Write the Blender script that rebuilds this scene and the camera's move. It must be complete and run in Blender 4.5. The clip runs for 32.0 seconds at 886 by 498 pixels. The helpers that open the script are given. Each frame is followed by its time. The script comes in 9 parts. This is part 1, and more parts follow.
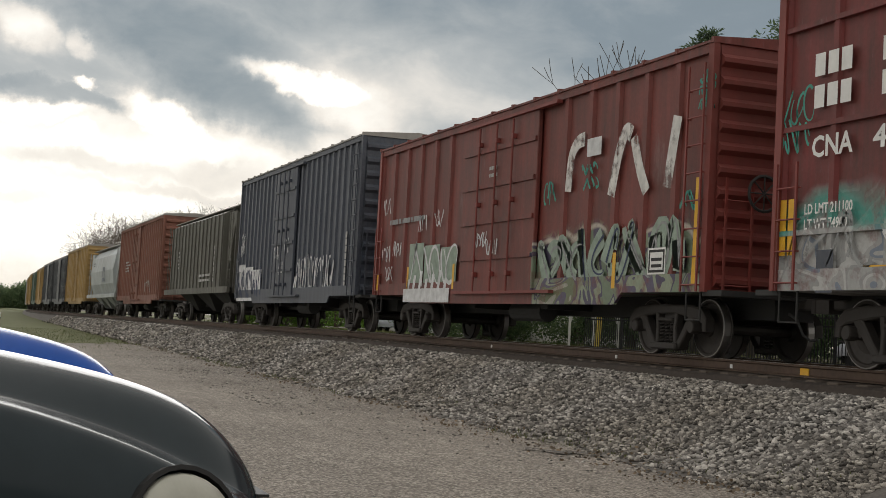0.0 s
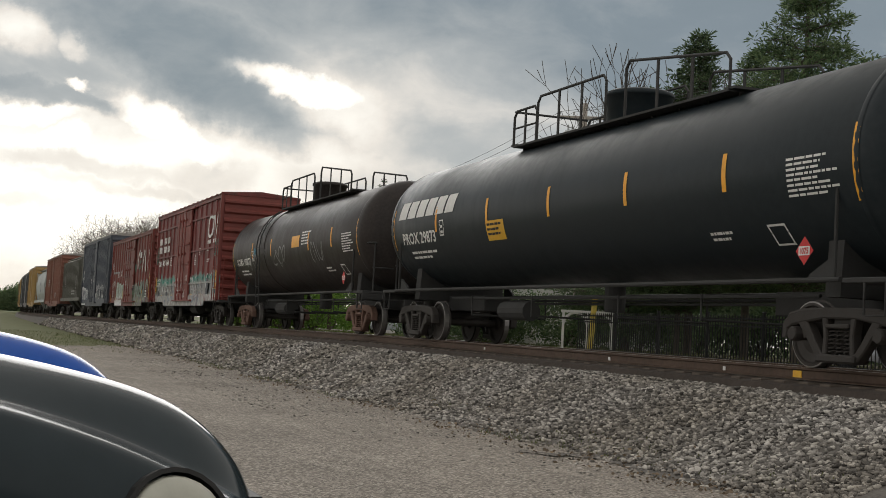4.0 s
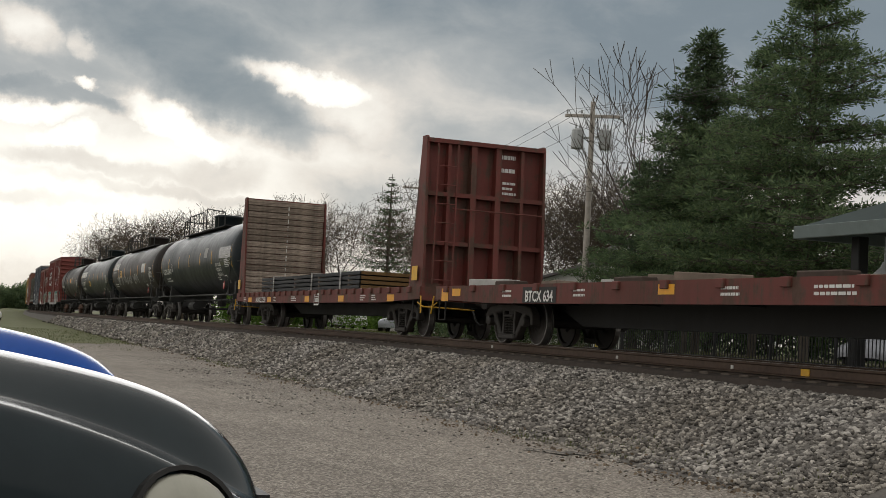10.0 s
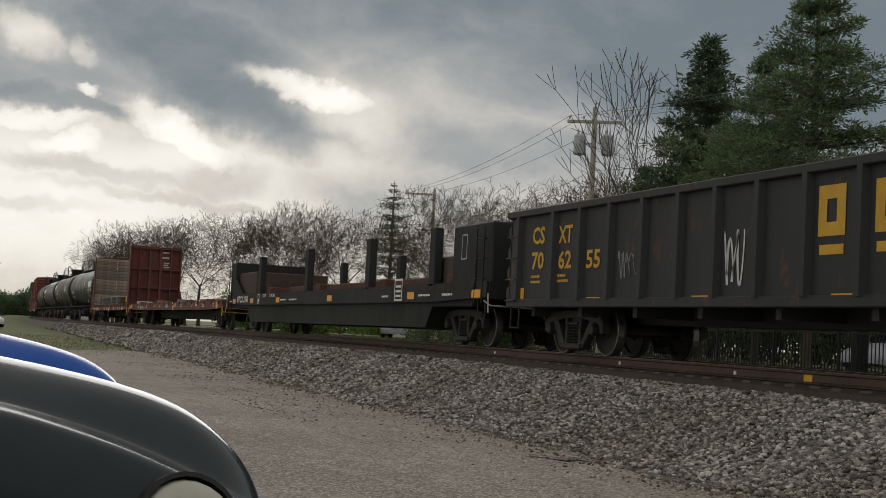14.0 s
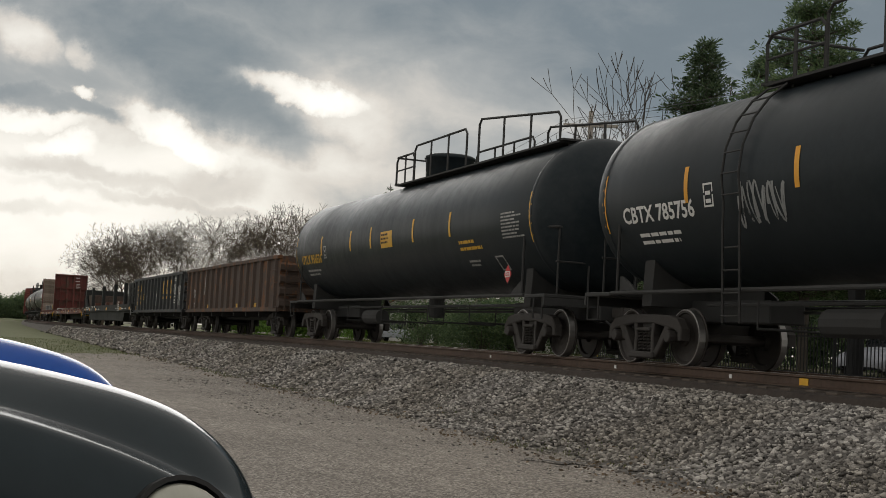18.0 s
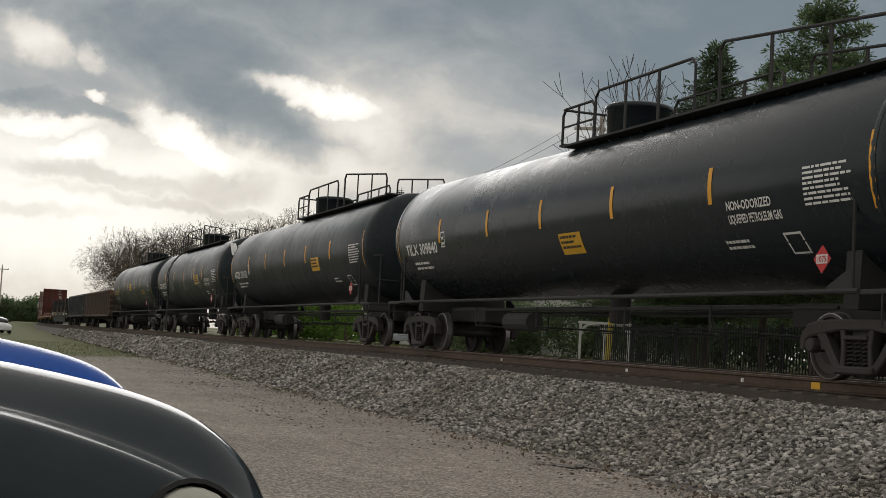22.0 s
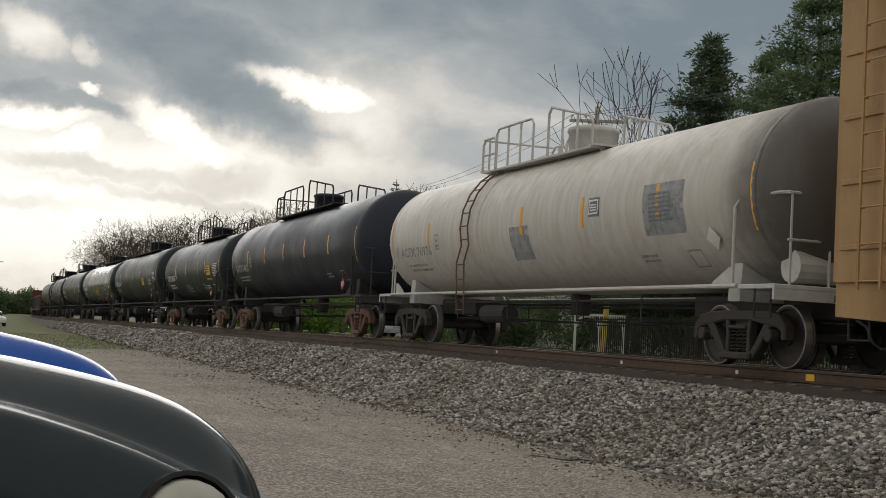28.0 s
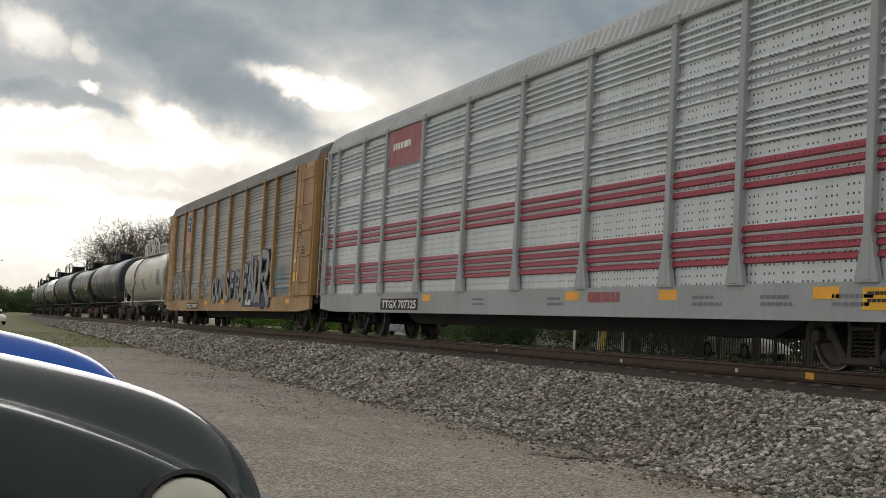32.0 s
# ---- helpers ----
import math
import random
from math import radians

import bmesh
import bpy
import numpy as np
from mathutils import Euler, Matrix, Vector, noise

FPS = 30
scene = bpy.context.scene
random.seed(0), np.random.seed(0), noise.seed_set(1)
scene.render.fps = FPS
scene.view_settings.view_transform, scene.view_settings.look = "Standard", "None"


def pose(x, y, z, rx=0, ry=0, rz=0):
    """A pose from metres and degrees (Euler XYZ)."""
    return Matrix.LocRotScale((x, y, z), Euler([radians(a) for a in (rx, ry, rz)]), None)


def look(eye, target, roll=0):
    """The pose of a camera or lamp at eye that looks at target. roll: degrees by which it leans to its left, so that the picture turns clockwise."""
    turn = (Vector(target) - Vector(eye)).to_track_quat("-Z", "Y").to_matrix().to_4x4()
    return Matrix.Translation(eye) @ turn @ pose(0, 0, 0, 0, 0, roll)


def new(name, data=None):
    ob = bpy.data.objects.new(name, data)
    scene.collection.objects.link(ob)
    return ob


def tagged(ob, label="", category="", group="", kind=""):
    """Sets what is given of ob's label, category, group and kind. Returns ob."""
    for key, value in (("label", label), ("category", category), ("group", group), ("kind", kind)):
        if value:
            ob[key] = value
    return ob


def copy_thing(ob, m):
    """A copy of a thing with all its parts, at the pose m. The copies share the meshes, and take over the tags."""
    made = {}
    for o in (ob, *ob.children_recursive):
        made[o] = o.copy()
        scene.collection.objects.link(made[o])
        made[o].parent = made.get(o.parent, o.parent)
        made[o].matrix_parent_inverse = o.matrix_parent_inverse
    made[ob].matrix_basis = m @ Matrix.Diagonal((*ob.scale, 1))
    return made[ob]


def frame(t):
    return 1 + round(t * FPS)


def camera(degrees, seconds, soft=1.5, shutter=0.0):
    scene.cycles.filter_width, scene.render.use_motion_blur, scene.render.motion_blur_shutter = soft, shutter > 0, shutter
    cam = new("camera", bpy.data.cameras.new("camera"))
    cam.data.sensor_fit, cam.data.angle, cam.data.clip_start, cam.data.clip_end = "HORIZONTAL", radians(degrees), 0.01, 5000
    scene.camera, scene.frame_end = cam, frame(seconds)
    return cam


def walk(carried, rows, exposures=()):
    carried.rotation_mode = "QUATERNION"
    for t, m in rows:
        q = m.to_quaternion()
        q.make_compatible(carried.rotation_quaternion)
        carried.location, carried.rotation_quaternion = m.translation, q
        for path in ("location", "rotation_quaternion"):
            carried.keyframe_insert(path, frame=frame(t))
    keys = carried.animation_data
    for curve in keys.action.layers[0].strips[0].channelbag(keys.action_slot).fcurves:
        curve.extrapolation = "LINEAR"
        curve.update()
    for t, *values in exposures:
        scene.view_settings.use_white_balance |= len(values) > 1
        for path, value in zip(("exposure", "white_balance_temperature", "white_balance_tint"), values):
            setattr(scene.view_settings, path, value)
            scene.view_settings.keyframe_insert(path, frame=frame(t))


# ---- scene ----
# camera: handheld beside a parking lot, about ten metres from a passing freight train
EYE = (0.0, 0.0, 1.45)
cam = camera(36.5, 32.0, soft=0.8)
CAMERA_ROWS = [
    (0, pose(*EYE, 93.33, -3.11, -20.62)),
    (0.5, pose(*EYE, 93.33, -3.11, -20.71)),
    (1, pose(*EYE, 93.36, -3.09, -20.71)),
    (1.5, pose(*EYE, 93.45, -3.09, -20.71)),
    (2, pose(*EYE, 93.52, -3.09, -20.68)),
    (2.5, pose(*EYE, 93.49, -3.09, -20.77)),
    (3, pose(*EYE, 93.43, -3.09, -20.88)),
    (3.5, pose(*EYE, 93.43, -3.09, -20.89)),
    (5.5, pose(*EYE, 93.48, -3.10, -21.02)),
    (6, pose(*EYE, 93.46, -3.11, -21.03)),
    (6.5, pose(*EYE, 93.46, -3.11, -21.02)),
    (7, pose(*EYE, 93.47, -3.13, -21.10)),
    (7.5, pose(*EYE, 93.42, -3.14, -21.17)),
    (8, pose(*EYE, 93.41, -3.12, -21.19)),
    (8.5, pose(*EYE, 93.40, -3.13, -21.27)),
    (9, pose(*EYE, 93.43, -3.15, -21.20)),
    (9.5, pose(*EYE, 93.52, -3.15, -21.05)),
    (10, pose(*EYE, 93.35, -3.15, -20.59)),
    (10.5, pose(*EYE, 93.42, -3.12, -20.15)),
    (11, pose(*EYE, 93.60, -3.08, -20.03)),
    (11.5, pose(*EYE, 93.76, -3.05, -20.26)),
    (12, pose(*EYE, 94.04, -3.01, -20.37)),
    (12.5, pose(*EYE, 93.97, -3.03, -20.39)),
    (13, pose(*EYE, 93.80, -3.03, -20.45)),
    (13.5, pose(*EYE, 93.79, -3.06, -20.49)),
    (14, pose(*EYE, 93.60, -3.06, -20.48)),
    (14.5, pose(*EYE, 93.65, -3.08, -20.44)),
    (16.5, pose(*EYE, 93.74, -3.08, -20.57)),
    (17, pose(*EYE, 93.76, -3.10, -20.66)),
    (17.5, pose(*EYE, 93.79, -3.10, -20.62)),
    (18, pose(*EYE, 93.76, -3.10, -20.66)),
    (18.5, pose(*EYE, 93.73, -3.06, -20.76)),
    (19, pose(*EYE, 93.77, -3.06, -20.80)),
    (19.5, pose(*EYE, 93.79, -3.08, -20.74)),
    (20, pose(*EYE, 93.77, -3.08, -20.77)),
    (20.5, pose(*EYE, 93.91, -3.06, -20.78)),
    (21, pose(*EYE, 94.08, -3.10, -20.68)),
    (21.5, pose(*EYE, 94.11, -3.10, -20.47)),
    (22, pose(*EYE, 93.88, -3.14, -20.19)),
    (22.5, pose(*EYE, 93.49, -3.14, -20.05)),
    (23, pose(*EYE, 93.49, -3.15, -20.29)),
    (23.5, pose(*EYE, 93.46, -3.12, -20.35)),
    (24, pose(*EYE, 93.50, -3.12, -20.40)),
    (24.5, pose(*EYE, 93.50, -3.12, -20.36)),
    (25, pose(*EYE, 93.56, -3.10, -20.37)),
    (25.5, pose(*EYE, 93.54, -3.12, -20.37)),
    (27.5, pose(*EYE, 93.55, -3.08, -20.37)),
    (28, pose(*EYE, 93.56, -3.10, -20.40)),
    (28.5, pose(*EYE, 93.57, -3.11, -20.41)),
    (29, pose(*EYE, 93.56, -3.10, -20.40)),
    (29.5, pose(*EYE, 93.53, -3.10, -20.44)),
    (30, pose(*EYE, 93.56, -3.10, -20.41)),
    (30.5, pose(*EYE, 93.49, -3.10, -20.48)),
    (31, pose(*EYE, 93.50, -3.10, -20.44)),
    (31.5, pose(*EYE, 93.53, -3.10, -20.44)),
    (32, pose(*EYE, 93.49, -3.10, -20.41)),
]
EXPOSURES = [(0.0, 0.15), (3.0, 0.1), (9.0, 0.05), (11.0, -0.1), (13.0, -0.25), (14.5, -0.3), (17.0, -0.2), (24.0, -0.12), (28.0, -0.05), (30.0, 0.08), (32.0, 0.1)]
walk(cam, CAMERA_ROWS, EXPOSURES)

# ---- world, sun ----
RAIL = 1.2          # rail top above the lot
TRACK_X = 12.1      # centre line of the track, which runs along y
SUN_AZ, SUN_EL = radians(11.0), radians(13.0)
BEND_Y, BEND = 112.0, 2.1e-4     # past this point the track swings gently to the right


def bend(y):
    """How far the track has swung sideways at y."""
    return BEND * max(0.0, y - BEND_Y) ** 2


def grade(y):
    """How far the rails have dropped at y: a slight fall that levels out."""
    u = max(0.0, min(y, 220.0) - 35.0) / 185.0
    return -0.62 * (u - 0.12 * u * u * u)


def on_track(y):
    """Pose of a car whose middle stands at y along the line."""
    e = 6.0
    turn = math.degrees(math.atan2(bend(y + e) - bend(y - e), 2 * e))
    fall = math.degrees(math.atan2(grade(y + e) - grade(y - e), 2 * e))
    x = TRACK_X + 0.5 * (bend(y + e) + bend(y - e))
    return pose(x, y, RAIL + 0.5 * (grade(y + e) + grade(y - e)), fall, 0, -turn)



class Nodes:
    """Short-hand for building node trees."""

    def __init__(self, tree):
        self.t = tree

    def add(self, kind):
        return self.t.nodes.new(kind)

    def link(self, a, b):
        self.t.links.new(a, b)

    def put(self, sock, v):
        if isinstance(v, bpy.types.NodeSocket):
            self.t.links.new(v, sock)
        else:
            sock.default_value = v

    def math(self, op, a, b=0.0, clamp=False):
        n = self.add("ShaderNodeMath")
        n.operation, n.use_clamp = op, clamp
        self.put(n.inputs[0], a)
        self.put(n.inputs[1], b)
        return n.outputs[0]

    def vmath(self, op, a, b=(0, 0, 0)):
        n = self.add("ShaderNodeVectorMath")
        n.operation = op
        self.put(n.inputs[0], a)
        self.put(n.inputs[1], b)
        return n.outputs["Value"] if op == "DOT_PRODUCT" else n.outputs["Vector"]

    def noise(self, vec, scale, detail=3.0, rough=0.55, distortion=0.0):
        n = self.add("ShaderNodeTexNoise")
        if vec is not None:
            self.link(vec, n.inputs["Vector"])
        n.inputs["Scale"].default_value = scale
        n.inputs["Detail"].default_value = detail
        n.inputs["Roughness"].default_value = rough
        n.inputs["Distortion"].default_value = distortion
        return n.outputs["Fac"]

    def ramp(self, fac, stops):
        n = self.add("ShaderNodeValToRGB")
        self.put(n.inputs[0], fac)
        el = n.color_ramp.elements
        while len(el) < len(stops):
            el.new(0.5)
        for e, (p, c) in zip(el, stops):
            e.position = p
            e.color = (c, c, c, 1) if isinstance(c, (int, float)) else (*c, 1)
        return n.outputs[0]

    def mix(self, fac, a, b, blend="MIX"):
        n = self.add("ShaderNodeMix")
        n.data_type, n.blend_type = "RGBA", blend
        self.put(n.inputs[0], fac)
        self.put(n.inputs[6], (*a, 1) if isinstance(a, tuple) else a)
        self.put(n.inputs[7], (*b, 1) if isinstance(b, tuple) else b)
        return n.outputs[2]

    def mapping(self, vec, scale):
        n = self.add("ShaderNodeMapping")
        self.link(vec, n.inputs[0])
        n.inputs["Scale"].default_value = scale
        return n.outputs[0]


def make_world():
    """A broken overcast: a Nishita sky behind cloud banks, with the bright break low ahead where the sun hides."""
    w = bpy.data.worlds.new("sky")
    scene.world = w
    w.use_nodes = True
    w.node_tree.nodes.clear()
    N = Nodes(w.node_tree)
    d = N.add("ShaderNodeTexCoord").outputs["Generated"]
    # the cloud banks are laid out on a plane square to the direction in which the break stands (hundreds of units)
    right, up, ahead = Vector((0.9350, -0.3515, 0.0)), Vector((-0.021, -0.056, 0.9982)), Vector((0.3509, 0.9335, 0.0598))
    ahead = ahead.normalized()
    right = (right - ahead * right.dot(ahead)).normalized()
    right = (Matrix.Rotation(radians(3.1), 3, ahead) @ right)
    up = right.cross(ahead)
    k = 23.77
    depth = N.math("MAXIMUM", N.vmath("DOT_PRODUCT", d, tuple(ahead)), 0.12)
    u = N.math("MULTIPLY", N.math("DIVIDE", N.vmath("DOT_PRODUCT", d, tuple(right)), depth), k)
    v = N.math("MULTIPLY", N.math("DIVIDE", N.vmath("DOT_PRODUCT", d, tuple(up)), depth), k)
    comb = N.add("ShaderNodeCombineXYZ")
    N.link(u, comb.inputs[0])
    N.link(v, comb.inputs[1])
    uv = comb.outputs[0]
    wx = N.math("MULTIPLY", N.math("SUBTRACT", N.noise(uv, 1.1, 8, 0.6), 0.5), 0.95)
    uv2 = N.vmath("ADD", uv, (31.7, 12.1, 4.0))
    wy = N.math("MULTIPLY", N.math("SUBTRACT", N.noise(uv2, 1.3, 8, 0.6), 0.5), 0.75)
    ub, vb = N.math("ADD", N.math("ADD", u, wx), 0.42), N.math("ADD", v, wy)

    def blob(cx, cy, sx, sy, amount, tilt=0.0):
        """A soft patch at (cx, cy) in hundreds right of and above the middle."""
        c, s = math.cos(radians(tilt)), math.sin(radians(tilt))
        dx, dy = N.math("SUBTRACT", ub, cx), N.math("SUBTRACT", vb, cy)
        a = N.math("DIVIDE", N.math("ADD", N.math("MULTIPLY", dx, c), N.math("MULTIPLY", dy, s)), sx)
        b = N.math("DIVIDE", N.math("SUBTRACT", N.math("MULTIPLY", dy, c), N.math("MULTIPLY", dx, s)), sy)
        r = N.math("POWER", N.math("ADD", N.math("MULTIPLY", a, a), N.math("MULTIPLY", b, b)), 2.0)
        return N.math("MULTIPLY", N.math("EXPONENT", N.math("MULTIPLY", r, -1.0)), amount)

    def heaviest(rows):
        m = 0.0
        for r in rows:
            m = N.math("MAXIMUM", blob(*r), m)
        return m

    total = N.math("SUBTRACT", N.math("ADD", heaviest(CLOUD_BANKS), 0.40), heaviest(CLOUD_BREAKS))
    flat = N.mapping(uv, (0.62, 1.25, 1.0))
    fine = N.math("MULTIPLY", N.math("SUBTRACT", N.noise(flat, 0.8, 8, 0.58, 0.35), 0.5), 0.30)
    total = N.math("ADD", total, fine)
    cloud = N.ramp(total, CLOUD_RAMP)
    sky = N.add("ShaderNodeTexSky")
    sky.sky_type, sky.sun_disc, sky.sun_elevation, sky.sun_rotation = "NISHITA", False, SUN_EL, SUN_AZ
    dim = N.mix(1.0, sky.outputs[0], (0.04, 0.05, 0.065), "MULTIPLY")
    both = N.mix(0.97, dim, cloud)
    bg = N.add("ShaderNodeBackground")
    N.link(both, bg.inputs[0])
    bg.inputs[1].default_value = 1.0
    out = N.add("ShaderNodeOutputWorld")
    N.link(bg.outputs[0], out.inputs[0])


# cloud banks and the bright breaks between them: right, above, half width, half height, amount, tilt
CLOUD_BANKS = [
    (0.0, 5.75, 30.0, 2.40, 0.31, 0), (5.4, 3.75, 5.9, 1.50, 0.31, -3), (-3.85, 2.50, 2.10, 0.75, 0.30, -21), (-4.9, 3.30, 2.60, 0.95, 0.30, -12),
    (-6.7, 2.40, 1.70, 0.66, 0.14, -3), (-6.7, 1.98, 1.75, 0.22, 0.22, -4), (-2.45, 1.75, 0.60, 0.32, 0.22, -30),
    (-5.9, 0.75, 2.00, 0.20, 0.22, -4), (-3.8, 0.80, 1.00, 0.40, 0.20, 10), (-1.0, 0.90, 2.10, 0.45, 0.09, 0), (-4.6, 0.42, 2.60, 0.12, 0.18, -3), (-7.2, 0.10, 1.40, 0.12, 0.14, 2), (2.2, 1.9, 2.4, 0.6, 0.13, 0), (0.2, 1.9, 1.5, 0.5, 0.12, -8),
]
CLOUD_BREAKS = [
    (-2.35, 2.62, 1.10, 0.26, 0.50, -10), (-1.75, 2.35, 1.50, 0.50, 0.16, -16), (-4.45, 1.52, 1.30, 0.30, 0.44, -24), (-6.45, 2.88, 0.30, 0.20, 0.14, -40),
    (-6.28, 2.20, 0.20, 0.10, 0.40, 0), (-6.6, 0.20, 3.40, 1.45, 0.30, 0), (-6.5, 1.18, 0.80, 0.30, 0.42, 5), (-4.0, 0.80, 2.20, 1.00, 0.24, 0), (-7.3, 1.58, 1.30, 0.18, 0.34, 3),
    (-2.2, 1.35, 1.60, 0.45, 0.13, -8), (-7.5, 3.15, 0.80, 0.40, 0.20, -35),
]
CLOUD_RAMP = [(0.0, (1.25, 1.2, 1.12)), (0.22, (1.0, 0.965, 0.89)), (0.36, (0.78, 0.735, 0.675)), (0.52, (0.43, 0.45, 0.455)), (0.70, (0.215, 0.26, 0.295)), (1.0, (0.15, 0.19, 0.225))]
make_world()
sun = new("sun", bpy.data.lights.new("sun", "SUN"))
sun.data.energy, sun.data.angle, sun.data.color = 0.6, radians(30), (1.0, 0.97, 0.93)
sun.matrix_world = look((0, 0, 60), Vector((0, 0, 60)) - Vector((math.sin(SUN_AZ) * math.cos(SUN_EL), math.cos(SUN_AZ) * math.cos(SUN_EL), math.sin(SUN_EL))))

# ---- materials ----
def material(name):
    m = bpy.data.materials.new(name)
    m.use_nodes = True
    N = Nodes(m.node_tree)
    return m, N, m.node_tree.nodes["Principled BSDF"]


def paint(name, color, rough=0.5, metal=0.0, dirt=(0.12, 0.1, 0.085), dirt_amount=0.35, scale=1.0, bump=0.15, streaks=0.3, rust=None, rust_amount=0.0, soot=None):
    """Weathered paint on metal: two scales of grime, vertical streaks and, where asked, rust patches."""
    m, N, b = material(name)
    p = N.add("ShaderNodeTexCoord").outputs["Object"]
    big = N.noise(p, 0.55 * scale, 5, 0.6)
    streak = N.noise(N.mapping(p, (5.0, 5.0, 0.35)), 1.0 * scale, 4, 0.6)
    small = N.noise(p, 14.0 * scale, 4, 0.6)
    f = N.math("ADD", N.math("MULTIPLY", big, 1.0 - streaks), N.math("MULTIPLY", streak, streaks))
    f = N.ramp(N.math("ADD", f, N.math("MULTIPLY", N.math("SUBTRACT", small, 0.5), 0.35)), [(0.40, 0.0), (0.68, 1.0)])
    c = N.mix(N.math("MULTIPLY", f, dirt_amount), tuple(color), tuple(dirt))
    shade = N.ramp(small, [(0.3, 0.82), (0.7, 1.12)])
    c = N.mix(0.6, c, shade, "MULTIPLY")
    if rust:
        r = N.ramp(N.math("ADD", N.math("MULTIPLY", N.noise(p, 1.3, 6, 0.7), 0.6), N.math("MULTIPLY", streak, 0.4)), [(0.56 - 0.2 * rust_amount, 0.0), (0.60 - 0.1 * rust_amount, 1.0)])
        rustc = N.mix(N.noise(p, 7.0, 4), tuple(rust), tuple(x * 0.45 for x in rust))
        c = N.mix(r, c, rustc)
    if soot:
        # soot blown on to one end, thinning out unevenly along the car
        sep = N.add("ShaderNodeSeparateXYZ")
        N.link(p, sep.inputs[0])
        e = N.math("ADD", N.math("DIVIDE", N.math("SUBTRACT", soot[0], sep.outputs[1]), soot[0] - soot[1]), N.math("MULTIPLY", N.math("SUBTRACT", big, 0.5), 1.1))
        c = N.mix(N.ramp(e, [(0.25, 0.0), (1.0, 0.9)]), c, (0.05, 0.045, 0.04))
    N.link(c, b.inputs["Base Color"])
    rr = N.math("ADD", N.math("MULTIPLY", f, 0.2), rough - 0.05, True)
    N.link(rr, b.inputs["Roughness"])
    b.inputs["Metallic"].default_value = metal
    bp = N.add("ShaderNodeBump")
    bp.inputs["Strength"].default_value = bump
    bp.inputs["Distance"].default_value = 0.01
    N.link(N.math("ADD", small, N.math("MULTIPLY", big, 2.0)), bp.inputs["Height"])
    N.link(bp.outputs[0], b.inputs["Normal"])
    return m


def plain(name, color, rough=0.6, metal=0.0, var=0.25, scale=6.0, bump=0.1):
    """A simple surface with grain at two scales."""
    m, N, b = material(name)
    p = N.add("ShaderNodeTexCoord").outputs["Object"]
    n = N.math("ADD", N.math("MULTIPLY", N.noise(p, scale, 5, 0.65), 0.6), N.math("MULTIPLY", N.noise(p, scale * 0.13, 3), 0.4))
    c = N.mix(1.0, tuple(color), N.ramp(n, [(0.3, 1.0 - var), (0.7, 1.0 + var)]), "MULTIPLY")
    N.link(c, b.inputs["Base Color"])
    b.inputs["Roughness"].default_value, b.inputs["Metallic"].default_value = rough, metal
    bp = N.add("ShaderNodeBump")
    bp.inputs["Strength"].default_value, bp.inputs["Distance"].default_value = bump, 0.01
    N.link(n, bp.inputs["Height"])
    N.link(bp.outputs[0], b.inputs["Normal"])
    return m


def stone_mat(name, tones, scale=30.0):
    """Stones whose tone changes from piece to piece."""
    m, N, b = material(name)
    g = N.add("ShaderNodeNewGeometry")
    r = N.ramp(g.outputs["Random Per Island"], tones)
    p = N.add("ShaderNodeTexCoord").outputs["Object"]
    n = N.noise(p, scale, 5, 0.7)
    c = N.mix(0.7, r, N.ramp(n, [(0.3, 0.6), (0.7, 1.25)]), "MULTIPLY")
    stain = N.ramp(N.noise(p, 0.35, 4, 0.6), [(0.42, (0.80, 0.76, 0.70)), (0.66, (1.08, 1.06, 1.04))])
    c = N.mix(1.0, c, stain, "MULTIPLY")
    N.link(c, b.inputs["Base Color"])
    b.inputs["Roughness"].default_value = 0.9
    return m


def asphalt_mat():
    m, N, b = material("asphalt")
    p = N.add("ShaderNodeTexCoord").outputs["Object"]
    grit = N.add("ShaderNodeTexVoronoi")
    N.link(p, grit.inputs["Vector"])
    grit.inputs["Scale"].default_value = 42.0
    g = N.ramp(grit.outputs["Color"], [(0.15, (0.130, 0.114, 0.096)), (0.55, (0.263, 0.233, 0.199)), (0.9, (0.515, 0.463, 0.403))])
    big = N.ramp(N.noise(p, 0.22, 5, 0.6), [(0.3, 0.78), (0.7, 1.15)])
    c = N.mix(1.0, g, big, "MULTIPLY")
    mid = N.ramp(N.noise(N.mapping(p, (2.6, 0.9, 1.0)), 0.9, 4, 0.65), [(0.35, 0.86), (0.62, 1.08)])
    c = N.mix(1.0, c, mid, "MULTIPLY")
    N.link(c, b.inputs["Base Color"])
    b.inputs["Roughness"].default_value = 0.92
    bp = N.add("ShaderNodeBump")
    bp.inputs["Strength"].default_value, bp.inputs["Distance"].default_value = 0.5, 0.012
    N.link(grit.outputs["Distance"], bp.inputs["Height"])
    N.link(bp.outputs[0], b.inputs["Normal"])
    return m


def ground_mat():
    """Grassy earth that runs out to the horizon."""
    m, N, b = material("grassy_earth")
    p = N.add("ShaderNodeTexCoord").outputs["Object"]
    n = N.math("ADD", N.math("MULTIPLY", N.noise(p, 0.35, 5, 0.65), 0.6), N.math("MULTIPLY", N.noise(p, 9.0, 4, 0.6), 0.4))
    c = N.ramp(n, [(0.3, (0.085, 0.105, 0.035)), (0.5, (0.12, 0.135, 0.05)), (0.7, (0.19, 0.165, 0.10))])
    N.link(c, b.inputs["Base Color"])
    b.inputs["Roughness"].default_value = 0.95
    return m


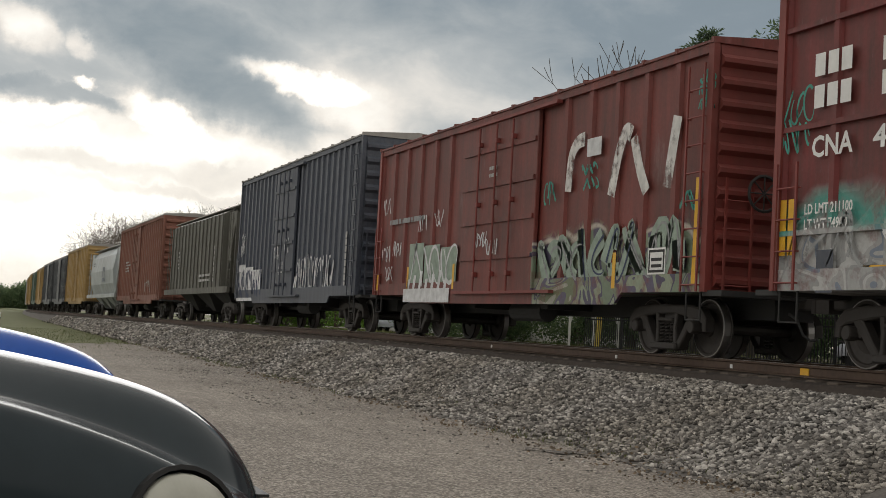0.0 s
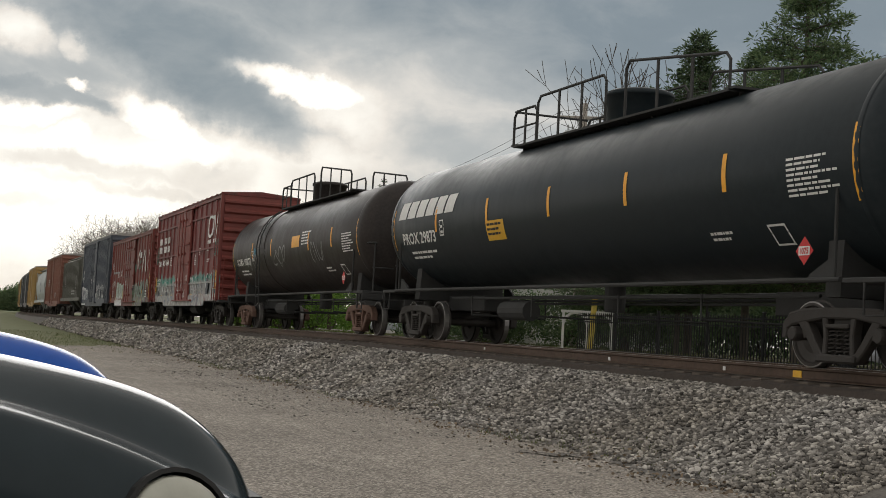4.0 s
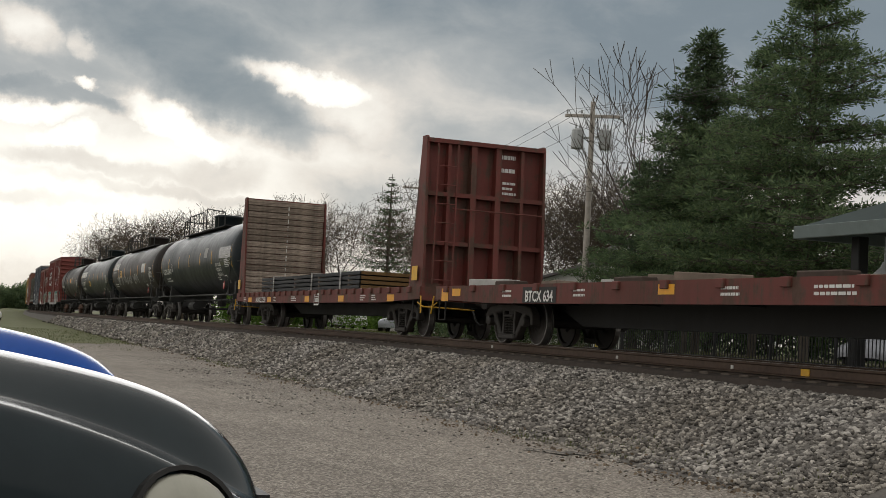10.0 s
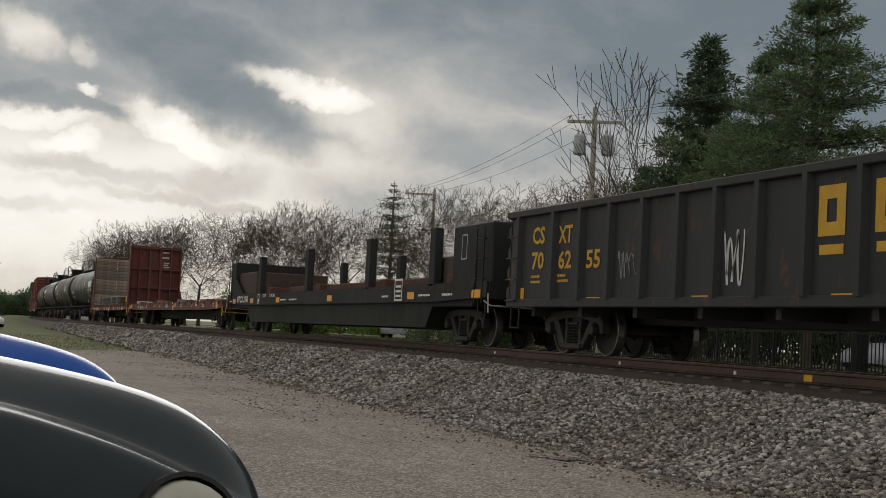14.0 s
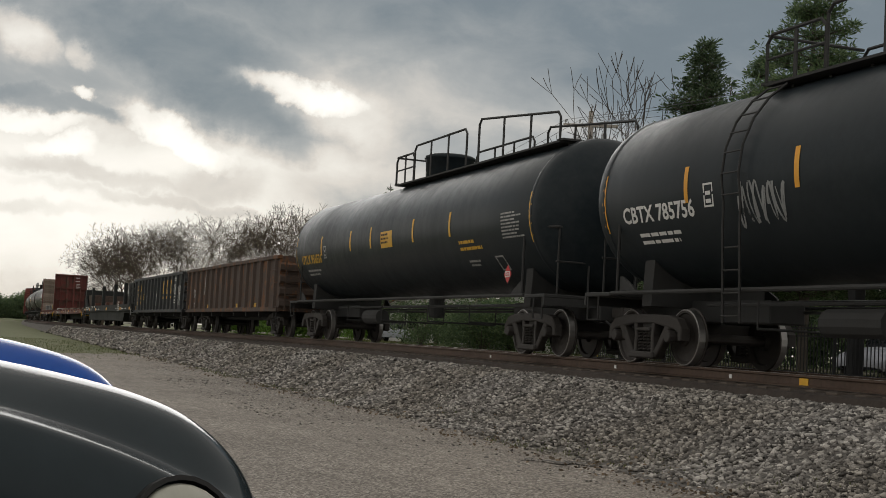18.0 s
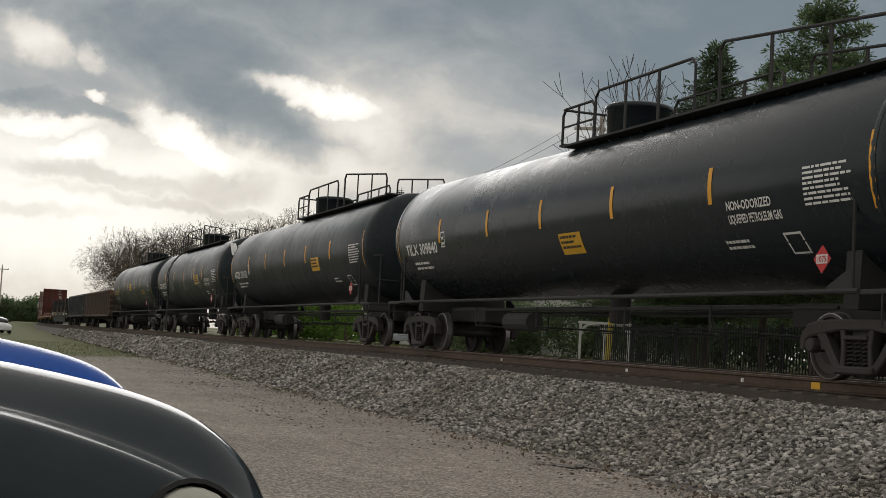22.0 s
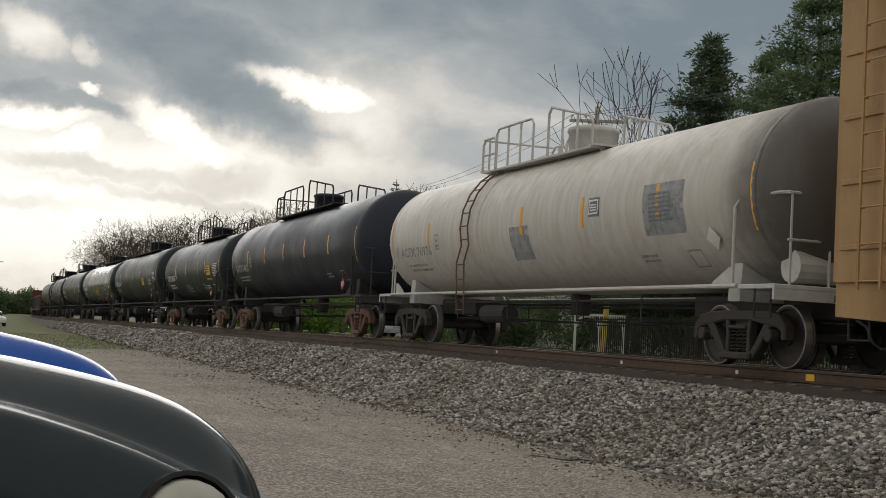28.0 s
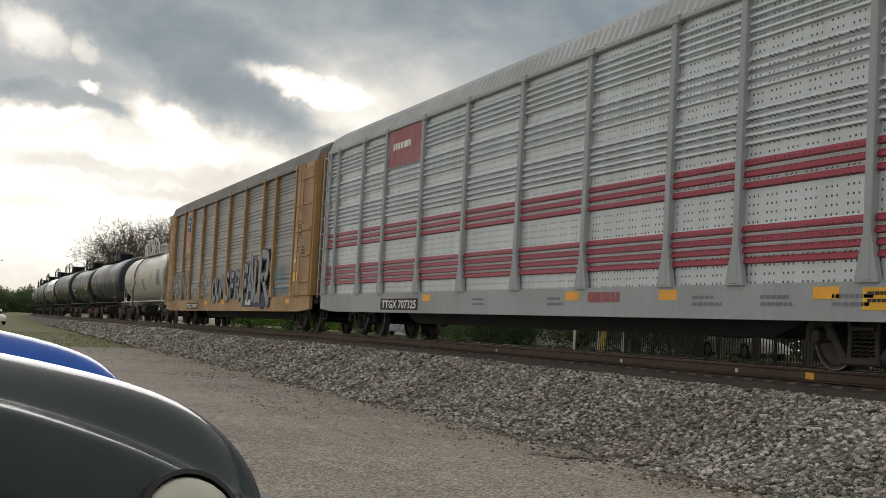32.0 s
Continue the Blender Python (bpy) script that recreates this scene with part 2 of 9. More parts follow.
M = {}
M["asphalt"] = asphalt_mat()
M["ground"] = ground_mat()
M["ballast"] = stone_mat("ballast_stone", [(0.0, (0.08, 0.077, 0.074)), (0.35, (0.22, 0.211, 0.20)), (0.75, (0.40, 0.387, 0.366)), (1.0, (0.68, 0.66, 0.63))])
M["bed"] = plain("ballast_fines", (0.13, 0.12, 0.108), 0.95, 0, 0.5, 24.0, 0.6)
M["rail"] = plain("rusty_rail", (0.10, 0.066, 0.048), 0.7, 0.3, 0.35, 9.0)
M["rail_head"] = plain("polished_rail_head", (0.42, 0.40, 0.38), 0.32, 0.9, 0.1, 5.0)
M["tie"] = plain("tie_wood", (0.10, 0.08, 0.065), 0.9, 0, 0.4, 12.0, 0.5)
M["dark_fines"] = plain("dark_brown_fines", (0.048, 0.037, 0.030), 0.9, 0, 0.45, 14.0, 0.8)
M["red"] = paint("boxcar_red", (0.225, 0.042, 0.034), 0.55, dirt=(0.10, 0.05, 0.04), dirt_amount=0.5)
M["dark"] = paint("blue_grey_paint", (0.055, 0.062, 0.072), 0.5, dirt_amount=0.3)
M["white"] = plain("white_lettering", (0.78, 0.78, 0.76), 0.6, 0, 0.12)
M["yellow"] = plain("yellow_reflector", (0.75, 0.42, 0.02), 0.45, 0, 0.15)


# ---- mesh helpers ----
def finish(name, bm, mat, smooth=False):
    me = bpy.data.meshes.new(name)
    bm.normal_update()
    bm.to_mesh(me)
    bm.free()
    me.materials.append(mat)
    if smooth:
        me.shade_smooth()
    return me


def part(name, bm, mat, parent, label="", m=None, smooth=False):
    """Links a bmesh (or a finished mesh) as ONE mesh object under a thing or a part."""
    me = finish(name, bm, mat, smooth) if isinstance(bm, bmesh.types.BMesh) else bm
    ob = new(name, me)
    ob.parent = parent
    if m is not None:
        ob.matrix_local = m
    if label:
        ob["label"] = label
    return ob


def thing(name, label, category, m=None, group="", kind=""):
    ob = new(name)
    ob.empty_display_size = 0.3
    if m is not None:
        ob.matrix_world = m
    return tagged(ob, label, category, group, kind)


def solid(name, bm, mat, label, category="", group="", kind="", m=None, smooth=False):
    """A top-level thing or a piece of the setting that is one mesh."""
    ob = new(name, finish(name, bm, mat, smooth))
    if m is not None:
        ob.matrix_world = m
    return tagged(ob, label, category, group, kind)


def box(bm, x0, x1, y0, y1, z0, z1, m=None):
    c = [(x0, y0, z0), (x1, y0, z0), (x1, y1, z0), (x0, y1, z0), (x0, y0, z1), (x1, y0, z1), (x1, y1, z1), (x0, y1, z1)]
    v = [bm.verts.new(m @ Vector(p) if m else p) for p in c]
    for f in ((3, 2, 1, 0), (4, 5, 6, 7), (0, 1, 5, 4), (1, 2, 6, 5), (2, 3, 7, 6), (3, 0, 4, 7)):
        bm.faces.new([v[i] for i in f])
    return bm


def rbox(bm, x0, x1, y0, y1, z0, z1, r=0.01, m=None):
    """A box with chamfered vertical and horizontal edges."""
    t = bmesh.new()
    box(t, x0, x1, y0, y1, z0, z1)
    bmesh.ops.bevel(t, geom=list(t.edges), offset=r, segments=1, affect="EDGES", profile=0.5)
    merge(bm, t, m)
    return bm


def merge(bm, other, m=None):
    vs = {}
    for v in other.verts:
        vs[v] = bm.verts.new(m @ v.co if m else v.co)
    for f in other.faces:
        bm.faces.new([vs[v] for v in f.verts])
    other.free()


def ring(bm, c, ax, r, n):
    ax = Vector(ax).normalized()
    a = ax.orthogonal().normalized()
    b = ax.cross(a)
    return [bm.verts.new(Vector(c) + (a * math.cos(2 * math.pi * i / n) + b * math.sin(2 * math.pi * i / n)) * r) for i in range(n)]


def bridge(bm, p, q):
    n = len(p)
    for i in range(n):
        bm.faces.new((p[i], p[(i + 1) % n], q[(i + 1) % n], q[i]))


def rod(bm, p0, p1, r, n=8, r1=None):
    """A closed cylinder or cone from p0 to p1."""
    ax = Vector(p1) - Vector(p0)
    a, b = ring(bm, p0, ax, r, n), ring(bm, p1, ax, r if r1 is None else r1, n)
    bridge(bm, a, b)
    bm.faces.new(a[::-1])
    bm.faces.new(b)
    return bm


def tube(bm, pts, r, n=6):
    """A bent pipe through the points; rings keep one frame so that it does not twist."""
    pts = [Vector(p) for p in pts]
    rings = []
    a = None
    for i, p in enumerate(pts):
        d = (pts[min(i + 1, len(pts) - 1)] - pts[max(i - 1, 0)]).normalized()
        a = d.orthogonal().normalized() if a is None else (a - d * a.dot(d)).normalized()
        b = d.cross(a)
        rings.append([bm.verts.new(p + (a * math.cos(2 * math.pi * k / n) + b * math.sin(2 * math.pi * k / n)) * r) for k in range(n)])
    for p, q in zip(rings, rings[1:]):
        bridge(bm, p, q)
    bm.faces.new(rings[0][::-1])
    bm.faces.new(rings[-1])
    return bm


def lathe(bm, profile, n=24, m=None):
    """Turns (radius, height) round the z axis; a radius of 0 closes the end."""
    rings = []
    for r, h in profile:
        if r < 1e-6:
            rings.append([bm.verts.new(m @ Vector((0, 0, h)) if m else (0, 0, h))])
        else:
            pts = [Vector((r * math.cos(2 * math.pi * i / n), r * math.sin(2 * math.pi * i / n), h)) for i in range(n)]
            rings.append([bm.verts.new(m @ p if m else p) for p in pts])
    for p, q in zip(rings, rings[1:]):
        if len(p) == 1 and len(q) == 1:
            continue
        if len(p) == 1:
            for i in range(n):
                bm.faces.new((p[0], q[i], q[(i + 1) % n]))
        elif len(q) == 1:
            for i in range(n):
                bm.faces.new((p[i], q[0], p[(i + 1) % n]))
        else:
            bridge(bm, p, q)
    bmesh.ops.recalc_face_normals(bm, faces=bm.faces)
    return bm


def extrude(bm, outline, axis, a, b, m=None):
    """A prism: the 2D outline, counter-clockwise, from a to b along axis 0, 1 or 2."""
    def at(p, h):
        q = list(p)
        q.insert(axis, h)
        return m @ Vector(q) if m else Vector(q)
    p, q = [bm.verts.new(at(o, a)) for o in outline], [bm.verts.new(at(o, b)) for o in outline]
    fs = [bm.faces.new(p[::-1]), bm.faces.new(q)]
    n = len(p)
    fs += [bm.faces.new((p[i], p[(i + 1) % n], q[(i + 1) % n], q[i])) for i in range(n)]
    bmesh.ops.recalc_face_normals(bm, faces=fs)
    return bm


def B():
    return bmesh.new()


# ---- ground, lot, roadbed and track ----
def grid_sheet(xs, ys, height):
    bm = B()
    vs = [[bm.verts.new((x, y, height(x, y))) for x in xs] for y in ys]
    for r, q in zip(vs, vs[1:]):
        for i in range(len(xs) - 1):
            bm.faces.new((r[i], r[i + 1], q[i + 1], q[i]))
    return bm


def foot(y):
    """Where the ballast runs out on to the lot."""
    return 7.8 + 0.016 * max(0.0, y - 12) + 0.28 * noise.noise((y * 0.35, 0.0, 3.0)) + 0.12 * noise.noise((y * 1.7, 2.0, 3.0))


def bank_height(y):
    """Level of the land beyond the track."""
    return 0.95 - 0.75 * max(0.0, min(1.0, (y - 120.0) / 120.0))


def bed_height(x, y):
    """Cross-section of the roadbed over x."""
    x -= bend(y)
    d = abs(x - TRACK_X)
    f = TRACK_X - foot(y) if x < TRACK_X else 4.4
    low = 0.0 if x < TRACK_X else bank_height(y) - 0.02
    top = RAIL + grade(y) - 0.345
    if d <= 0.62:
        return top + 0.10 + 0.02 * noise.noise((x * 2, y * 2, 0))
    if d <= 1.75:
        return top + 0.10 * max(0.0, 1 - (d - 0.62) / 0.2) + 0.02 * noise.noise((x * 2, y * 2, 0))
    if d >= f:
        return low - 0.03 if y < 46 or x > TRACK_X else low - 0.03 - min(0.14, (y - 46) * 0.02)
    u = (d - 1.75) / (f - 1.75)
    u = u * u * (3 - 2 * u) * 0.55 + u * 0.45
    return top + (low - top) * u + 0.04 * noise.noise((x * 1.5, y * 1.5, 5.0)) - 0.012


def spread(a, b, n, power=1.0):
    return [a + (b - a) * (i / (n - 1)) ** power for i in range(n)]


def ground_height(x, y):
    if x > 16.4:
        return bank_height(y)
    if x > 7.0:
        return -0.09
    return -0.06


def build_ground():
    xs = [-2500, -600, -150, -40, -15, 6.9, 7.1, 16.2, 16.5, 30, 80, 200, 600, 2500]
    ys = [-2500, -600, -150, -40, 0, 30, 60, 120, 240, 480, 1000, 2800]
    solid("ground", grid_sheet(xs, ys, ground_height), M["ground"], "flat grassy earth out to the horizon", "ground", kind="structure")
    lot = grid_sheet(spread(-14, 8.6, 70), spread(-12, 62, 60), lambda x, y: 0.015 * noise.noise((x * 0.3, y * 0.3, 1.0)) - (0.05 if y > 58 else 0) - 0.02)
    for v in lot.verts:
        if v.co.y > 50:
            v.co.y += (v.co.y - 50) / 12 * (5.0 * noise.noise((v.co.x * 0.22, 3.0, 7.0)) + 2.2 * noise.noise((v.co.x * 0.9, 5.0, 7.0)))
    solid("pavement", lot, M["asphalt"], "worn pale grey asphalt parking lot", "pavement", kind="structure")
    bed = grid_sheet(spread(6.6, 16.6, 46), spread(-40, 60, 170) + spread(62, 780, 120), lambda x, y: bed_height(x + bend(y), y))
    for v in bed.verts:
        v.co.x += bend(v.co.y)
    solid("roadbed", bed, M["bed"], "raised railway roadbed of fine grey ballast", "roadbed", kind="structure", smooth=True)


build_ground()


def rail_profile():
    return [(-0.07, -0.172), (0.07, -0.172), (0.07, -0.16), (0.012, -0.14), (0.009, -0.045), (0.036, -0.032), (0.036, -0.006), (0.03, 0.0),
            (-0.03, 0.0), (-0.036, -0.006), (-0.036, -0.032), (-0.009, -0.045), (-0.012, -0.14), (-0.07, -0.16)]


def build_track():
    track = thing("railway_track", "rusty steel rails on worn wooden ties", "railway track", pose(TRACK_X, 0, RAIL), kind="structure")
    stations = [-60.0, 20.0] + spread(35, 780, 90)

    def sweep(profile):
        bm = B()
        rows = [[bm.verts.new((u + bend(y), y, w + grade(y))) for u, w in profile] for y in stations]
        for p, q in zip(rows, rows[1:]):
            bridge(bm, p, q)
        bm.faces.new(rows[0])
        bm.faces.new(rows[-1][::-1])
        bmesh.ops.recalc_face_normals(bm, faces=bm.faces)
        return bm

    for x in (-0.753, 0.753):
        r = part("rail", sweep([(p[0] + x, p[1]) for p in rail_profile()]), M["rail"], track)
        bm = sweep([(x - 0.026, 0.0005), (x + 0.026, 0.0005), (x + 0.026, 0.003), (x - 0.026, 0.003)])
        part("rail_head", bm, M["rail_head"], r, "wheel-polished steel running surface")
    bm = B()
    rbox(bm, -1.3, 1.3, -0.115, 0.115, -0.36, -0.185, 0.012)
    me = finish("tie", bm, M["tie"])
    for i in range(150):
        part("tie", me, None, track, m=pose(random.uniform(-0.03, 0.03), 4 + i * 0.52, grade(4 + i * 0.52), 0, 0, random.uniform(-0.6, 0.6)))
    bm = B()
    for i in range(150, 1450):
        y = 4 + i * 0.52
        box(bm, -1.3 + bend(y), 1.3 + bend(y), y - 0.115, y + 0.115, -0.36 + grade(y), -0.185 + grade(y))
    part("far_ties", bm, M["tie"], track)["kind"] = "stuff"
    # dark brown fines packed round the tie ends on both sides
    for side in (-1, 1):
        bm = B()
        rows = []
        for y in spread(-40, 90, 520) + spread(92, 780, 100):
            j = 0.03 * noise.noise((y * 1.9, side * 5.0, 0.0)) + 0.02 * noise.noise((y * 6.0, side * 5.0, 2.0))
            prof = ((0.84, -0.200), (1.26, -0.205), (1.40 + j, -0.235 + 0.3 * j), (1.47 + j, -0.36), (1.47 + j, -0.45))
            rows.append([bm.verts.new((side * u + bend(y), y, w + grade(y))) for u, w in prof])
        for p, q in zip(rows, rows[1:]):
            for i in range(4):
                bm.faces.new((p[i], p[i + 1], q[i + 1], q[i]) if side > 0 else (p[i], q[i], q[i + 1], p[i + 1]))
        part("packed_fines", bm, M["dark_fines"], track, "dark brown fines round the tie ends")


build_track()

# ---- train materials ----
def mural(name, base, top, colors, y_range=None, scale=1.4, edge=(0.03, 0.30, 0.24), edge_w=0.22, wave=0.5, rough=0.55, dirt=(0.075, 0.032, 0.026)):
    """Weathered car paint with a sprayed field of mixed colours up to an uneven height."""
    m, N, b = material(name)
    p = N.add("ShaderNodeTexCoord").outputs["Object"]
    sep = N.add("ShaderNodeSeparateXYZ")
    N.link(p, sep.inputs[0])
    y, z = sep.outputs[1], sep.outputs[2]
    big, small = N.noise(p, 0.6, 5, 0.6), N.noise(p, 14, 4, 0.6)
    streak = N.noise(N.mapping(p, (5.0, 5.0, 0.3)), 1.0, 4, 0.6)
    f = N.ramp(N.math("ADD", N.math("MULTIPLY", big, 0.5), N.math("MULTIPLY", streak, 0.5)), [(0.36, 0.0), (0.66, 0.9)])
    c = N.mix(f, tuple(base), tuple(dirt))
    c = N.mix(N.ramp(N.noise(N.mapping(p, (2.0, 2.0, 0.5)), 1.6, 6, 0.7), [(0.58, 0.0), (0.72, 0.4)]), c, tuple(0.5 * x + 0.14 for x in base))
    if colors:
        flat = N.mapping(p, (0.0, 1.0, 1.0))
        wav = N.math("MULTIPLY", N.math("SUBTRACT", N.noise(flat, 0.55, 2, 0.5), 0.5), wave * 2)
        over = N.math("SUBTRACT", N.math("ADD", wav, top), z)
        inside = N.ramp(N.math("ADD", N.math("MULTIPLY", over, 4.0), 0.5), [(0.0, 0.0), (1.0, 1.0)])
        rim = N.ramp(N.math("ABSOLUTE", N.math("SUBTRACT", over, edge_w * 0.5)), [(edge_w * 0.25, 0.85), (edge_w * 0.9, 0.0)])
        if y_range:
            ins = N.math("MULTIPLY", N.math("GREATER_THAN", y, y_range[0]), N.math("LESS_THAN", y, y_range[1]))
            inside, rim = N.math("MULTIPLY", inside, ins), N.math("MULTIPLY", rim, ins)
        warp = N.add("ShaderNodeTexNoise")
        N.link(flat, warp.inputs["Vector"])
        warp.inputs["Scale"].default_value, warp.inputs["Detail"].default_value, warp.inputs["Distortion"].default_value = scale, 1.0, 1.6
        stops = [(0.30 + 0.40 * i / max(1, len(colors) - 1), col) for i, col in enumerate(colors)]
        n = N.add("ShaderNodeValToRGB")
        n.color_ramp.interpolation = "CONSTANT"
        N.link(warp.outputs["Fac"], n.inputs[0])
        el = n.color_ramp.elements
        while len(el) < len(stops):
            el.new(0.5)
        for e, (q, col) in zip(el, stops):
            e.position, e.color = q, (*col, 1)
        fade = N.ramp(N.noise(flat, 2.3, 4, 0.7), [(0.32, 0.25), (0.5, 1.0)])
        c = N.mix(N.math("MULTIPLY", inside, fade), c, n.outputs[0])
        c = N.mix(N.math("MULTIPLY", rim, fade), c, tuple(edge))
    c = N.mix(0.6, c, N.ramp(small, [(0.3, 0.8), (0.7, 1.12)]), "MULTIPLY")
    N.link(c, b.inputs["Base Color"])
    b.inputs["Roughness"].default_value = rough
    bp = N.add("ShaderNodeBump")
    bp.inputs["Strength"].default_value, bp.inputs["Distance"].default_value = 0.2, 0.01
    N.link(N.math("ADD", small, big), bp.inputs["Height"])
    N.link(bp.outputs[0], b.inputs["Normal"])
    return m


def rack_panel(name, base, bands, second, rough=0.42, metal=0.35, dirt_amount=0.3):
    """Perforated corrugated sheet: rows of small holes, with painted bands between the given heights."""
    m, N, b = material(name)
    p = N.add("ShaderNodeTexCoord").outputs["Object"]
    sep = N.add("ShaderNodeSeparateXYZ")
    N.link(p, sep.inputs[0])
    y, z = sep.outputs[1], sep.outputs[2]
    c = N.mix(N.ramp(N.noise(N.mapping(p, (3, 1.2, 0.4)), 1.0, 5, 0.6), [(0.35, 0.0), (0.7, dirt_amount)]), tuple(base), (0.19, 0.19, 0.18))
    for lo, hi in bands:
        inside = N.math("MULTIPLY", N.math("GREATER_THAN", z, lo), N.math("LESS_THAN", z, hi))
        c = N.mix(inside, c, tuple(second))
    fy = N.math("FRACT", N.math("MULTIPLY", y, 9.0))
    fz = N.math("FRACT", N.math("MULTIPLY", z, 8.2))
    d = N.math("ADD", N.math("POWER", N.math("SUBTRACT", fy, 0.5), 2.0), N.math("MULTIPLY", N.math("POWER", N.math("SUBTRACT", fz, 0.5), 2.0), 1.6))
    group = N.math("GREATER_THAN", N.math("FRACT", N.math("MULTIPLY", y, 2.25)), 0.35)
    hole = N.math("MULTIPLY", N.math("LESS_THAN", d, 0.035), group)
    c = N.mix(N.math("MULTIPLY", hole, 0.9), c, (0.015, 0.015, 0.016))
    c = N.mix(0.5, c, N.ramp(N.noise(p, 20, 3), [(0.3, 0.85), (0.7, 1.1)]), "MULTIPLY")
    N.link(c, b.inputs["Base Color"])
    b.inputs["Roughness"].default_value, b.inputs["Metallic"].default_value = rough, metal
    return m


M["iron"] = paint("truck_iron", (0.038, 0.034, 0.031), 0.7, dirt=(0.044, 0.037, 0.032), dirt_amount=0.6, bump=0.3)
M["rust_iron"] = paint("rusty_truck_iron", (0.17, 0.095, 0.068), 0.8, dirt=(0.06, 0.043, 0.036), dirt_amount=0.6, bump=0.3)
M["wheel"] = plain("wheel_steel", (0.055, 0.049, 0.045), 0.6, 0.5, 0.25, 8.0)
M["tread"] = plain("wheel_rim", (0.30, 0.29, 0.28), 0.45, 0.85, 0.1, 8.0)
M["under"] = paint("underframe_black", (0.036, 0.037, 0.037), 0.8, dirt=(0.046, 0.044, 0.041), dirt_amount=0.5)
M["cn"] = mural("boxcar_red_mural", (0.215, 0.046, 0.036), 2.0, [(0.17, 0.22, 0.15), (0.075, 0.065, 0.11), (0.27, 0.31, 0.22), (0.10, 0.085, 0.14), (0.15, 0.18, 0.10), (0.34, 0.34, 0.28)], (-8.0, -1.85), 1.2, (0.55, 0.5, 0.42), 0.08, 0.9)
M["cna"] = mural("boxcar_red_silver_mural", (0.215, 0.034, 0.032), 2.05, [(0.38, 0.385, 0.38), (0.31, 0.315, 0.31), (0.48, 0.485, 0.475), (0.36, 0.36, 0.355), (0.20, 0.24, 0.30), (0.42, 0.42, 0.41)], None, 1.1, (0.03, 0.30, 0.24), 0.22, 0.55)
M["blue_dark"] = paint("weathered_blue_paint", (0.050, 0.062, 0.086), 0.5, dirt=(0.13, 0.13, 0.14), dirt_amount=0.45, streaks=0.7)
M["hopper"] = paint("grey_green_hopper_paint", (0.125, 0.125, 0.105), 0.6, dirt=(0.05, 0.042, 0.035), dirt_amount=0.7, streaks=0.6)
M["rustbox"] = paint("faded_oxide_paint", (0.24, 0.095, 0.065), 0.65, dirt=(0.10, 0.055, 0.04), dirt_amount=0.7, streaks=0.6)
M["hopper_white"] = paint("pale_grey_hopper_paint", (0.42, 0.46, 0.47), 0.5, dirt=(0.2, 0.18, 0.16), dirt_amount=0.45)
M["yellow_box"] = paint("faded_yellow_paint", (0.40, 0.26, 0.09), 0.6, dirt=(0.16, 0.1, 0.06), dirt_amount=0.5)
M["green_box"] = paint("faded_green_paint", (0.07, 0.12, 0.09), 0.6)
M["galv"] = paint("galvanised_roof", (0.36, 0.35, 0.33), 0.5, 0.4, dirt=(0.2, 0.15, 0.11), dirt_amount=0.5)
M["tank_black"] = paint("tank_black_gloss", (0.021, 0.029, 0.034), 0.36, dirt=(0.038, 0.042, 0.045), dirt_amount=0.5, scale=0.45, streaks=0.4, bump=0.0)
M["tank_brown"] = paint("tank_sooty_black", (0.034, 0.030, 0.029), 0.40, dirt=(0.060, 0.050, 0.045), dirt_amount=0.6, streaks=0.4, bump=0.0)
M["tank_blue"] = paint("tank_blue_black", (0.032, 0.038, 0.054), 0.36, dirt=(0.035, 0.034, 0.034), dirt_amount=0.4, streaks=0.15, bump=0.0)
M["tank_polished"] = paint("tank_polished_black", (0.015, 0.023, 0.029), 0.24, dirt=(0.030, 0.034, 0.037), dirt_amount=0.4, scale=0.22, streaks=0.3, bump=0.0)
M["tank_white"] = paint("tank_dirty_white", (0.62, 0.60, 0.56), 0.45, dirt=(0.32, 0.27, 0.21), dirt_amount=0.4, streaks=0.75, bump=0.05, soot=(-6.9, -8.4))
M["flat_red"] = paint("flatcar_red", (0.16, 0.034, 0.026), 0.65, dirt=(0.09, 0.05, 0.04), dirt_amount=0.6, rust=(0.12, 0.06, 0.04), rust_amount=0.3)
M["flat_black"] = paint("flatcar_black", (0.011, 0.013, 0.013), 0.75, dirt=(0.02, 0.02, 0.018), dirt_amount=0.5)
M["belly_black"] = paint("flatcar_belly_black", (0.011, 0.014, 0.012), 0.8, dirt=(0.016, 0.017, 0.014), dirt_amount=0.5)
M["plank"] = plain("weathered_planks", (0.22, 0.175, 0.14), 0.85, 0, 0.35, 5.0, 0.4)


def board_mat():
    """Grey-brown boards: each board has its own tone, with grain along its length."""
    m, N, b = material("bulkhead_boards")
    p = N.add("ShaderNodeTexCoord").outputs["Object"]
    tone = N.ramp(N.add("ShaderNodeObjectInfo").outputs["Random"], [(0.0, (0.22, 0.175, 0.14)), (0.5, (0.34, 0.275, 0.225)), (1.0, (0.50, 0.42, 0.35))])
    grain = N.ramp(N.noise(N.mapping(p, (1.2, 8.0, 26.0)), 1.0, 6, 0.75), [(0.34, 0.35), (0.5, 0.95), (0.68, 1.3)])
    c = N.mix(1.0, tone, grain, "MULTIPLY")
    c = N.mix(1.0, c, N.ramp(N.noise(p, 2.2, 5, 0.65), [(0.36, 0.6), (0.64, 1.2)]), "MULTIPLY")
    N.link(c, b.inputs["Base Color"])
    b.inputs["Roughness"].default_value = 0.9
    return m


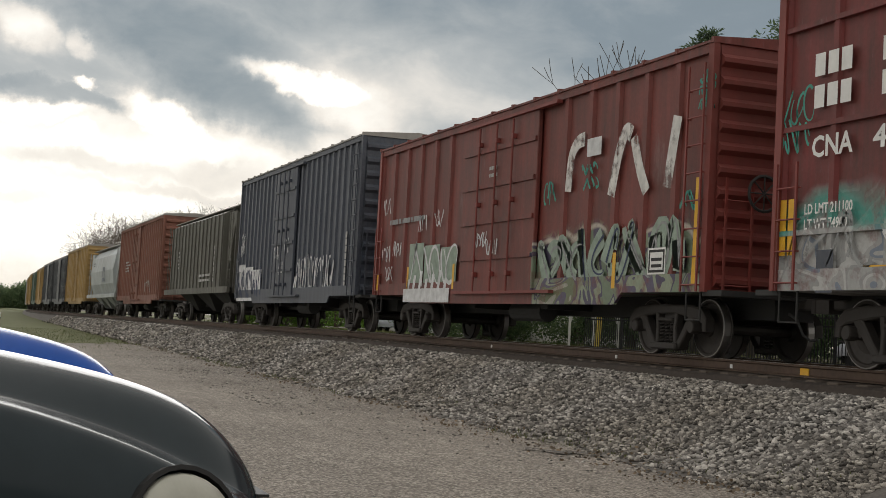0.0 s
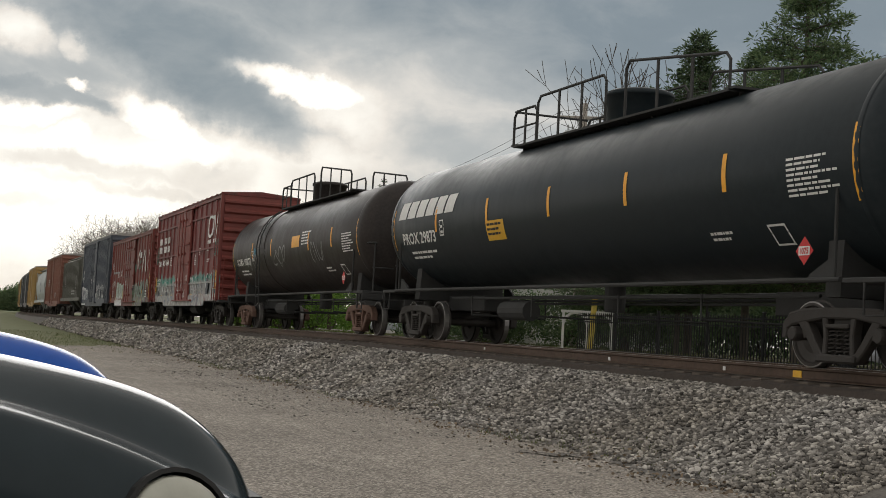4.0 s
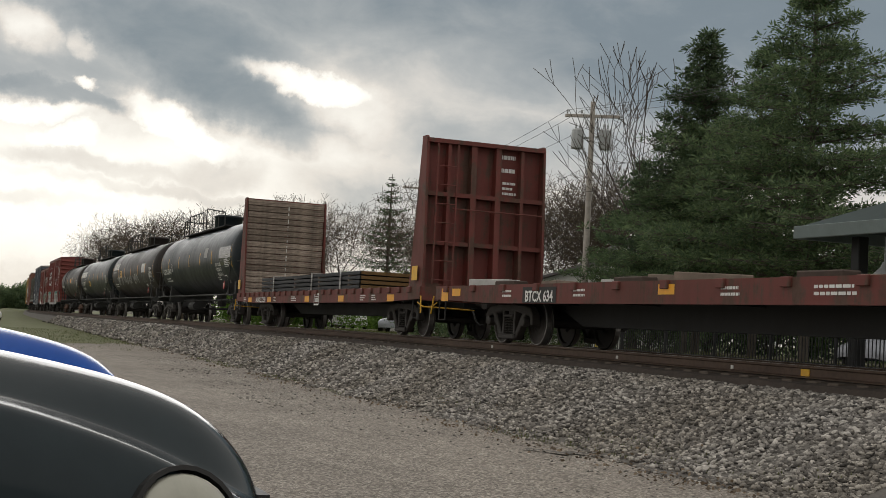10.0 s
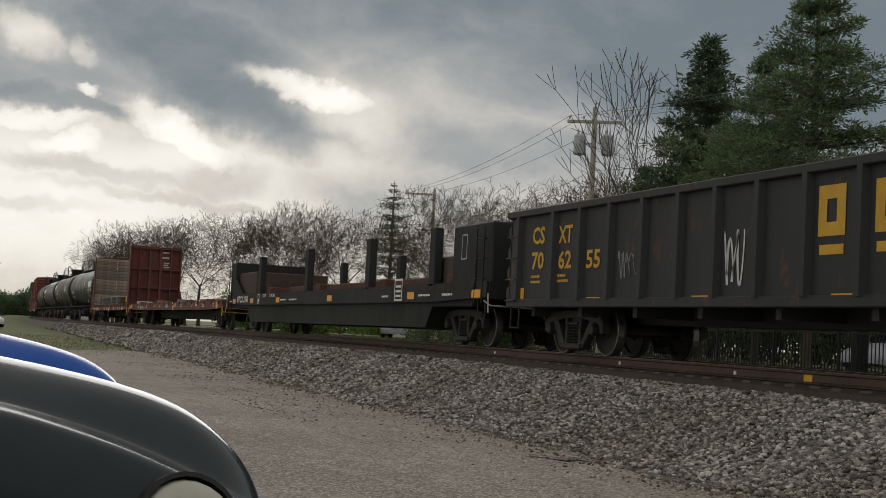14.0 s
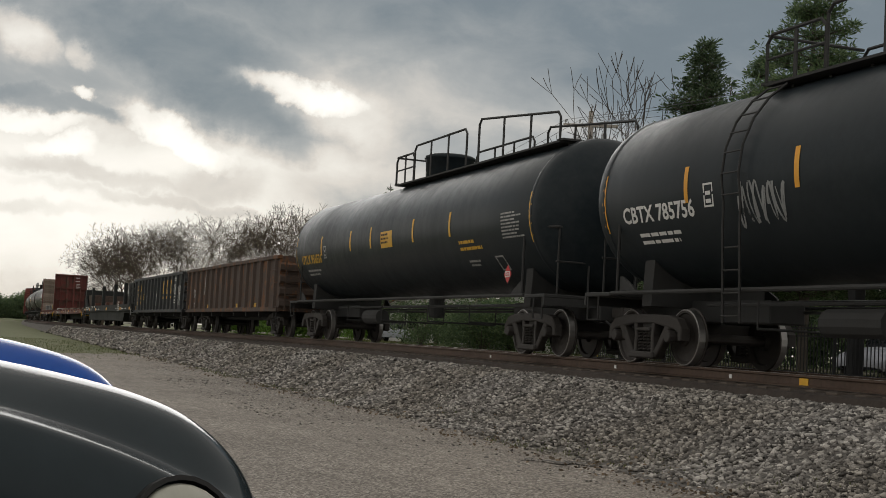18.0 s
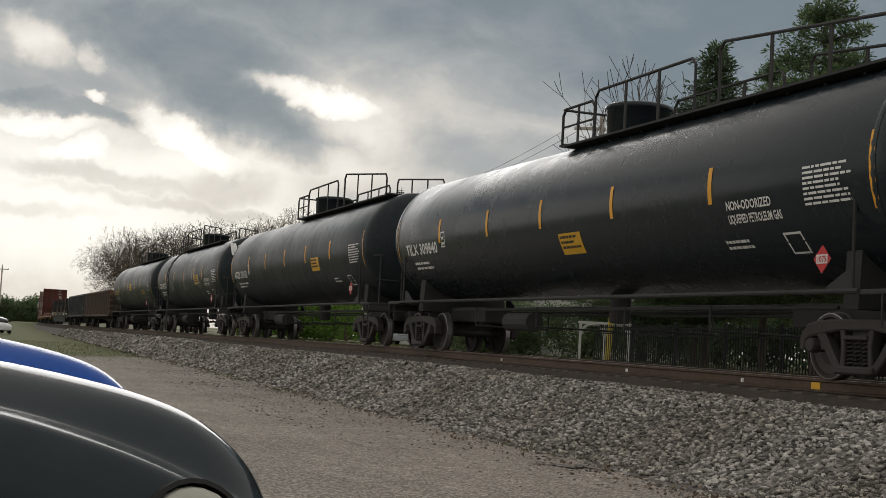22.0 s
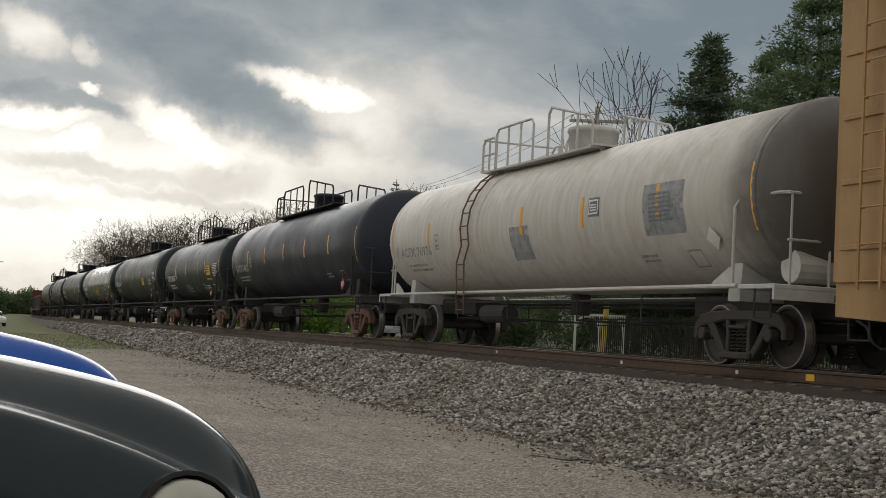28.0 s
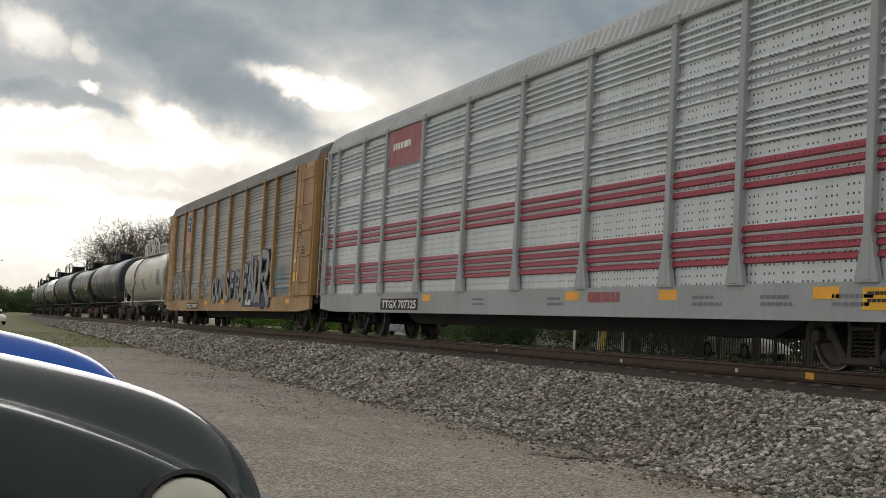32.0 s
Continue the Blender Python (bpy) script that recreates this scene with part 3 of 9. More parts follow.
M["board"] = board_mat()
for key in ("tank_black", "tank_brown", "tank_blue", "tank_polished"):
    M[key].node_tree.nodes["Principled BSDF"].inputs["Specular IOR Level"].default_value = 0.28 if key == "tank_polished" else 0.13
M["deckwood"] = plain("dark_deck_wood", (0.07, 0.05, 0.04), 0.9, 0, 0.4, 6.0, 0.5)
M["steel_plate"] = plain("dark_steel_plate", (0.035, 0.038, 0.046), 0.5, 0.6, 0.3, 4.0)
M["plate_edge"] = plain("rusted_plate_edge", (0.22, 0.13, 0.05), 0.8, 0.1, 0.3, 6.0)
M["gon"] = paint("gondola_black", (0.018, 0.021, 0.024), 0.6, dirt=(0.055, 0.056, 0.056), dirt_amount=0.35, streaks=0.6, rust=(0.10, 0.055, 0.03), rust_amount=0.0)
M["gon_rust"] = paint("gondola_rusty", (0.075, 0.055, 0.045), 0.75, dirt=(0.10, 0.062, 0.042), dirt_amount=0.6, streaks=0.6, rust=(0.24, 0.105, 0.042), rust_amount=0.25)
M["rust_dark"] = paint("dark_rust", (0.11, 0.045, 0.028), 0.85, dirt=(0.05, 0.032, 0.025), dirt_amount=0.7)
M["rack_yellow"] = paint("rack_yellow_paint", (0.42, 0.255, 0.10), 0.5, dirt=(0.17, 0.085, 0.04), dirt_amount=0.65)
M["rack_grey"] = paint("rack_grey_paint", (0.36, 0.395, 0.415), 0.5, dirt=(0.19, 0.18, 0.17), dirt_amount=0.35)
M["panel_silver"] = rack_panel("silver_rack_panel", (0.62, 0.675, 0.70), [(1.42, 1.522), (1.57, 1.672), (1.72, 1.822), (1.87, 1.972), (2.488, 2.59), (2.651, 2.755), (2.815, 2.92)], (0.29, 0.03, 0.055), dirt_amount=0.25)
M["rack_red"] = paint("faded_crimson_paint", (0.32, 0.06, 0.08), 0.6, dirt=(0.45, 0.40, 0.40), dirt_amount=0.5)
M["panel_brown"] = rack_panel("dusty_rack_panel", (0.118, 0.111, 0.097), [], (0, 0, 0), rough=0.32, metal=0.0, dirt_amount=0.5)
M["rack_roof"] = paint("dull_grey_roof", (0.20, 0.20, 0.20), 0.6, 0.2, dirt=(0.15, 0.13, 0.11), dirt_amount=0.5)
M["orange"] = plain("orange_reflector", (0.85, 0.40, 0.025), 0.45, 0, 0.15)
M["red_sign"] = plain("red_placard", (0.55, 0.02, 0.02), 0.5, 0, 0.1)
M["grey_patch"] = plain("grey_paint_patch", (0.17, 0.19, 0.22), 0.6, 0, 0.2)
M["graffiti_deep"] = plain("deep_teal_spray", (0.02, 0.12, 0.14), 0.6, 0, 0.3, 3.0)
M["dull_white"] = plain("faded_stencil", (0.38, 0.38, 0.37), 0.6, 0, 0.2)
M["gold"] = plain("yellow_stencil", (0.62, 0.36, 0.03), 0.6, 0, 0.2)
M["rail_white"] = plain("light_rail_paint", (0.5, 0.5, 0.48), 0.5, 0, 0.2)


def worn(name, color, cover=0.5, scale=2.2):
    """Paint that has partly flaked or faded off: the metal below shows through in uneven patches."""
    m, N, b = material(name)
    p = N.add("ShaderNodeTexCoord").outputs["Object"]
    n = N.math("ADD", N.math("MULTIPLY", N.noise(p, scale, 6, 0.68), 0.75), N.math("MULTIPLY", N.noise(N.mapping(p, (4.0, 9.0, 1.2)), 1.0, 4, 0.6), 0.25))
    N.link(N.mix(1.0, tuple(color), N.ramp(N.noise(p, 5.0, 4), [(0.3, 0.75), (0.7, 1.12)]), "MULTIPLY"), b.inputs["Base Color"])
    b.inputs["Roughness"].default_value = 0.6
    clear = N.add("ShaderNodeBsdfTransparent")
    both = N.add("ShaderNodeMixShader")
    k = 0.5 + (0.5 - cover) * 0.5
    N.link(N.ramp(n, [(k - 0.07, 0.12), (k + 0.03, 0.95)]), both.inputs[0])
    N.link(clear.outputs[0], both.inputs[1])
    N.link(b.outputs[0], both.inputs[2])
    N.link(both.outputs[0], m.node_tree.nodes["Material Output"].inputs[0])
    return m


for key, col, cover in (("graffiti_white", (0.72, 0.73, 0.74), 0.85), ("graffiti_grey", (0.30, 0.31, 0.31), 0.6), ("graffiti_teal", (0.05, 0.33, 0.26), 0.75), ("graffiti_blue", (0.06, 0.30, 0.45), 0.7), ("worn_white", (0.72, 0.71, 0.68), 0.56), ("mural_green", (0.30, 0.38, 0.31), 0.85), ("graffiti_pale", (0.46, 0.48, 0.50), 0.75), ("graffiti_silver", (0.31, 0.33, 0.345), 0.78), ("pale_patch", (0.34, 0.36, 0.38), 0.6)):
    M[key] = worn(key.replace("graffiti", "spray"), col, cover)
M["spray_navy"] = worn("navy_spray", (0.035, 0.05, 0.11), 0.8)
# smooth dark surface for the added patch that gives a tank its sky reflection
M["gloss_black"] = plain("glossy_black_patch", (0.045, 0.046, 0.047), 0.16, 0.35, 0.2, 1.0, 0.0)
M["shield_blue"] = plain("deep_blue_paint", (0.03, 0.06, 0.20), 0.55, 0, 0.15)

# ---- lettering and decals ----
def text_plane(s, height, width=None):
    """Flat letter outlines from the built-in font, u to the right and v up, left foot at the origin."""
    cu = bpy.data.curves.new("letters", "FONT")
    cu.body, cu.size, cu.resolution_u, cu.offset = s, height / 0.7, 2, height * 0.035
    ob = bpy.data.objects.new("letters", cu)
    me = bpy.data.meshes.new_from_object(ob)
    bm = B()
    bm.from_mesh(me)
    bpy.data.objects.remove(ob)
    bpy.data.curves.remove(cu)
    bpy.data.meshes.remove(me)
    if width and len(bm.verts):
        k = width / max(0.01, max(v.co.x for v in bm.verts))
        for v in bm.verts:
            v.co.x *= k
    return bm


def patch(u0, v0, u1, v1, n=1, slant=0.0):
    """A rectangle cut into n strips upwards."""
    bm = B()
    rows = []
    for i in range(n + 1):
        v = v0 + (v1 - v0) * i / n
        rows.append((bm.verts.new((u0 + slant * (v - v0), v, 0)), bm.verts.new((u1 + slant * (v - v0), v, 0))))
    for a, b in zip(rows, rows[1:]):
        bm.faces.new((a[0], a[1], b[1], b[0]))
    return bm


def frame_bars(w, h, t, inner=0):
    """An outlined panel with a few ruled bars in it."""
    bm = B()
    rects = [(0, 0, w, t), (0, h - t, w, h), (0, t, t, h - t), (w - t, t, w, h - t)]
    for i in range(inner):
        v = t * 2 + (h - 4 * t) * i / inner
        rects.append((t * 2, v, w - t * 2, v + (h - 4 * t) / inner * 0.5))
    for a, b, c, d in rects:
        vs = [bm.verts.new(p) for p in ((a, b, 0), (c, b, 0), (c, d, 0), (a, d, 0))]
        bm.faces.new(vs)
    return bm


def bars(w, h, rows, seed=0, fill=0.8):
    """Lines of small lettering too small to read, as plain broken bars."""
    rnd = random.Random(seed)
    bm = B()
    for r in range(rows):
        v1 = h - h * r / rows
        v0 = v1 - h / rows * 0.48
        u = 0.0
        end = w * rnd.uniform(0.6, 1.0)
        while u < end:
            l = rnd.uniform(0.05, 0.22) * max(w, 0.4)
            e = min(u + l, end)
            vs = [bm.verts.new(p) for p in ((u, v0, 0), (e, v0, 0), (e, v1, 0), (u, v1, 0))]
            bm.faces.new(vs)
            u = e + 0.04 * w * (1.4 - fill)
    return bm


def scrawl(w, h, strokes, seed, t=0.03, step=9):
    """Sprayed tag: looping ribbons of even width."""
    rnd = random.Random(seed)
    bm = B()
    for s in range(strokes):
        cx, cy = w * (s + 0.5) / strokes, h * 0.5
        a0, ph = rnd.uniform(0, 6.28), rnd.uniform(0, 6.28)
        n = step + rnd.randint(0, 7)
        rx, ry = w / strokes * rnd.uniform(0.4, 0.75), h * rnd.uniform(0.3, 0.5)
        k1, k2 = rnd.choice((0.7, 1.0, 1.3)), rnd.choice((1.0, 1.5, 2.0))
        pts = [Vector((cx + rx * math.sin(a0 + k1 * 4.4 * i / n), cy + ry * math.cos(ph + k2 * 3.6 * i / n), 0)) for i in range(n)]
        prev = None
        for i, p in enumerate(pts):
            d = (pts[min(i + 1, n - 1)] - pts[max(i - 1, 0)]).normalized()
            q = Vector((-d.y, d.x, 0)) * t * 0.5 * (1.3 - 0.9 * i / n)
            cur = (bm.verts.new(p - q), bm.verts.new(p + q))
            if prev:
                bm.faces.new((prev[0], cur[0], cur[1], prev[1]))
            prev = cur
    return bm


def band(points, t):
    """A broad curved stripe through the points."""
    bm = B()
    fine = []
    P = [Vector((*p, 0)) for p in points]
    for i in range(len(P) - 1):
        a, b, c, d = P[max(i - 1, 0)], P[i], P[i + 1], P[min(i + 2, len(P) - 1)]
        for k in range(6):
            u = k / 6
            fine.append(0.5 * ((2 * b) + (c - a) * u + (2 * a - 5 * b + 4 * c - d) * u * u + (3 * b - a - 3 * c + d) * u ** 3))
    fine.append(P[-1])
    prev = None
    for i, p in enumerate(fine):
        d = (fine[min(i + 1, len(fine) - 1)] - fine[max(i - 1, 0)]).normalized()
        q = Vector((-d.y, d.x, 0)) * t * 0.5
        cur = (bm.verts.new(p - q), bm.verts.new(p + q))
        if prev:
            bm.faces.new((prev[0], cur[0], cur[1], prev[1]))
        prev = cur
    return bm


class Side:
    """Maps (u, v) of a decal to the camera-side face of a car: flat at x = -h, or round a tank of radius R about height c."""

    def __init__(self, car, h=1.6, R=None, c=0.0):
        self.car, self.h, self.R, self.c = car, h, R, c

    def put(self, name, bm, mat, y, z, label="", eps=0.006):
        """y: where the decal's left edge stands along the car; z: height of its foot."""
        for v in bm.verts:
            u, w = v.co.x, v.co.y
            if self.R:
                a0 = math.asin(max(-0.99, min(0.99, (z - self.c) / self.R)))
                a = a0 + w / self.R
                v.co = (-(self.R + eps) * math.cos(a), y - u, self.c + (self.R + eps) * math.sin(a))
            else:
                v.co = (-self.h - eps, y - u, z + w)
        small = name in ("emblem_bars", "stencil", "content_stencil", "weight_stencil", "small_stencil", "spec_panel", "notice_bars", "reporting_bars")
        ob = part(name, bm, mat, self.car, label)
        if small:
            ob["kind"] = "stuff"
        return ob


# ---- running gear, shared by all cars ----
def slab(bm, path, widths, x0, x1):
    """A cast bar that follows a path in (y, z), with its own depth at each point."""
    P = [Vector((0, y, z)) for y, z in path]
    rows = []
    for i, p in enumerate(P):
        d = (P[min(i + 1, len(P) - 1)] - P[max(i - 1, 0)]).normalized()
        q = Vector((0, -d.z, d.y)) * widths[i] * 0.5
        c = 0.018
        rows.append([bm.verts.new(p + q * k + Vector((x, 0, 0))) for k, x in ((-1, x0 + c), (-0.7, x0), (0.7, x0), (1, x0 + c), (1, x1 - c), (0.7, x1), (-0.7, x1), (-1, x1 - c))])
    for p, q in zip(rows, rows[1:]):
        bridge(bm, p, q)
    bm.faces.new(rows[0][::-1])
    bm.faces.new(rows[-1])


def side_frame_mesh():
    """Cast truck side: arched top chord, two raking legs down to the spring seat, columns and hooked pedestals."""
    bm = B()
    x0, x1 = -0.085, 0.085
    slab(bm, [(-1.16, 0.40), (-1.15, 0.56), (-1.02, 0.66), (-0.78, 0.70), (-0.35, 0.74), (0.35, 0.74), (0.78, 0.70), (1.02, 0.66), (1.15, 0.56), (1.16, 0.40)], [0.10, 0.14, 0.19, 0.20, 0.15, 0.15, 0.20, 0.19, 0.14, 0.10], x0, x1)
    for s in (1, -1):
        slab(bm, [(s * 0.80, 0.66), (s * 0.66, 0.50), (s * 0.50, 0.30), (s * 0.38, 0.17), (s * 0.22, 0.13)], [0.17, 0.15, 0.13, 0.13, 0.11], x0 + 0.006, x1 - 0.006)
        slab(bm, [(s * 0.29, 0.15), (s * 0.27, 0.45), (s * 0.30, 0.70)], [0.09, 0.08, 0.11], x0 + 0.012, x1 - 0.012)
        slab(bm, [(s * 0.76, 0.66), (s * 0.73, 0.48), (s * 0.70, 0.40)], [0.11, 0.08, 0.05], x0 + 0.012, x1 - 0.012)
    rbox(bm, x0 - 0.05, x1 + 0.05, -0.40, 0.40, 0.09, 0.20, 0.025)
    rbox(bm, x0 - 0.02, x1 + 0.02, -0.24, 0.24, 0.54, 0.60, 0.015)
    bmesh.ops.recalc_face_normals(bm, faces=bm.faces)
    return bm


def spring_mesh():
    """One coil spring of the nest between bolster and side frame."""
    turns = [i * 6.2832 / 8 for i in range(49)]
    return tube(B(), [(0.06 * math.cos(a), 0.07 * math.sin(a), 0.21 + 0.054 * a / 6.2832) for a in turns], 0.014, 4)


def bearing_mesh():
    bm = B()
    m = Matrix.Rotation(radians(90), 4, "Y")
    lathe(bm, [(0, -0.09), (0.085, -0.09), (0.10, -0.07), (0.10, 0.05), (0, 0.05)], 12, m)
    return bm


def wheelset_mesh():
    bm = B()
    for s in (-1, 1):
        m = Matrix.Translation((s * 0.753, 0, 0)) @ Matrix.Rotation(radians(90 * s), 4, "Y")
        lathe(bm, [(0.09, 0.10), (0.13, 0.08), (0.14, 0.05), (0.26, 0.035), (0.38, 0.05), (0.40, 0.075), (0.457, 0.07), (0.457, -0.05), (0.485, -0.062), (0.475, -0.085), (0.40, -0.085), (0.38, -0.04), (0.15, -0.045), (0.11, -0.1), (0.09, -0.1)], 28, m)
    rod(bm, (-1.0, 0, 0), (1.0, 0, 0), 0.085, 10)
    return bm


def rim_mesh():
    bm = B()
    for s in (-1, 1):
        m = Matrix.Translation((s * 0.753, 0, 0)) @ Matrix.Rotation(radians(90 * s), 4, "Y")
        lathe(bm, [(0.436, 0.0765), (0.452, 0.0745), (0.4585, 0.068), (0.4585, -0.045)], 28, m)
    return bm


def wheelset_two_tone():
    """Wheels and axle with a polished tread, in one mesh."""
    bm = wheelset_mesh()
    n = len(bm.faces)
    merge(bm, rim_mesh())
    for i, f in enumerate(bm.faces):
        f.material_index = 0 if i < n else 1
    me = finish("wheelset", bm, M["wheel"])
    me.materials.append(M["tread"])
    return me


GEAR = {
    "bolster": finish("bolster", rbox(rbox(B(), -1.0, 1.0, -0.2, 0.2, 0.45, 0.72, 0.03), -0.2, 0.2, -0.22, 0.22, 0.7, 0.82, 0.03), M["iron"]),
    "wheelset": wheelset_two_tone(),
}
for key in ("iron", "rust_iron"):
    GEAR["side_frame", key] = finish("side_frame", side_frame_mesh(), M[key])
    GEAR["spring", key] = finish("spring", spring_mesh(), M[key])
    GEAR["bearing", key] = finish("bearing", bearing_mesh(), M[key])
WHEELS = {1: [], -1: []}


def coupler_mesh():
    bm = B()
    rbox(bm, -0.09, 0.09, 0.0, 0.55, -0.09, 0.09, 0.02)
    extrude(bm, [(-0.17, 0.5), (0.15, 0.5), (0.20, 0.66), (0.08, 0.72), (0.02, 0.62), (-0.12, 0.80), (-0.2, 0.76)], 2, -0.14, 0.14)
    return bm


def hose_mesh():
    bm = B()
    tube(bm, [(0.25, 0.1, 0), (0.25, 0.3, -0.08), (0.22, 0.42, -0.3), (0.15, 0.5, -0.38), (0.1, 0.6, -0.36)], 0.022, 6)
    return bm


GEAR["coupler"] = finish("coupler", coupler_mesh(), M["iron"])
GEAR["hose"] = finish("air_hose", hose_mesh(), M["under"])


def trucks(car, half, offset, iron="iron"):
    """Two four-wheeled trucks, couplers and hoses under a car whose couplers meet at y = +-half."""
    for s in (1, -1):
        tr = part("truck", GEAR["bolster"], None, car, "rusty cast-steel truck" if iron == "rust_iron" else "grimy cast-steel truck", pose(0, s * offset, 0))
        for x in (-1.0, 1.0):
            part("side_frame", GEAR["side_frame", iron], None, tr, m=pose(x, 0, 0))
            for y in (-0.16, 0.0, 0.16):
                part("spring", GEAR["spring", iron], None, tr, m=pose(x, y, 0))
            for k in (1, -1):
                part("bearing", GEAR["bearing", iron], None, tr, m=pose(x * 1.07, k * 0.89, 0.457, 0, 0, 0 if x < 0 else 180))
        for k in (1, -1):
            ws = part("wheelset", GEAR["wheelset"], None, tr, m=pose(0, k * 0.89, 0.457))
            WHEELS[k].append(ws)
        part("coupler", GEAR["coupler"], None, car, m=pose(0, s * (half - 0.72), 0.88, 0, 0, 0 if s > 0 else 180))
        part("air_hose", GEAR["hose"], None, car, m=pose(0, s * (half - 0.72), 0.72, 0, 0, 0 if s > 0 else 180))


def ladder_mesh(z0, z1, w=0.42, step=0.42, stand=0.07, r=0.013, stiles=True):
    """Rungs with bent ends on the face x = 0, facing -x."""
    bm = B()
    z = z0
    while z <= z1 + 1e-3:
        tube(bm, [(0, -w / 2, z), (-stand, -w / 2, z), (-stand, w / 2, z), (0, w / 2, z)], r, 5)
        z += step
    if stiles:
        for y in (-w / 2, w / 2):
            box(bm, -stand - 0.012, -stand + 0.012, y - 0.02, y + 0.02, z0 - 0.1, z1 + 0.1)
    return bm


def stirrup_mesh():
    return tube(B(), [(0, -0.2, 0.0), (0, -0.2, -0.42), (0, 0.2, -0.42), (0, 0.2, 0.0)], 0.018, 6)


STIRRUP = finish("stirrup", stirrup_mesh(), M["under"])
CARS = []


def slack(y):
    """Play of the couplers in the last string of tank cars."""
    for (ya, a), (yb, b) in zip(SLACK, SLACK[1:]):
        if yb <= y <= ya:
            return a + (b - a) * (y - ya) / (yb - ya)
    return 0.0


SLACK = ((-270.0, 0.0), (-305.0, 0.4), (-343.0, 0.85), (-361.3, 1.0), (-389.8, 0.0))


def start_car(kind, label, y0, y1, category="freight car"):
    y0, y1 = (y + slack(y) for y in (y0, y1))
    car = thing(kind, label, category, pose(TRACK_X, (y0 + y1) / 2, RAIL), "cars of the freight train")
    CARS.append(car)
    return car, (y1 - y0) / 2


# ---- boxcars ----
def boxcar(label, y0, y1, z1, mat, door_y, door_w, posts=12, roof=None, style="post", notch=2.6, offset=None, detail=True, end_mat=None, door_mat=None, rails=(0.38, 0.70)):
    """z1: eaves. Exterior-post or ribbed sides, plug or sliding door, corrugated ends, ridged roof, fishbelly sill."""
    car, half = start_car("boxcar", label, y0, y1)
    L, hx, z0 = half - 0.85, 1.55, 0.98
    end_mat = end_mat or mat
    bm = B()
    box(bm, -hx + 0.05, hx - 0.05, -L, L, z0, z1)
    part("body", bm, mat, car)
    bm = B()
    for s in (-1, 1):
        extrude(bm, [(-L, z0 + 0.28), (-L, z0), (-L + notch, z0), (-L + notch + 0.25, z0 - 0.2), (L - notch - 0.25, z0 - 0.2), (L - notch, z0), (L, z0), (L, z0 + 0.28)], 0, s * hx - 0.02, s * hx + 0.035)
    part("side_sill", bm, mat, car)
    bm = B()
    for s in (-1, 1):
        box(bm, s * hx - 0.03, s * hx + 0.045, -L, L, z1 - 0.14, z1 + 0.02)
    part("top_chord", bm, mat, car)
    door_lo, door_hi = door_y - door_w / 2, door_y + door_w / 2
    bm = B()
    w = 0.05 if style == "post" else 0.07
    extrude(bm, [(-0.06, -w), (0.0, -w - 0.03), (0.0, w + 0.03), (-0.06, w)][::-1], 2, z0 + 0.05, z1 - 0.12)
    rib = finish("side_post", bm, mat)
    for i in range(posts + 1):
        y = -L + 0.08 + (2 * L - 0.16) * i / posts
        if door_lo - 0.1 < y < door_hi + 0.1:
            continue
        for s in (1, -1):
            part("side_post", rib, None, car, m=pose(-s * (hx - 0.05), y, 0, 0, 0, 0 if s > 0 else 180))
    if style == "post":
        for zz in [z0 + (z1 - z0) * u for u in rails]:
            for a, b in ((-L, door_lo), (door_hi, L)):
                part("stiffener", box(B(), -hx - 0.025, -hx + 0.06, a, b, zz - 0.035, zz + 0.035), mat, car)
    for s in (1, -1):
        bm = B()
        rbox(bm, -hx - 0.07, -hx + 0.02, door_lo, door_hi, z0 + 0.02, z1 - 0.16, 0.015)
        door = part("door", bm, door_mat or mat, car, m=pose(0, 0, 0) if s > 0 else Matrix.Translation((0, 2 * door_y, 0)) @ Matrix.Rotation(math.pi, 4, "Z"))
        for k in range(1, 5):
            zz = z0 + (z1 - z0) * k / 5
            part("door_rib", box(B(), -hx - 0.11, -hx - 0.06, door_lo + 0.05, door_hi - 0.05, zz - 0.045, zz + 0.045), door_mat or mat, door)
        if detail:
            for f in (0.28, 0.5, 0.74):
                bm = B()
                y = door_lo + door_w * f
                rod(bm, (-hx - 0.14, y, z0 + 0.05), (-hx - 0.14, y, z1 - 0.25), 0.022, 6)
                for zz in (z0 + 0.4, (z0 + z1) / 2, z1 - 0.6):
                    rbox(bm, -hx - 0.165, -hx - 0.07, y - 0.05, y + 0.05, zz - 0.05, zz + 0.05, 0.01)
                part("lock_rod", bm, end_mat, door)
            for za, zb in ((z0, z0 + 0.06), (z1 - 0.2, z1 - 0.14)):
                part("door_track", box(B(), -hx - 0.13, -hx - 0.02, door_lo - 0.9, door_hi + 0.3, za, zb), end_mat, car, m=None if s > 0 else Matrix.Translation((0, 2 * door_y, 0)) @ Matrix.Rotation(math.pi, 4, "Z"))
    # ends with horizontal corrugations
    for s in (1, -1):
        bm = B()
        prof = [(0.0, z0)]
        n = 11
        for k in range(n):
            a = z0 + (z1 - z0 - 0.1) * (k + 0.2) / n
            b = z0 + (z1 - z0 - 0.1) * (k + 0.8) / n
            prof += [(0.02, a), (0.11, (a * 2 + b) / 3), (0.11, (a + 2 * b) / 3), (0.02, b)]
        prof += [(0.0, z1), (-0.02, z1), (-0.02, z0)]
        extrude(bm, [(p[0] + L, p[1]) for p in prof], 0, -hx + 0.09, hx - 0.09)
        for x in (-hx, hx):
            box(bm, x - 0.05, x + 0.05, L - 0.12, L + 0.03, z0, z1)
        end = part("end_wall", bm, end_mat, car, m=None if s > 0 else Matrix.Rotation(math.pi, 4, "Z"))
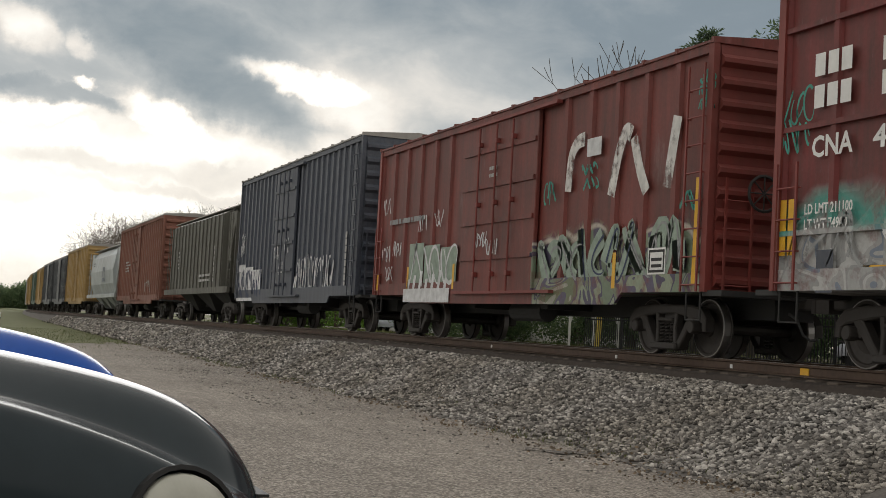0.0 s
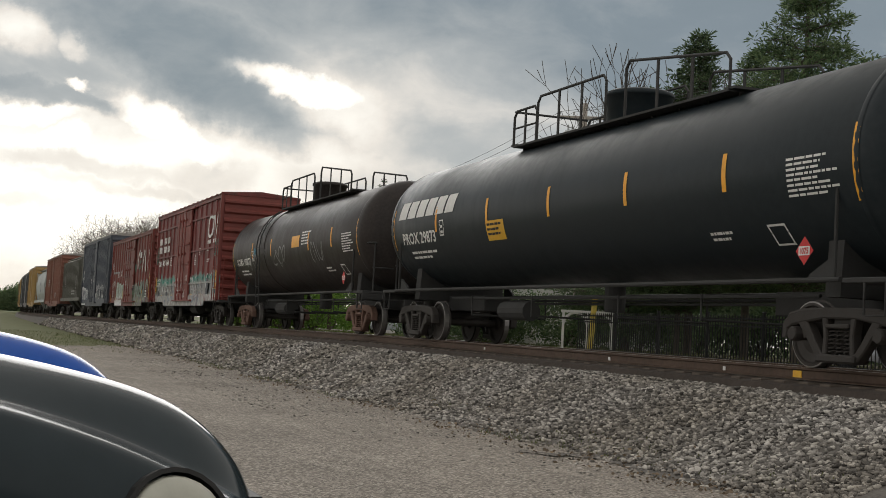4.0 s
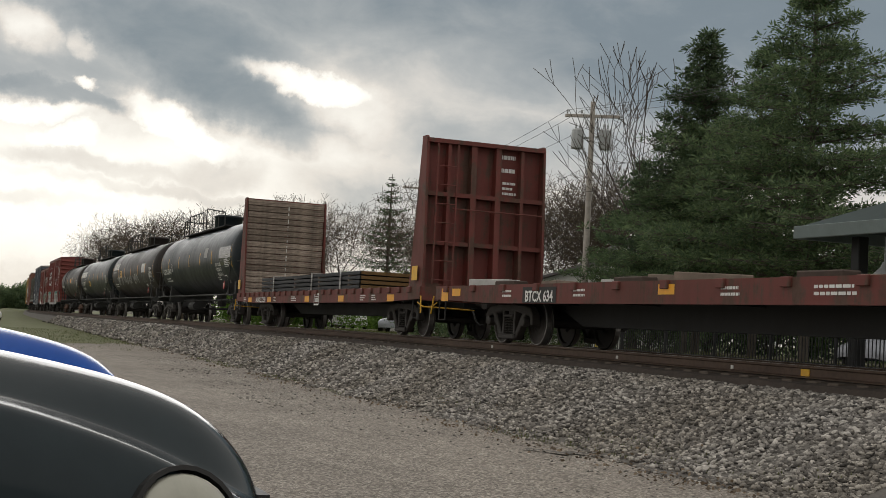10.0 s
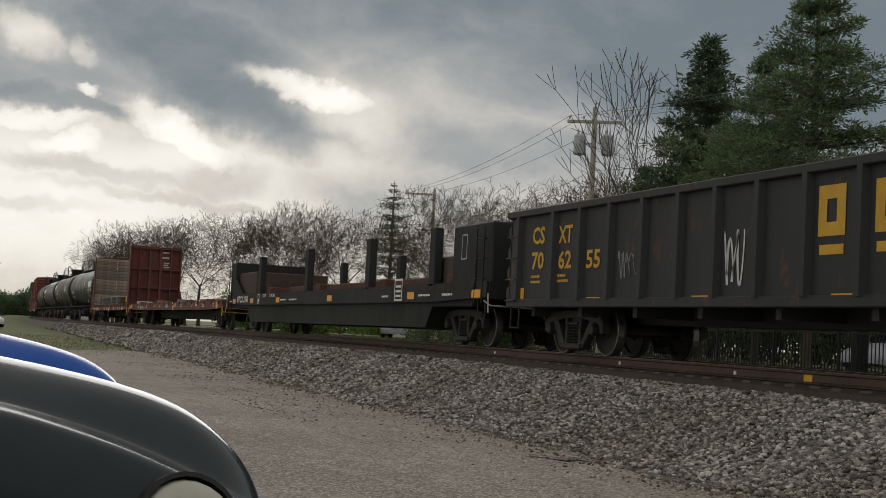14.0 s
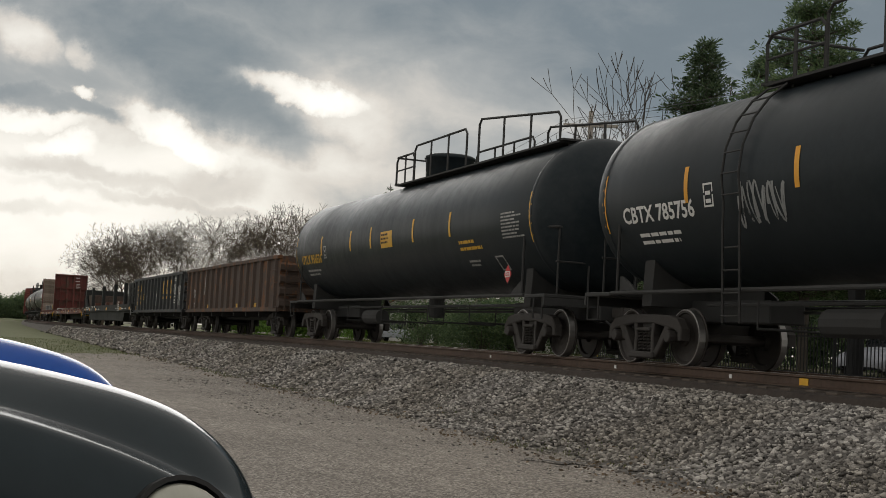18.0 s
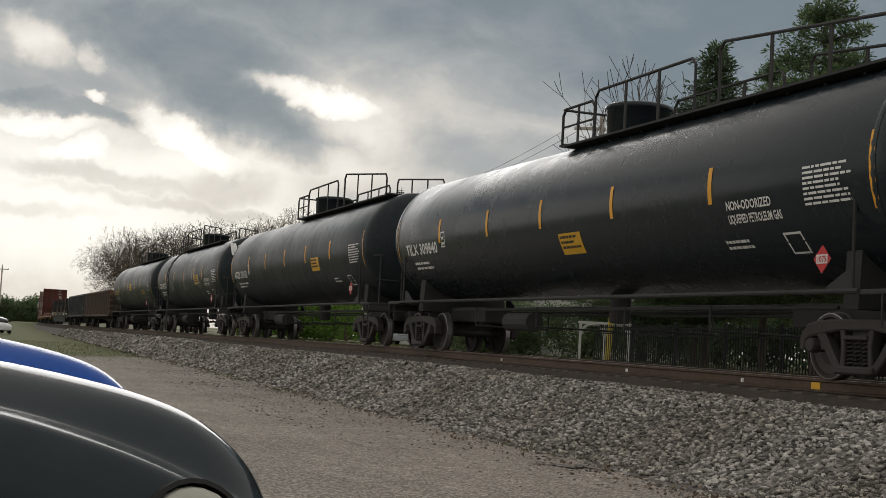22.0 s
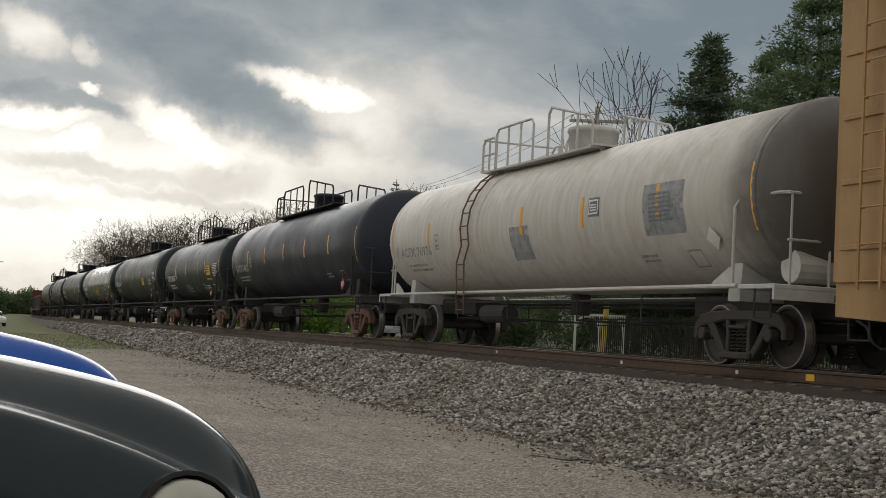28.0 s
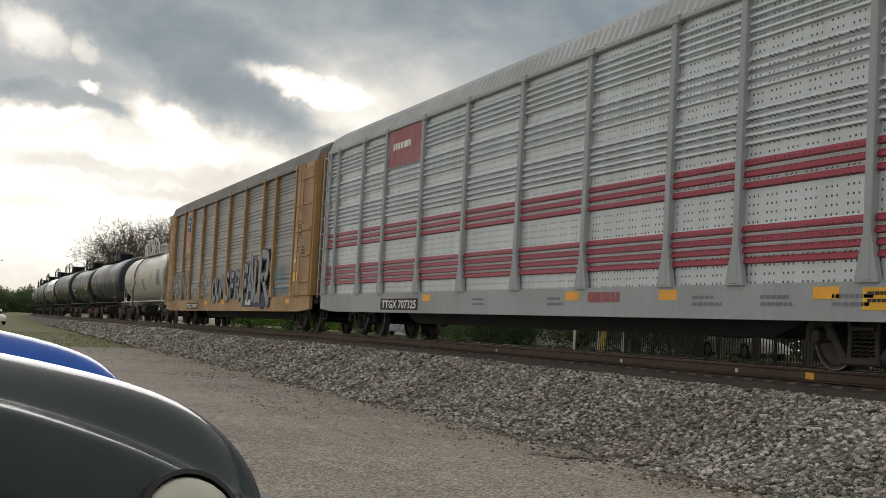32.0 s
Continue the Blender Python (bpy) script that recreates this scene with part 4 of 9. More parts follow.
        bm = ladder_mesh(z0 + 0.1, z1 - 0.4 if s < 0 else z0 + 1.6, 0.45, 0.42)
        part("side_ladder", bm, end_mat, car, m=pose(-hx - 0.03, s * (L - 0.35), 0))
        bm = ladder_mesh(z0 + 0.1, z0 + 1.6, 0.45, 0.42)
        part("end_ladder", bm, end_mat, car, m=pose(-hx + 0.4, s * (L + 0.1), 0, 0, 0, -90 * s))
        bm = B()
        box(bm, -hx, hx, L * s - 0.1, L * s + 0.42 * s, 0.92, 1.0) if s > 0 else box(bm, -hx, hx, -L - 0.42, -L + 0.1, 0.92, 1.0)
        part("crossover_platform", bm, M["under"], car)
        for x in (-hx, hx):
            part("stirrup", STIRRUP, None, car, m=pose(x, s * (L - 0.35), z0))
    bm = B()
    wheel_m = Matrix.Translation((-0.75, -L - 0.2, z0 + 1.5)) @ Matrix.Rotation(radians(90), 4, "X")
    lathe(bm, [(0.26, -0.015), (0.29, 0), (0.26, 0.015), (0.24, 0)], 20, wheel_m)
    for a in range(0, 180, 45):
        d = Vector((math.cos(radians(a)), 0, math.sin(radians(a)))) * 0.25
        c = Vector((-0.75, -L - 0.2, z0 + 1.5))
        rod(bm, c - d, c + d, 0.012, 5)
    part("brake_wheel", bm, M["under"], car)
    bm = B()
    extrude(bm, [(-hx - 0.06, z1), (hx + 0.06, z1), (hx + 0.06, z1 + 0.04), (0, z1 + 0.16), (-hx - 0.06, z1 + 0.04)], 1, -L - 0.03, L + 0.03)
    top = part("roof", bm, roof or mat, car)
    n = 15 if detail else 5
    bm = B()
    extrude(bm, [(-hx - 0.07, z1 - 0.01), (hx + 0.07, z1 - 0.01), (hx + 0.07, z1 + 0.075), (0, z1 + 0.20), (-hx - 0.07, z1 + 0.075)], 1, -0.035, 0.035)
    rib = finish("roof_rib", bm, roof or mat)
    for i in range(n + 1):
        part("roof_rib", rib, None, top, m=pose(0, -L + 2 * L * i / n, 0))
    bm = B()
    box(bm, -0.35, 0.35, -half + 0.85, half - 0.85, 0.62, 0.98)
    box(bm, -1.3, 1.3, -2.0, -1.7, 0.7, 0.98)
    box(bm, -1.3, 1.3, 1.7, 2.0, 0.7, 0.98)
    part("underframe", bm, M["under"], car)
    bm = B()
    rod(bm, (-0.9, -1.2, 0.66), (-0.9, 0.3, 0.66), 0.2, 12)
    part("air_reservoir", bm, M["under"], car)
    trucks(car, half, offset or half - 2.8)
    return car, Side(car, hx + 0.012), L, z0


# ---- tank cars ----
def tank_shell(H, R, zc, n=48):
    bm = B()
    prof = [(0, -H - R * 0.5)]
    for k in range(1, 9):
        a = radians(90 * k / 8)
        prof.append((R * math.sin(a), -H - R * 0.5 * math.cos(a)))
    for k in range(1, 7):
        prof.append((R, -H + 2 * H * k / 7))
    for k in range(8, 0, -1):
        a = radians(90 * k / 8)
        prof.append((R * math.sin(a), H + R * 0.5 * math.cos(a)))
    prof.append((0, H + R * 0.5))
    lathe(bm, prof, n, Matrix.Translation((0, 0, zc)) @ Matrix.Rotation(radians(-90), 4, "X"))
    return bm


def railing_mesh(a, b, z, x, tall=1.08, low=0.0, mid=True, posts=4):
    """Posts, bent top rail and mid rail along y from a down to b on one side."""
    bm = B()
    top = [(x, a, z), (x, a, z + tall - 0.12), (x, a - 0.12, z + tall), (x, b + 0.12, z + tall - low), (x, b, z + tall - low - 0.12), (x, b, z)]
    tube(bm, top, 0.028, 6)
    for i in range(1, posts):
        y = a + (b - a) * i / posts
        h = tall - low * i / posts
        box(bm, x - 0.012, x + 0.012, y - 0.035, y + 0.035, z, z + h)
    if mid:
        tube(bm, [(x, a, z + tall * 0.5), (x, b, z + tall * 0.5 - low * 0.5)], 0.02, 6)
    return bm


def tank_car(label, y0, y1, R, zc, mat, rail, dome_y, dome=(0.62, 0.55), pipe_mat=None, iron="iron", ladder=None, light=False, band=False):
    car, half = start_car("tank_car", label, y0, y1)
    H = half - 1.42
    pm = pipe_mat or M["under"]
    part("tank", tank_shell(H, R, zc), mat, car, smooth=True)
    for s in (1, -1):
        bm = B()
        lathe(bm, [(R + 0.006, -0.05), (R + 0.012, 0), (R + 0.006, 0.05)], 48, Matrix.Translation((0, s * (H - 0.1), zc)) @ Matrix.Rotation(radians(-90), 4, "X"))
        part("head_seam", bm, mat, car, smooth=True)
    if band:
        bm = B()
        lathe(bm, [(R + 0.004, -0.6), (R + 0.02, -0.58), (R + 0.02, 0.58), (R + 0.004, 0.6)], 48, Matrix.Translation((0, ladder, zc)) @ Matrix.Rotation(radians(-90), 4, "X"))
        part("jacket_band", bm, mat, car, "rust-streaked band under the ladder" if light else "")
    top, deck = zc + R, 1.17
    for s in (1, -1):
        bm = B()
        extrude(bm, [(-1.1, 0.95), (1.1, 0.95), (1.06, zc - 1.06), (0.75, zc - R * 0.86), (0, zc - R + 0.02), (-0.75, zc - R * 0.86), (-1.06, zc - 1.06)], 1, s * (H - 1.0) - 0.16, s * (H - 1.0) + 0.16)
        part("saddle", bm, pm if light else M["under"], car)
        bm = B()
        rbox(bm, -0.32, 0.32, min(s * (half - 0.75), s * (H - 3.4)), max(s * (half - 0.75), s * (H - 3.4)), 0.72, 1.08, 0.02)
        part("stub_sill", bm, M["under"], car)
        bm = B()
        a, b = sorted((s * (H - 0.35), s * (half - 0.85)))
        rbox(bm, -1.46, 1.46, a, b, deck - 0.07, deck, 0.012)
        box(bm, -1.46, 1.46, b - 0.05 if s > 0 else a, b if s > 0 else a + 0.05, deck - 0.22, deck - 0.07)
        part("end_platform", bm, pm, car)
        bm = B()
        e, i = half - 0.95, H - 0.55
        tube(bm, [(-1.42, s * i, deck), (-1.42, s * i, 2.3), (-1.38, s * (i + 0.1), 2.42), (-1.3, s * (e - 0.1), 2.46), (-1.2, s * e, 2.46), (1.2, s * e, 2.46), (1.3, s * (e - 0.1), 2.46), (1.38, s * (i + 0.1), 2.42), (1.42, s * i, 2.3), (1.42, s * i, deck)], 0.026, 6)
        for x in (-1.15, -0.5, 0.5, 1.15):
            tube(bm, [(x, s * e, deck), (x, s * e, 2.46)], 0.02, 6)
        tube(bm, [(-1.2, s * e, 1.8), (1.2, s * e, 1.8)], 0.02, 6)
        part("end_handrail", bm, pm, car)
        for x in (-1.44, 1.44):
            part("stirrup", STIRRUP, None, car, m=pose(x, s * (half - 1.15), deck - 0.05))
        for x in (-1, 1):
            bm = B()
            extrude(bm, [(0, 0), (0.55, 0), (0.5, 0.06), (0.08, 0.26), (0, 0.26)], 0, -0.02, 0.02)
            part("gusset", bm, pm, car, m=pose(x * 1.38, s * (H - 0.6), deck, 0, 0, 0 if s < 0 else 180))
    for x in (-1.44, 1.44):
        bm = B()
        tube(bm, [(x, -H + 0.4, deck - 0.02), (x, H - 0.4, deck - 0.02)], 0.035, 8)
        part("side_rail", bm, pm, car)
    # brake gear and pipes below the belly
    bm = B()
    rod(bm, (-0.75, H * 0.38, 0.72), (-0.75, H * 0.38 - 1.3, 0.72), 0.2, 12)
    part("air_reservoir", bm, M["under"], car)
    bm = B()
    for x, z, r in ((-0.55, 1.0, 0.03), (0.3, 0.92, 0.025), (0.9, 1.02, 0.03)):
        tube(bm, [(x, -H + 2.0, z), (x, H - 2.0, z)], r, 6)
    for y in (-H * 0.5, -H * 0.2, H * 0.2, H * 0.55):
        tube(bm, [(-0.9, y, 1.02), (-0.9, y, 0.62), (0.9, y, 0.62), (0.9, y, 1.02)], 0.022, 6)
    part("brake_rigging", bm, M["under"], car)
    bm = B()
    lathe(bm, [(0, 0.74), (0.18, 0.75), (0.2, 0.8), (0.2, zc - R + 0.08)], 14)
    part("outlet_valve", bm, M["under"], car)
    # top: protective housing, walkway, railings
    bm = B()
    r, h = dome
    lathe(bm, [(0, h + 0.07), (r * 0.9, h + 0.06), (r * 1.06, h + 0.01), (r * 1.06, h - 0.06), (r, h - 0.07), (r * 0.97, -0.25)], 22)
    part("dome", bm, pm if light else mat, car, m=pose(0, dome_y, top), smooth=True)
    a, b = rail
    walk_z = top + 0.05
    for s in (1, -1):
        bm = B()
        x = 0.62 * s
        box(bm, x - 0.26, x + 0.26, b, a, walk_z - 0.16, walk_z - 0.12)
        for k in range(int((a - b) / 0.9) + 1):
            y = min(a - 0.05, b + 0.05 + k * 0.9)
            box(bm, x - 0.03, x + 0.03, y - 0.03, y + 0.03, walk_z - 0.36, walk_z - 0.16)
        part("walkway", bm, pm, car)
        split = a - min(5.8, (a - b) * 0.5)
        step = a - (a - split) * 0.28
        part("railing", railing_mesh(a, step + 0.03, walk_z - 0.12, x + 0.24 * s, 0.72, 0, True, 2), pm, car)
        part("railing", railing_mesh(step, split, walk_z - 0.12, x + 0.24 * s, 0.88, 0, False, 3), pm, car)
        part("railing", railing_mesh(split - 0.75, b, walk_z - 0.12, x + 0.24 * s, 0.98, 0.40, False, 3), pm, car)
    for y in (a, b):
        bm = B()
        box(bm, -0.86, 0.86, y - 0.14, y + 0.14, walk_z - 0.13, walk_z - 0.09)
        part("walkway_end", bm, pm, car)
    part("end_rail", tube(B(), [(-0.86, a, walk_z + 0.6), (0.86, a, walk_z + 0.6)], 0.024, 6), pm, car)
    # centre ladder over the curve of the shell
    if ladder is None:
        trucks(car, half, H - 0.9, iron)
        return car, Side(car, R=R, c=zc), H
    bm = B()
    for y in (ladder - 0.22, ladder + 0.22):
        pts = [(-1.5, y, deck - 0.5), (-1.56, y, zc - R * 0.55)] + [(-(R + 0.10) * math.cos(radians(t)), y, zc + (R + 0.10) * math.sin(radians(t))) for t in (-15, 0, 15, 30, 45, 58)]
        tube(bm, pts, 0.02, 5)
    for k in range(11):
        if k < 4:
            p = (-1.53, deck - 0.4 + k * 0.33)
        else:
            t = radians(-10 + (k - 4) * 11)
            p = (-(R + 0.10) * math.cos(t), zc + (R + 0.10) * math.sin(t))
        tube(bm, [(p[0], ladder - 0.22, p[1]), (p[0], ladder + 0.22, p[1])], 0.014, 5)
    part("ladder", bm, M["rust_iron"] if light else pm, car, "rusty ladder over the shell" if light else "")
    trucks(car, half, H - 0.9, iron)
    return car, Side(car, R=R, c=zc), H


def placard(side, y, z, number=True, mat="red_sign"):
    """A diamond hazard plate on a bracket."""
    bm = B()
    for a, b, c, d in (((0, 0.19), (0.19, 0), (0.38, 0.19), (0.19, 0.38)),):
        bm.faces.new([bm.verts.new((*p, 0)) for p in (a, b, c, d)])
    pl = side.put("placard", bm, M[mat], y, z, "red diamond hazard plate" if mat == "red_sign" else "pale diamond plate", 0.05)
    bm = B()
    merge(bm, patch(0.07, 0.13, 0.31, 0.25))
    tag = side.put("placard_field", bm, M["white"], y, z, "", 0.056)
    tag.parent = pl
    if number:
        bm = text_plane("1075", 0.08, 0.2)
        for v in bm.verts:
            v.co.x += 0.09
            v.co.y += 0.15
        n = side.put("placard_number", bm, M["red_sign"], y, z, "", 0.062)
        n.parent = pl


def tank_marks(side, H, R, zc, strips, number=None, num_mat="white", seed=1, gas=None, yellow=None, spec=True, strip_mat="orange", hazard=True, num_y=None, num_h=0.26, small="white"):
    """Reflector strips, reporting marks and stencils on the camera side."""
    for f in (1, -1):
        side.put("reflector", patch(-0.055, 0, 0.055, 1.0, 8), M[strip_mat], f * (H - 0.12), zc - 0.62)
    if not isinstance(strips, tuple):
        strips = [H - 0.12 - (2 * H - 0.24) * (k + 1) / (strips + 1) for k in range(strips)]
    for y in strips:
        side.put("reflector", patch(-0.055, 0, 0.055, 0.56, 5), M[strip_mat], y, zc - 0.30)
    ny = num_y if num_y is not None else H - 0.75
    if number:
        side.put("reporting_mark", text_plane(number, num_h, 2.25), M[num_mat], ny, zc - 0.5)
    side.put("weight_stencil", bars(1.7, 0.26, 2, seed), M[small], ny - 0.4, zc - 0.9)
    side.put("class_plate", frame_bars(0.26, 0.36, 0.03, 2), M[small], ny - 2.55, zc - 0.4)
    if gas:
        for i, line in enumerate(gas):
            side.put("content_stencil", text_plane(line, 0.13, 1.15 if len(line) < 14 else 1.35), M["white"], -H + 3.5, zc - 0.42 - i * 0.19)
    if yellow:
        y, z = yellow
        pl = side.put("notice_plate", patch(0, 0, 0.92, 0.42, 3), M["yellow"], y, zc + z - 0.2, "yellow notice plate")
        tx = side.put("notice_bars", bars(0.8, 0.3, 3, seed + 4), M["under"], y - 0.06, zc + z - 0.14, "", 0.009)
        tx.parent = pl
    if spec:
        side.put("spec_panel", bars(1.1, 0.56, 8, seed + 9), M[small], -H + 1.57, zc - 0.52)
    side.put("small_stencil", bars(0.75, 0.2, 2, seed + 7), M[small], -H + 3.8, zc - 1.0)
    side.put("square_plate", frame_bars(0.42, 0.36, 0.035, 0), M[small], -H + 2.3, zc - 1.08)
    if hazard:
        placard(Side(side.car, 1.47), -H + 1.25, zc - 1.42)


# ---- covered hoppers ----
def covered_hopper(label, y0, y1, mat, style):
    car, half = start_car("covered_hopper", label, y0, y1)
    L, hx = half - 0.85, 1.55
    zb, zt = 1.45, 4.55
    bm = B()
    if style == "round":
        prof = [(-1.25, zb), (-1.5, zb + 0.7), (-1.58, zb + 1.6), (-1.42, zt - 0.5), (-1.05, zt), (1.05, zt), (1.42, zt - 0.5), (1.58, zb + 1.6), (1.5, zb + 0.7), (1.25, zb)]
    else:
        prof = [(-hx, zb), (-hx, zt - 0.15), (-hx + 0.25, zt), (hx - 0.25, zt), (hx, zt - 0.15), (hx, zb)]
    inset = 1.6
    extrude(bm, prof[::-1], 1, -L + inset, L - inset)
    for s in (1, -1):
        extrude(bm, [(-L * s + 0 * s, zt - 0.1), ((-L + inset) * s, zt - 0.1), ((-L + inset) * s, zb)][::s], 0, -hx + 0.2, hx - 0.2)
    part("body", bm, mat, car)
    if style != "round":
        bm = B()
        box(bm, -hx - 0.05, -hx + 0.02, -0.05, 0.05, zb, zt - 0.15)
        rib = finish("side_post", bm, mat)
        for i in range(15):
            y = -L + inset + 0.1 + (2 * L - 2 * inset - 0.2) * i / 14
            part("side_post", rib, None, car, m=pose(0, y, 0))
            part("side_post", rib, None, car, m=pose(0, y, 0, 0, 0, 180))
    bm = B()
    for s in (-1, 1):
        box(bm, s * hx - 0.06, s * hx + 0.06, -L, L, 1.2, 1.45)
    part("side_sill", bm, mat, car)
    for i in range(4 if style == "round" else 3):
        n = 4 if style == "round" else 3
        y = -L + inset + (2 * L - 2 * inset) * (i + 0.5) / n
        bm = B()
        w = (L - inset) / n * 0.95
        v = [bm.verts.new(p) for p in ((-1.3, y - w, zb), (1.3, y - w, zb), (1.3, y + w, zb), (-1.3, y + w, zb), (-0.5, y - 0.3, 0.5), (0.5, y - 0.3, 0.5), (0.5, y + 0.3, 0.5), (-0.5, y + 0.3, 0.5))]
        for f in ((0, 1, 2, 3), (7, 6, 5, 4), (0, 4, 5, 1), (1, 5, 6, 2), (2, 6, 7, 3), (3, 7, 4, 0)):
            bm.faces.new([v[k] for k in f])
        bmesh.ops.recalc_face_normals(bm, faces=bm.faces)
        part("hopper_bay", bm, M["under"] if style != "round" else mat, car)
    bm = B()
    for x in (-0.95, 0.95):
        box(bm, x - 0.3, x + 0.3, -L + 0.3, L - 0.3, zt + 0.12, zt + 0.16)
        for k in range(12):
            y = -L + 0.5 + (2 * L - 1) * k / 11
            box(bm, x - 0.03, x + 0.03, y - 0.03, y + 0.03, zt, zt + 0.12)
    part("running_board", bm, M["galv"], car)
    bm = B()
    for k in range(8):
        y = -L + 2 + (2 * L - 4) * k / 7
        rbox(bm, -0.35, 0.35, y - 0.5, y + 0.5, zt, zt + 0.14, 0.02)
    part("hatches", bm, mat, car)
    for s in (1, -1):
        part("end_ladder", ladder_mesh(1.3, zt - 0.1, 0.45, 0.4), mat, car, m=pose(-hx + 0.12, s * (L - 0.3), 0))
        bm = B()
        for x in (-1.3, 1.3):
            box(bm, x - 0.06, x + 0.06, s * (L - 0.1) - 0.06, s * (L - 0.1) + 0.06, 1.2, zt - 0.1)
        tube(bm, [(-1.3, s * L, 1.3), (1.3, s * L, 1.3)], 0.02)
        part("end_frame", bm, mat, car)
    bm = B()
    box(bm, -0.3, 0.3, -L, L, 0.7, 1.1)
    part("underframe", bm, M["under"], car)
    trucks(car, half, half - 2.9)
    return car, Side(car, hx + 0.055), L


# ---- flat cars, gondolas ----
def plank_mesh(w, h, t, mat):
    bm = B()
    rbox(bm, -w / 2, w / 2, -t / 2, t / 2, -h / 2, h / 2, 0.012)
    return finish("plank", bm, mat)


def flat_base(car, half, L, zd, zs, mat, depth=0.45, pockets=22, belly=None, belly_mat=None):
    """Deck, side sills, stake pockets and centre sill."""
    hx = 1.55
    bm = B()
    for s in (-1, 1):
        extrude(bm, [(-L, zd), (-L, zs + 0.08), (-L + 3.2, zs), (L - 3.2, zs), (L, zs + 0.08), (L, zd)], 0, s * hx - 0.05, s * hx + 0.03)
    box(bm, -hx, hx, -L - 0.06, -L + 0.04, zs + 0.05, zd)
    box(bm, -hx, hx, L - 0.04, L + 0.06, zs + 0.05, zd)
    part("side_sill", bm, mat, car)
    bm = B()
    box(bm, -hx + 0.04, hx - 0.04, -L, L, zd - 0.09, zd - 0.01)
    part("deck", bm, M["deckwood"], car)
    bm = B()
    if belly:
        extrude(bm, [(-L + 1.0, zd - 0.1), (-L + 1.0, 0.85), (-L + 3.5, 0.85), (-L + 3.9, belly), (L - 3.9, belly), (L - 3.5, 0.85), (L - 1.0, 0.85), (L - 1.0, zd - 0.1)], 0, -1.5, 1.5)
    else:
        extrude(bm, [(-L + 0.3, zd - 0.1), (-L + 0.3, 0.74), (-L + 4.0, 0.74), (-L + 5.0, depth), (L - 5.0, depth), (L - 4.0, 0.74), (L - 0.3, 0.74), (L - 0.3, zd - 0.1)], 0, -0.35, 0.35)
    for k in range(9):
        y = -L + 1.5 + (2 * L - 3) * k / 8
        box(bm, -hx + 0.06, hx - 0.06, y - 0.08, y + 0.08, zd - 0.35, zd - 0.1)
    part("underframe", bm, belly_mat or M["under"], car)
    bm = B()
    rbox(bm, -0.07, 0.0, -0.11, 0.11, 0.0, 0.14, 0.01)
    pk = finish("stake_pocket", bm, mat)
    for i in range(pockets):
        y = -L + 0.7 + (2 * L - 1.4) * i / (pockets - 1)
        for s in (1, -1):
            part("stake_pocket", pk, None, car, m=pose(-s * (hx + 0.03), y, (zd + zs) / 2 + 0.05, 0, 0, 0 if s > 0 else 180))
    for s in (1, -1):
        for x in (-hx, hx):
            part("stirrup", STIRRUP, None, car, m=pose(x, s * (L - 0.35), zs + 0.05))
        bm = B()
        tube(bm, [(-hx - 0.05, s * L - s * 0.1, zs), (-hx - 0.05, s * (L + 0.28), zs - 0.1), (-0.5, s * (L + 0.34), zs - 0.12)], 0.015, 6)
        tube(bm, [(-hx - 0.05, s * (L + 0.1), zs + 0.15), (-hx - 0.07, s * (L + 0.2), zs - 0.25)], 0.018, 6)
        part("uncoupling_lever", bm, M["gold"] if mat == M["flat_red"] else M["dull_white"], car)


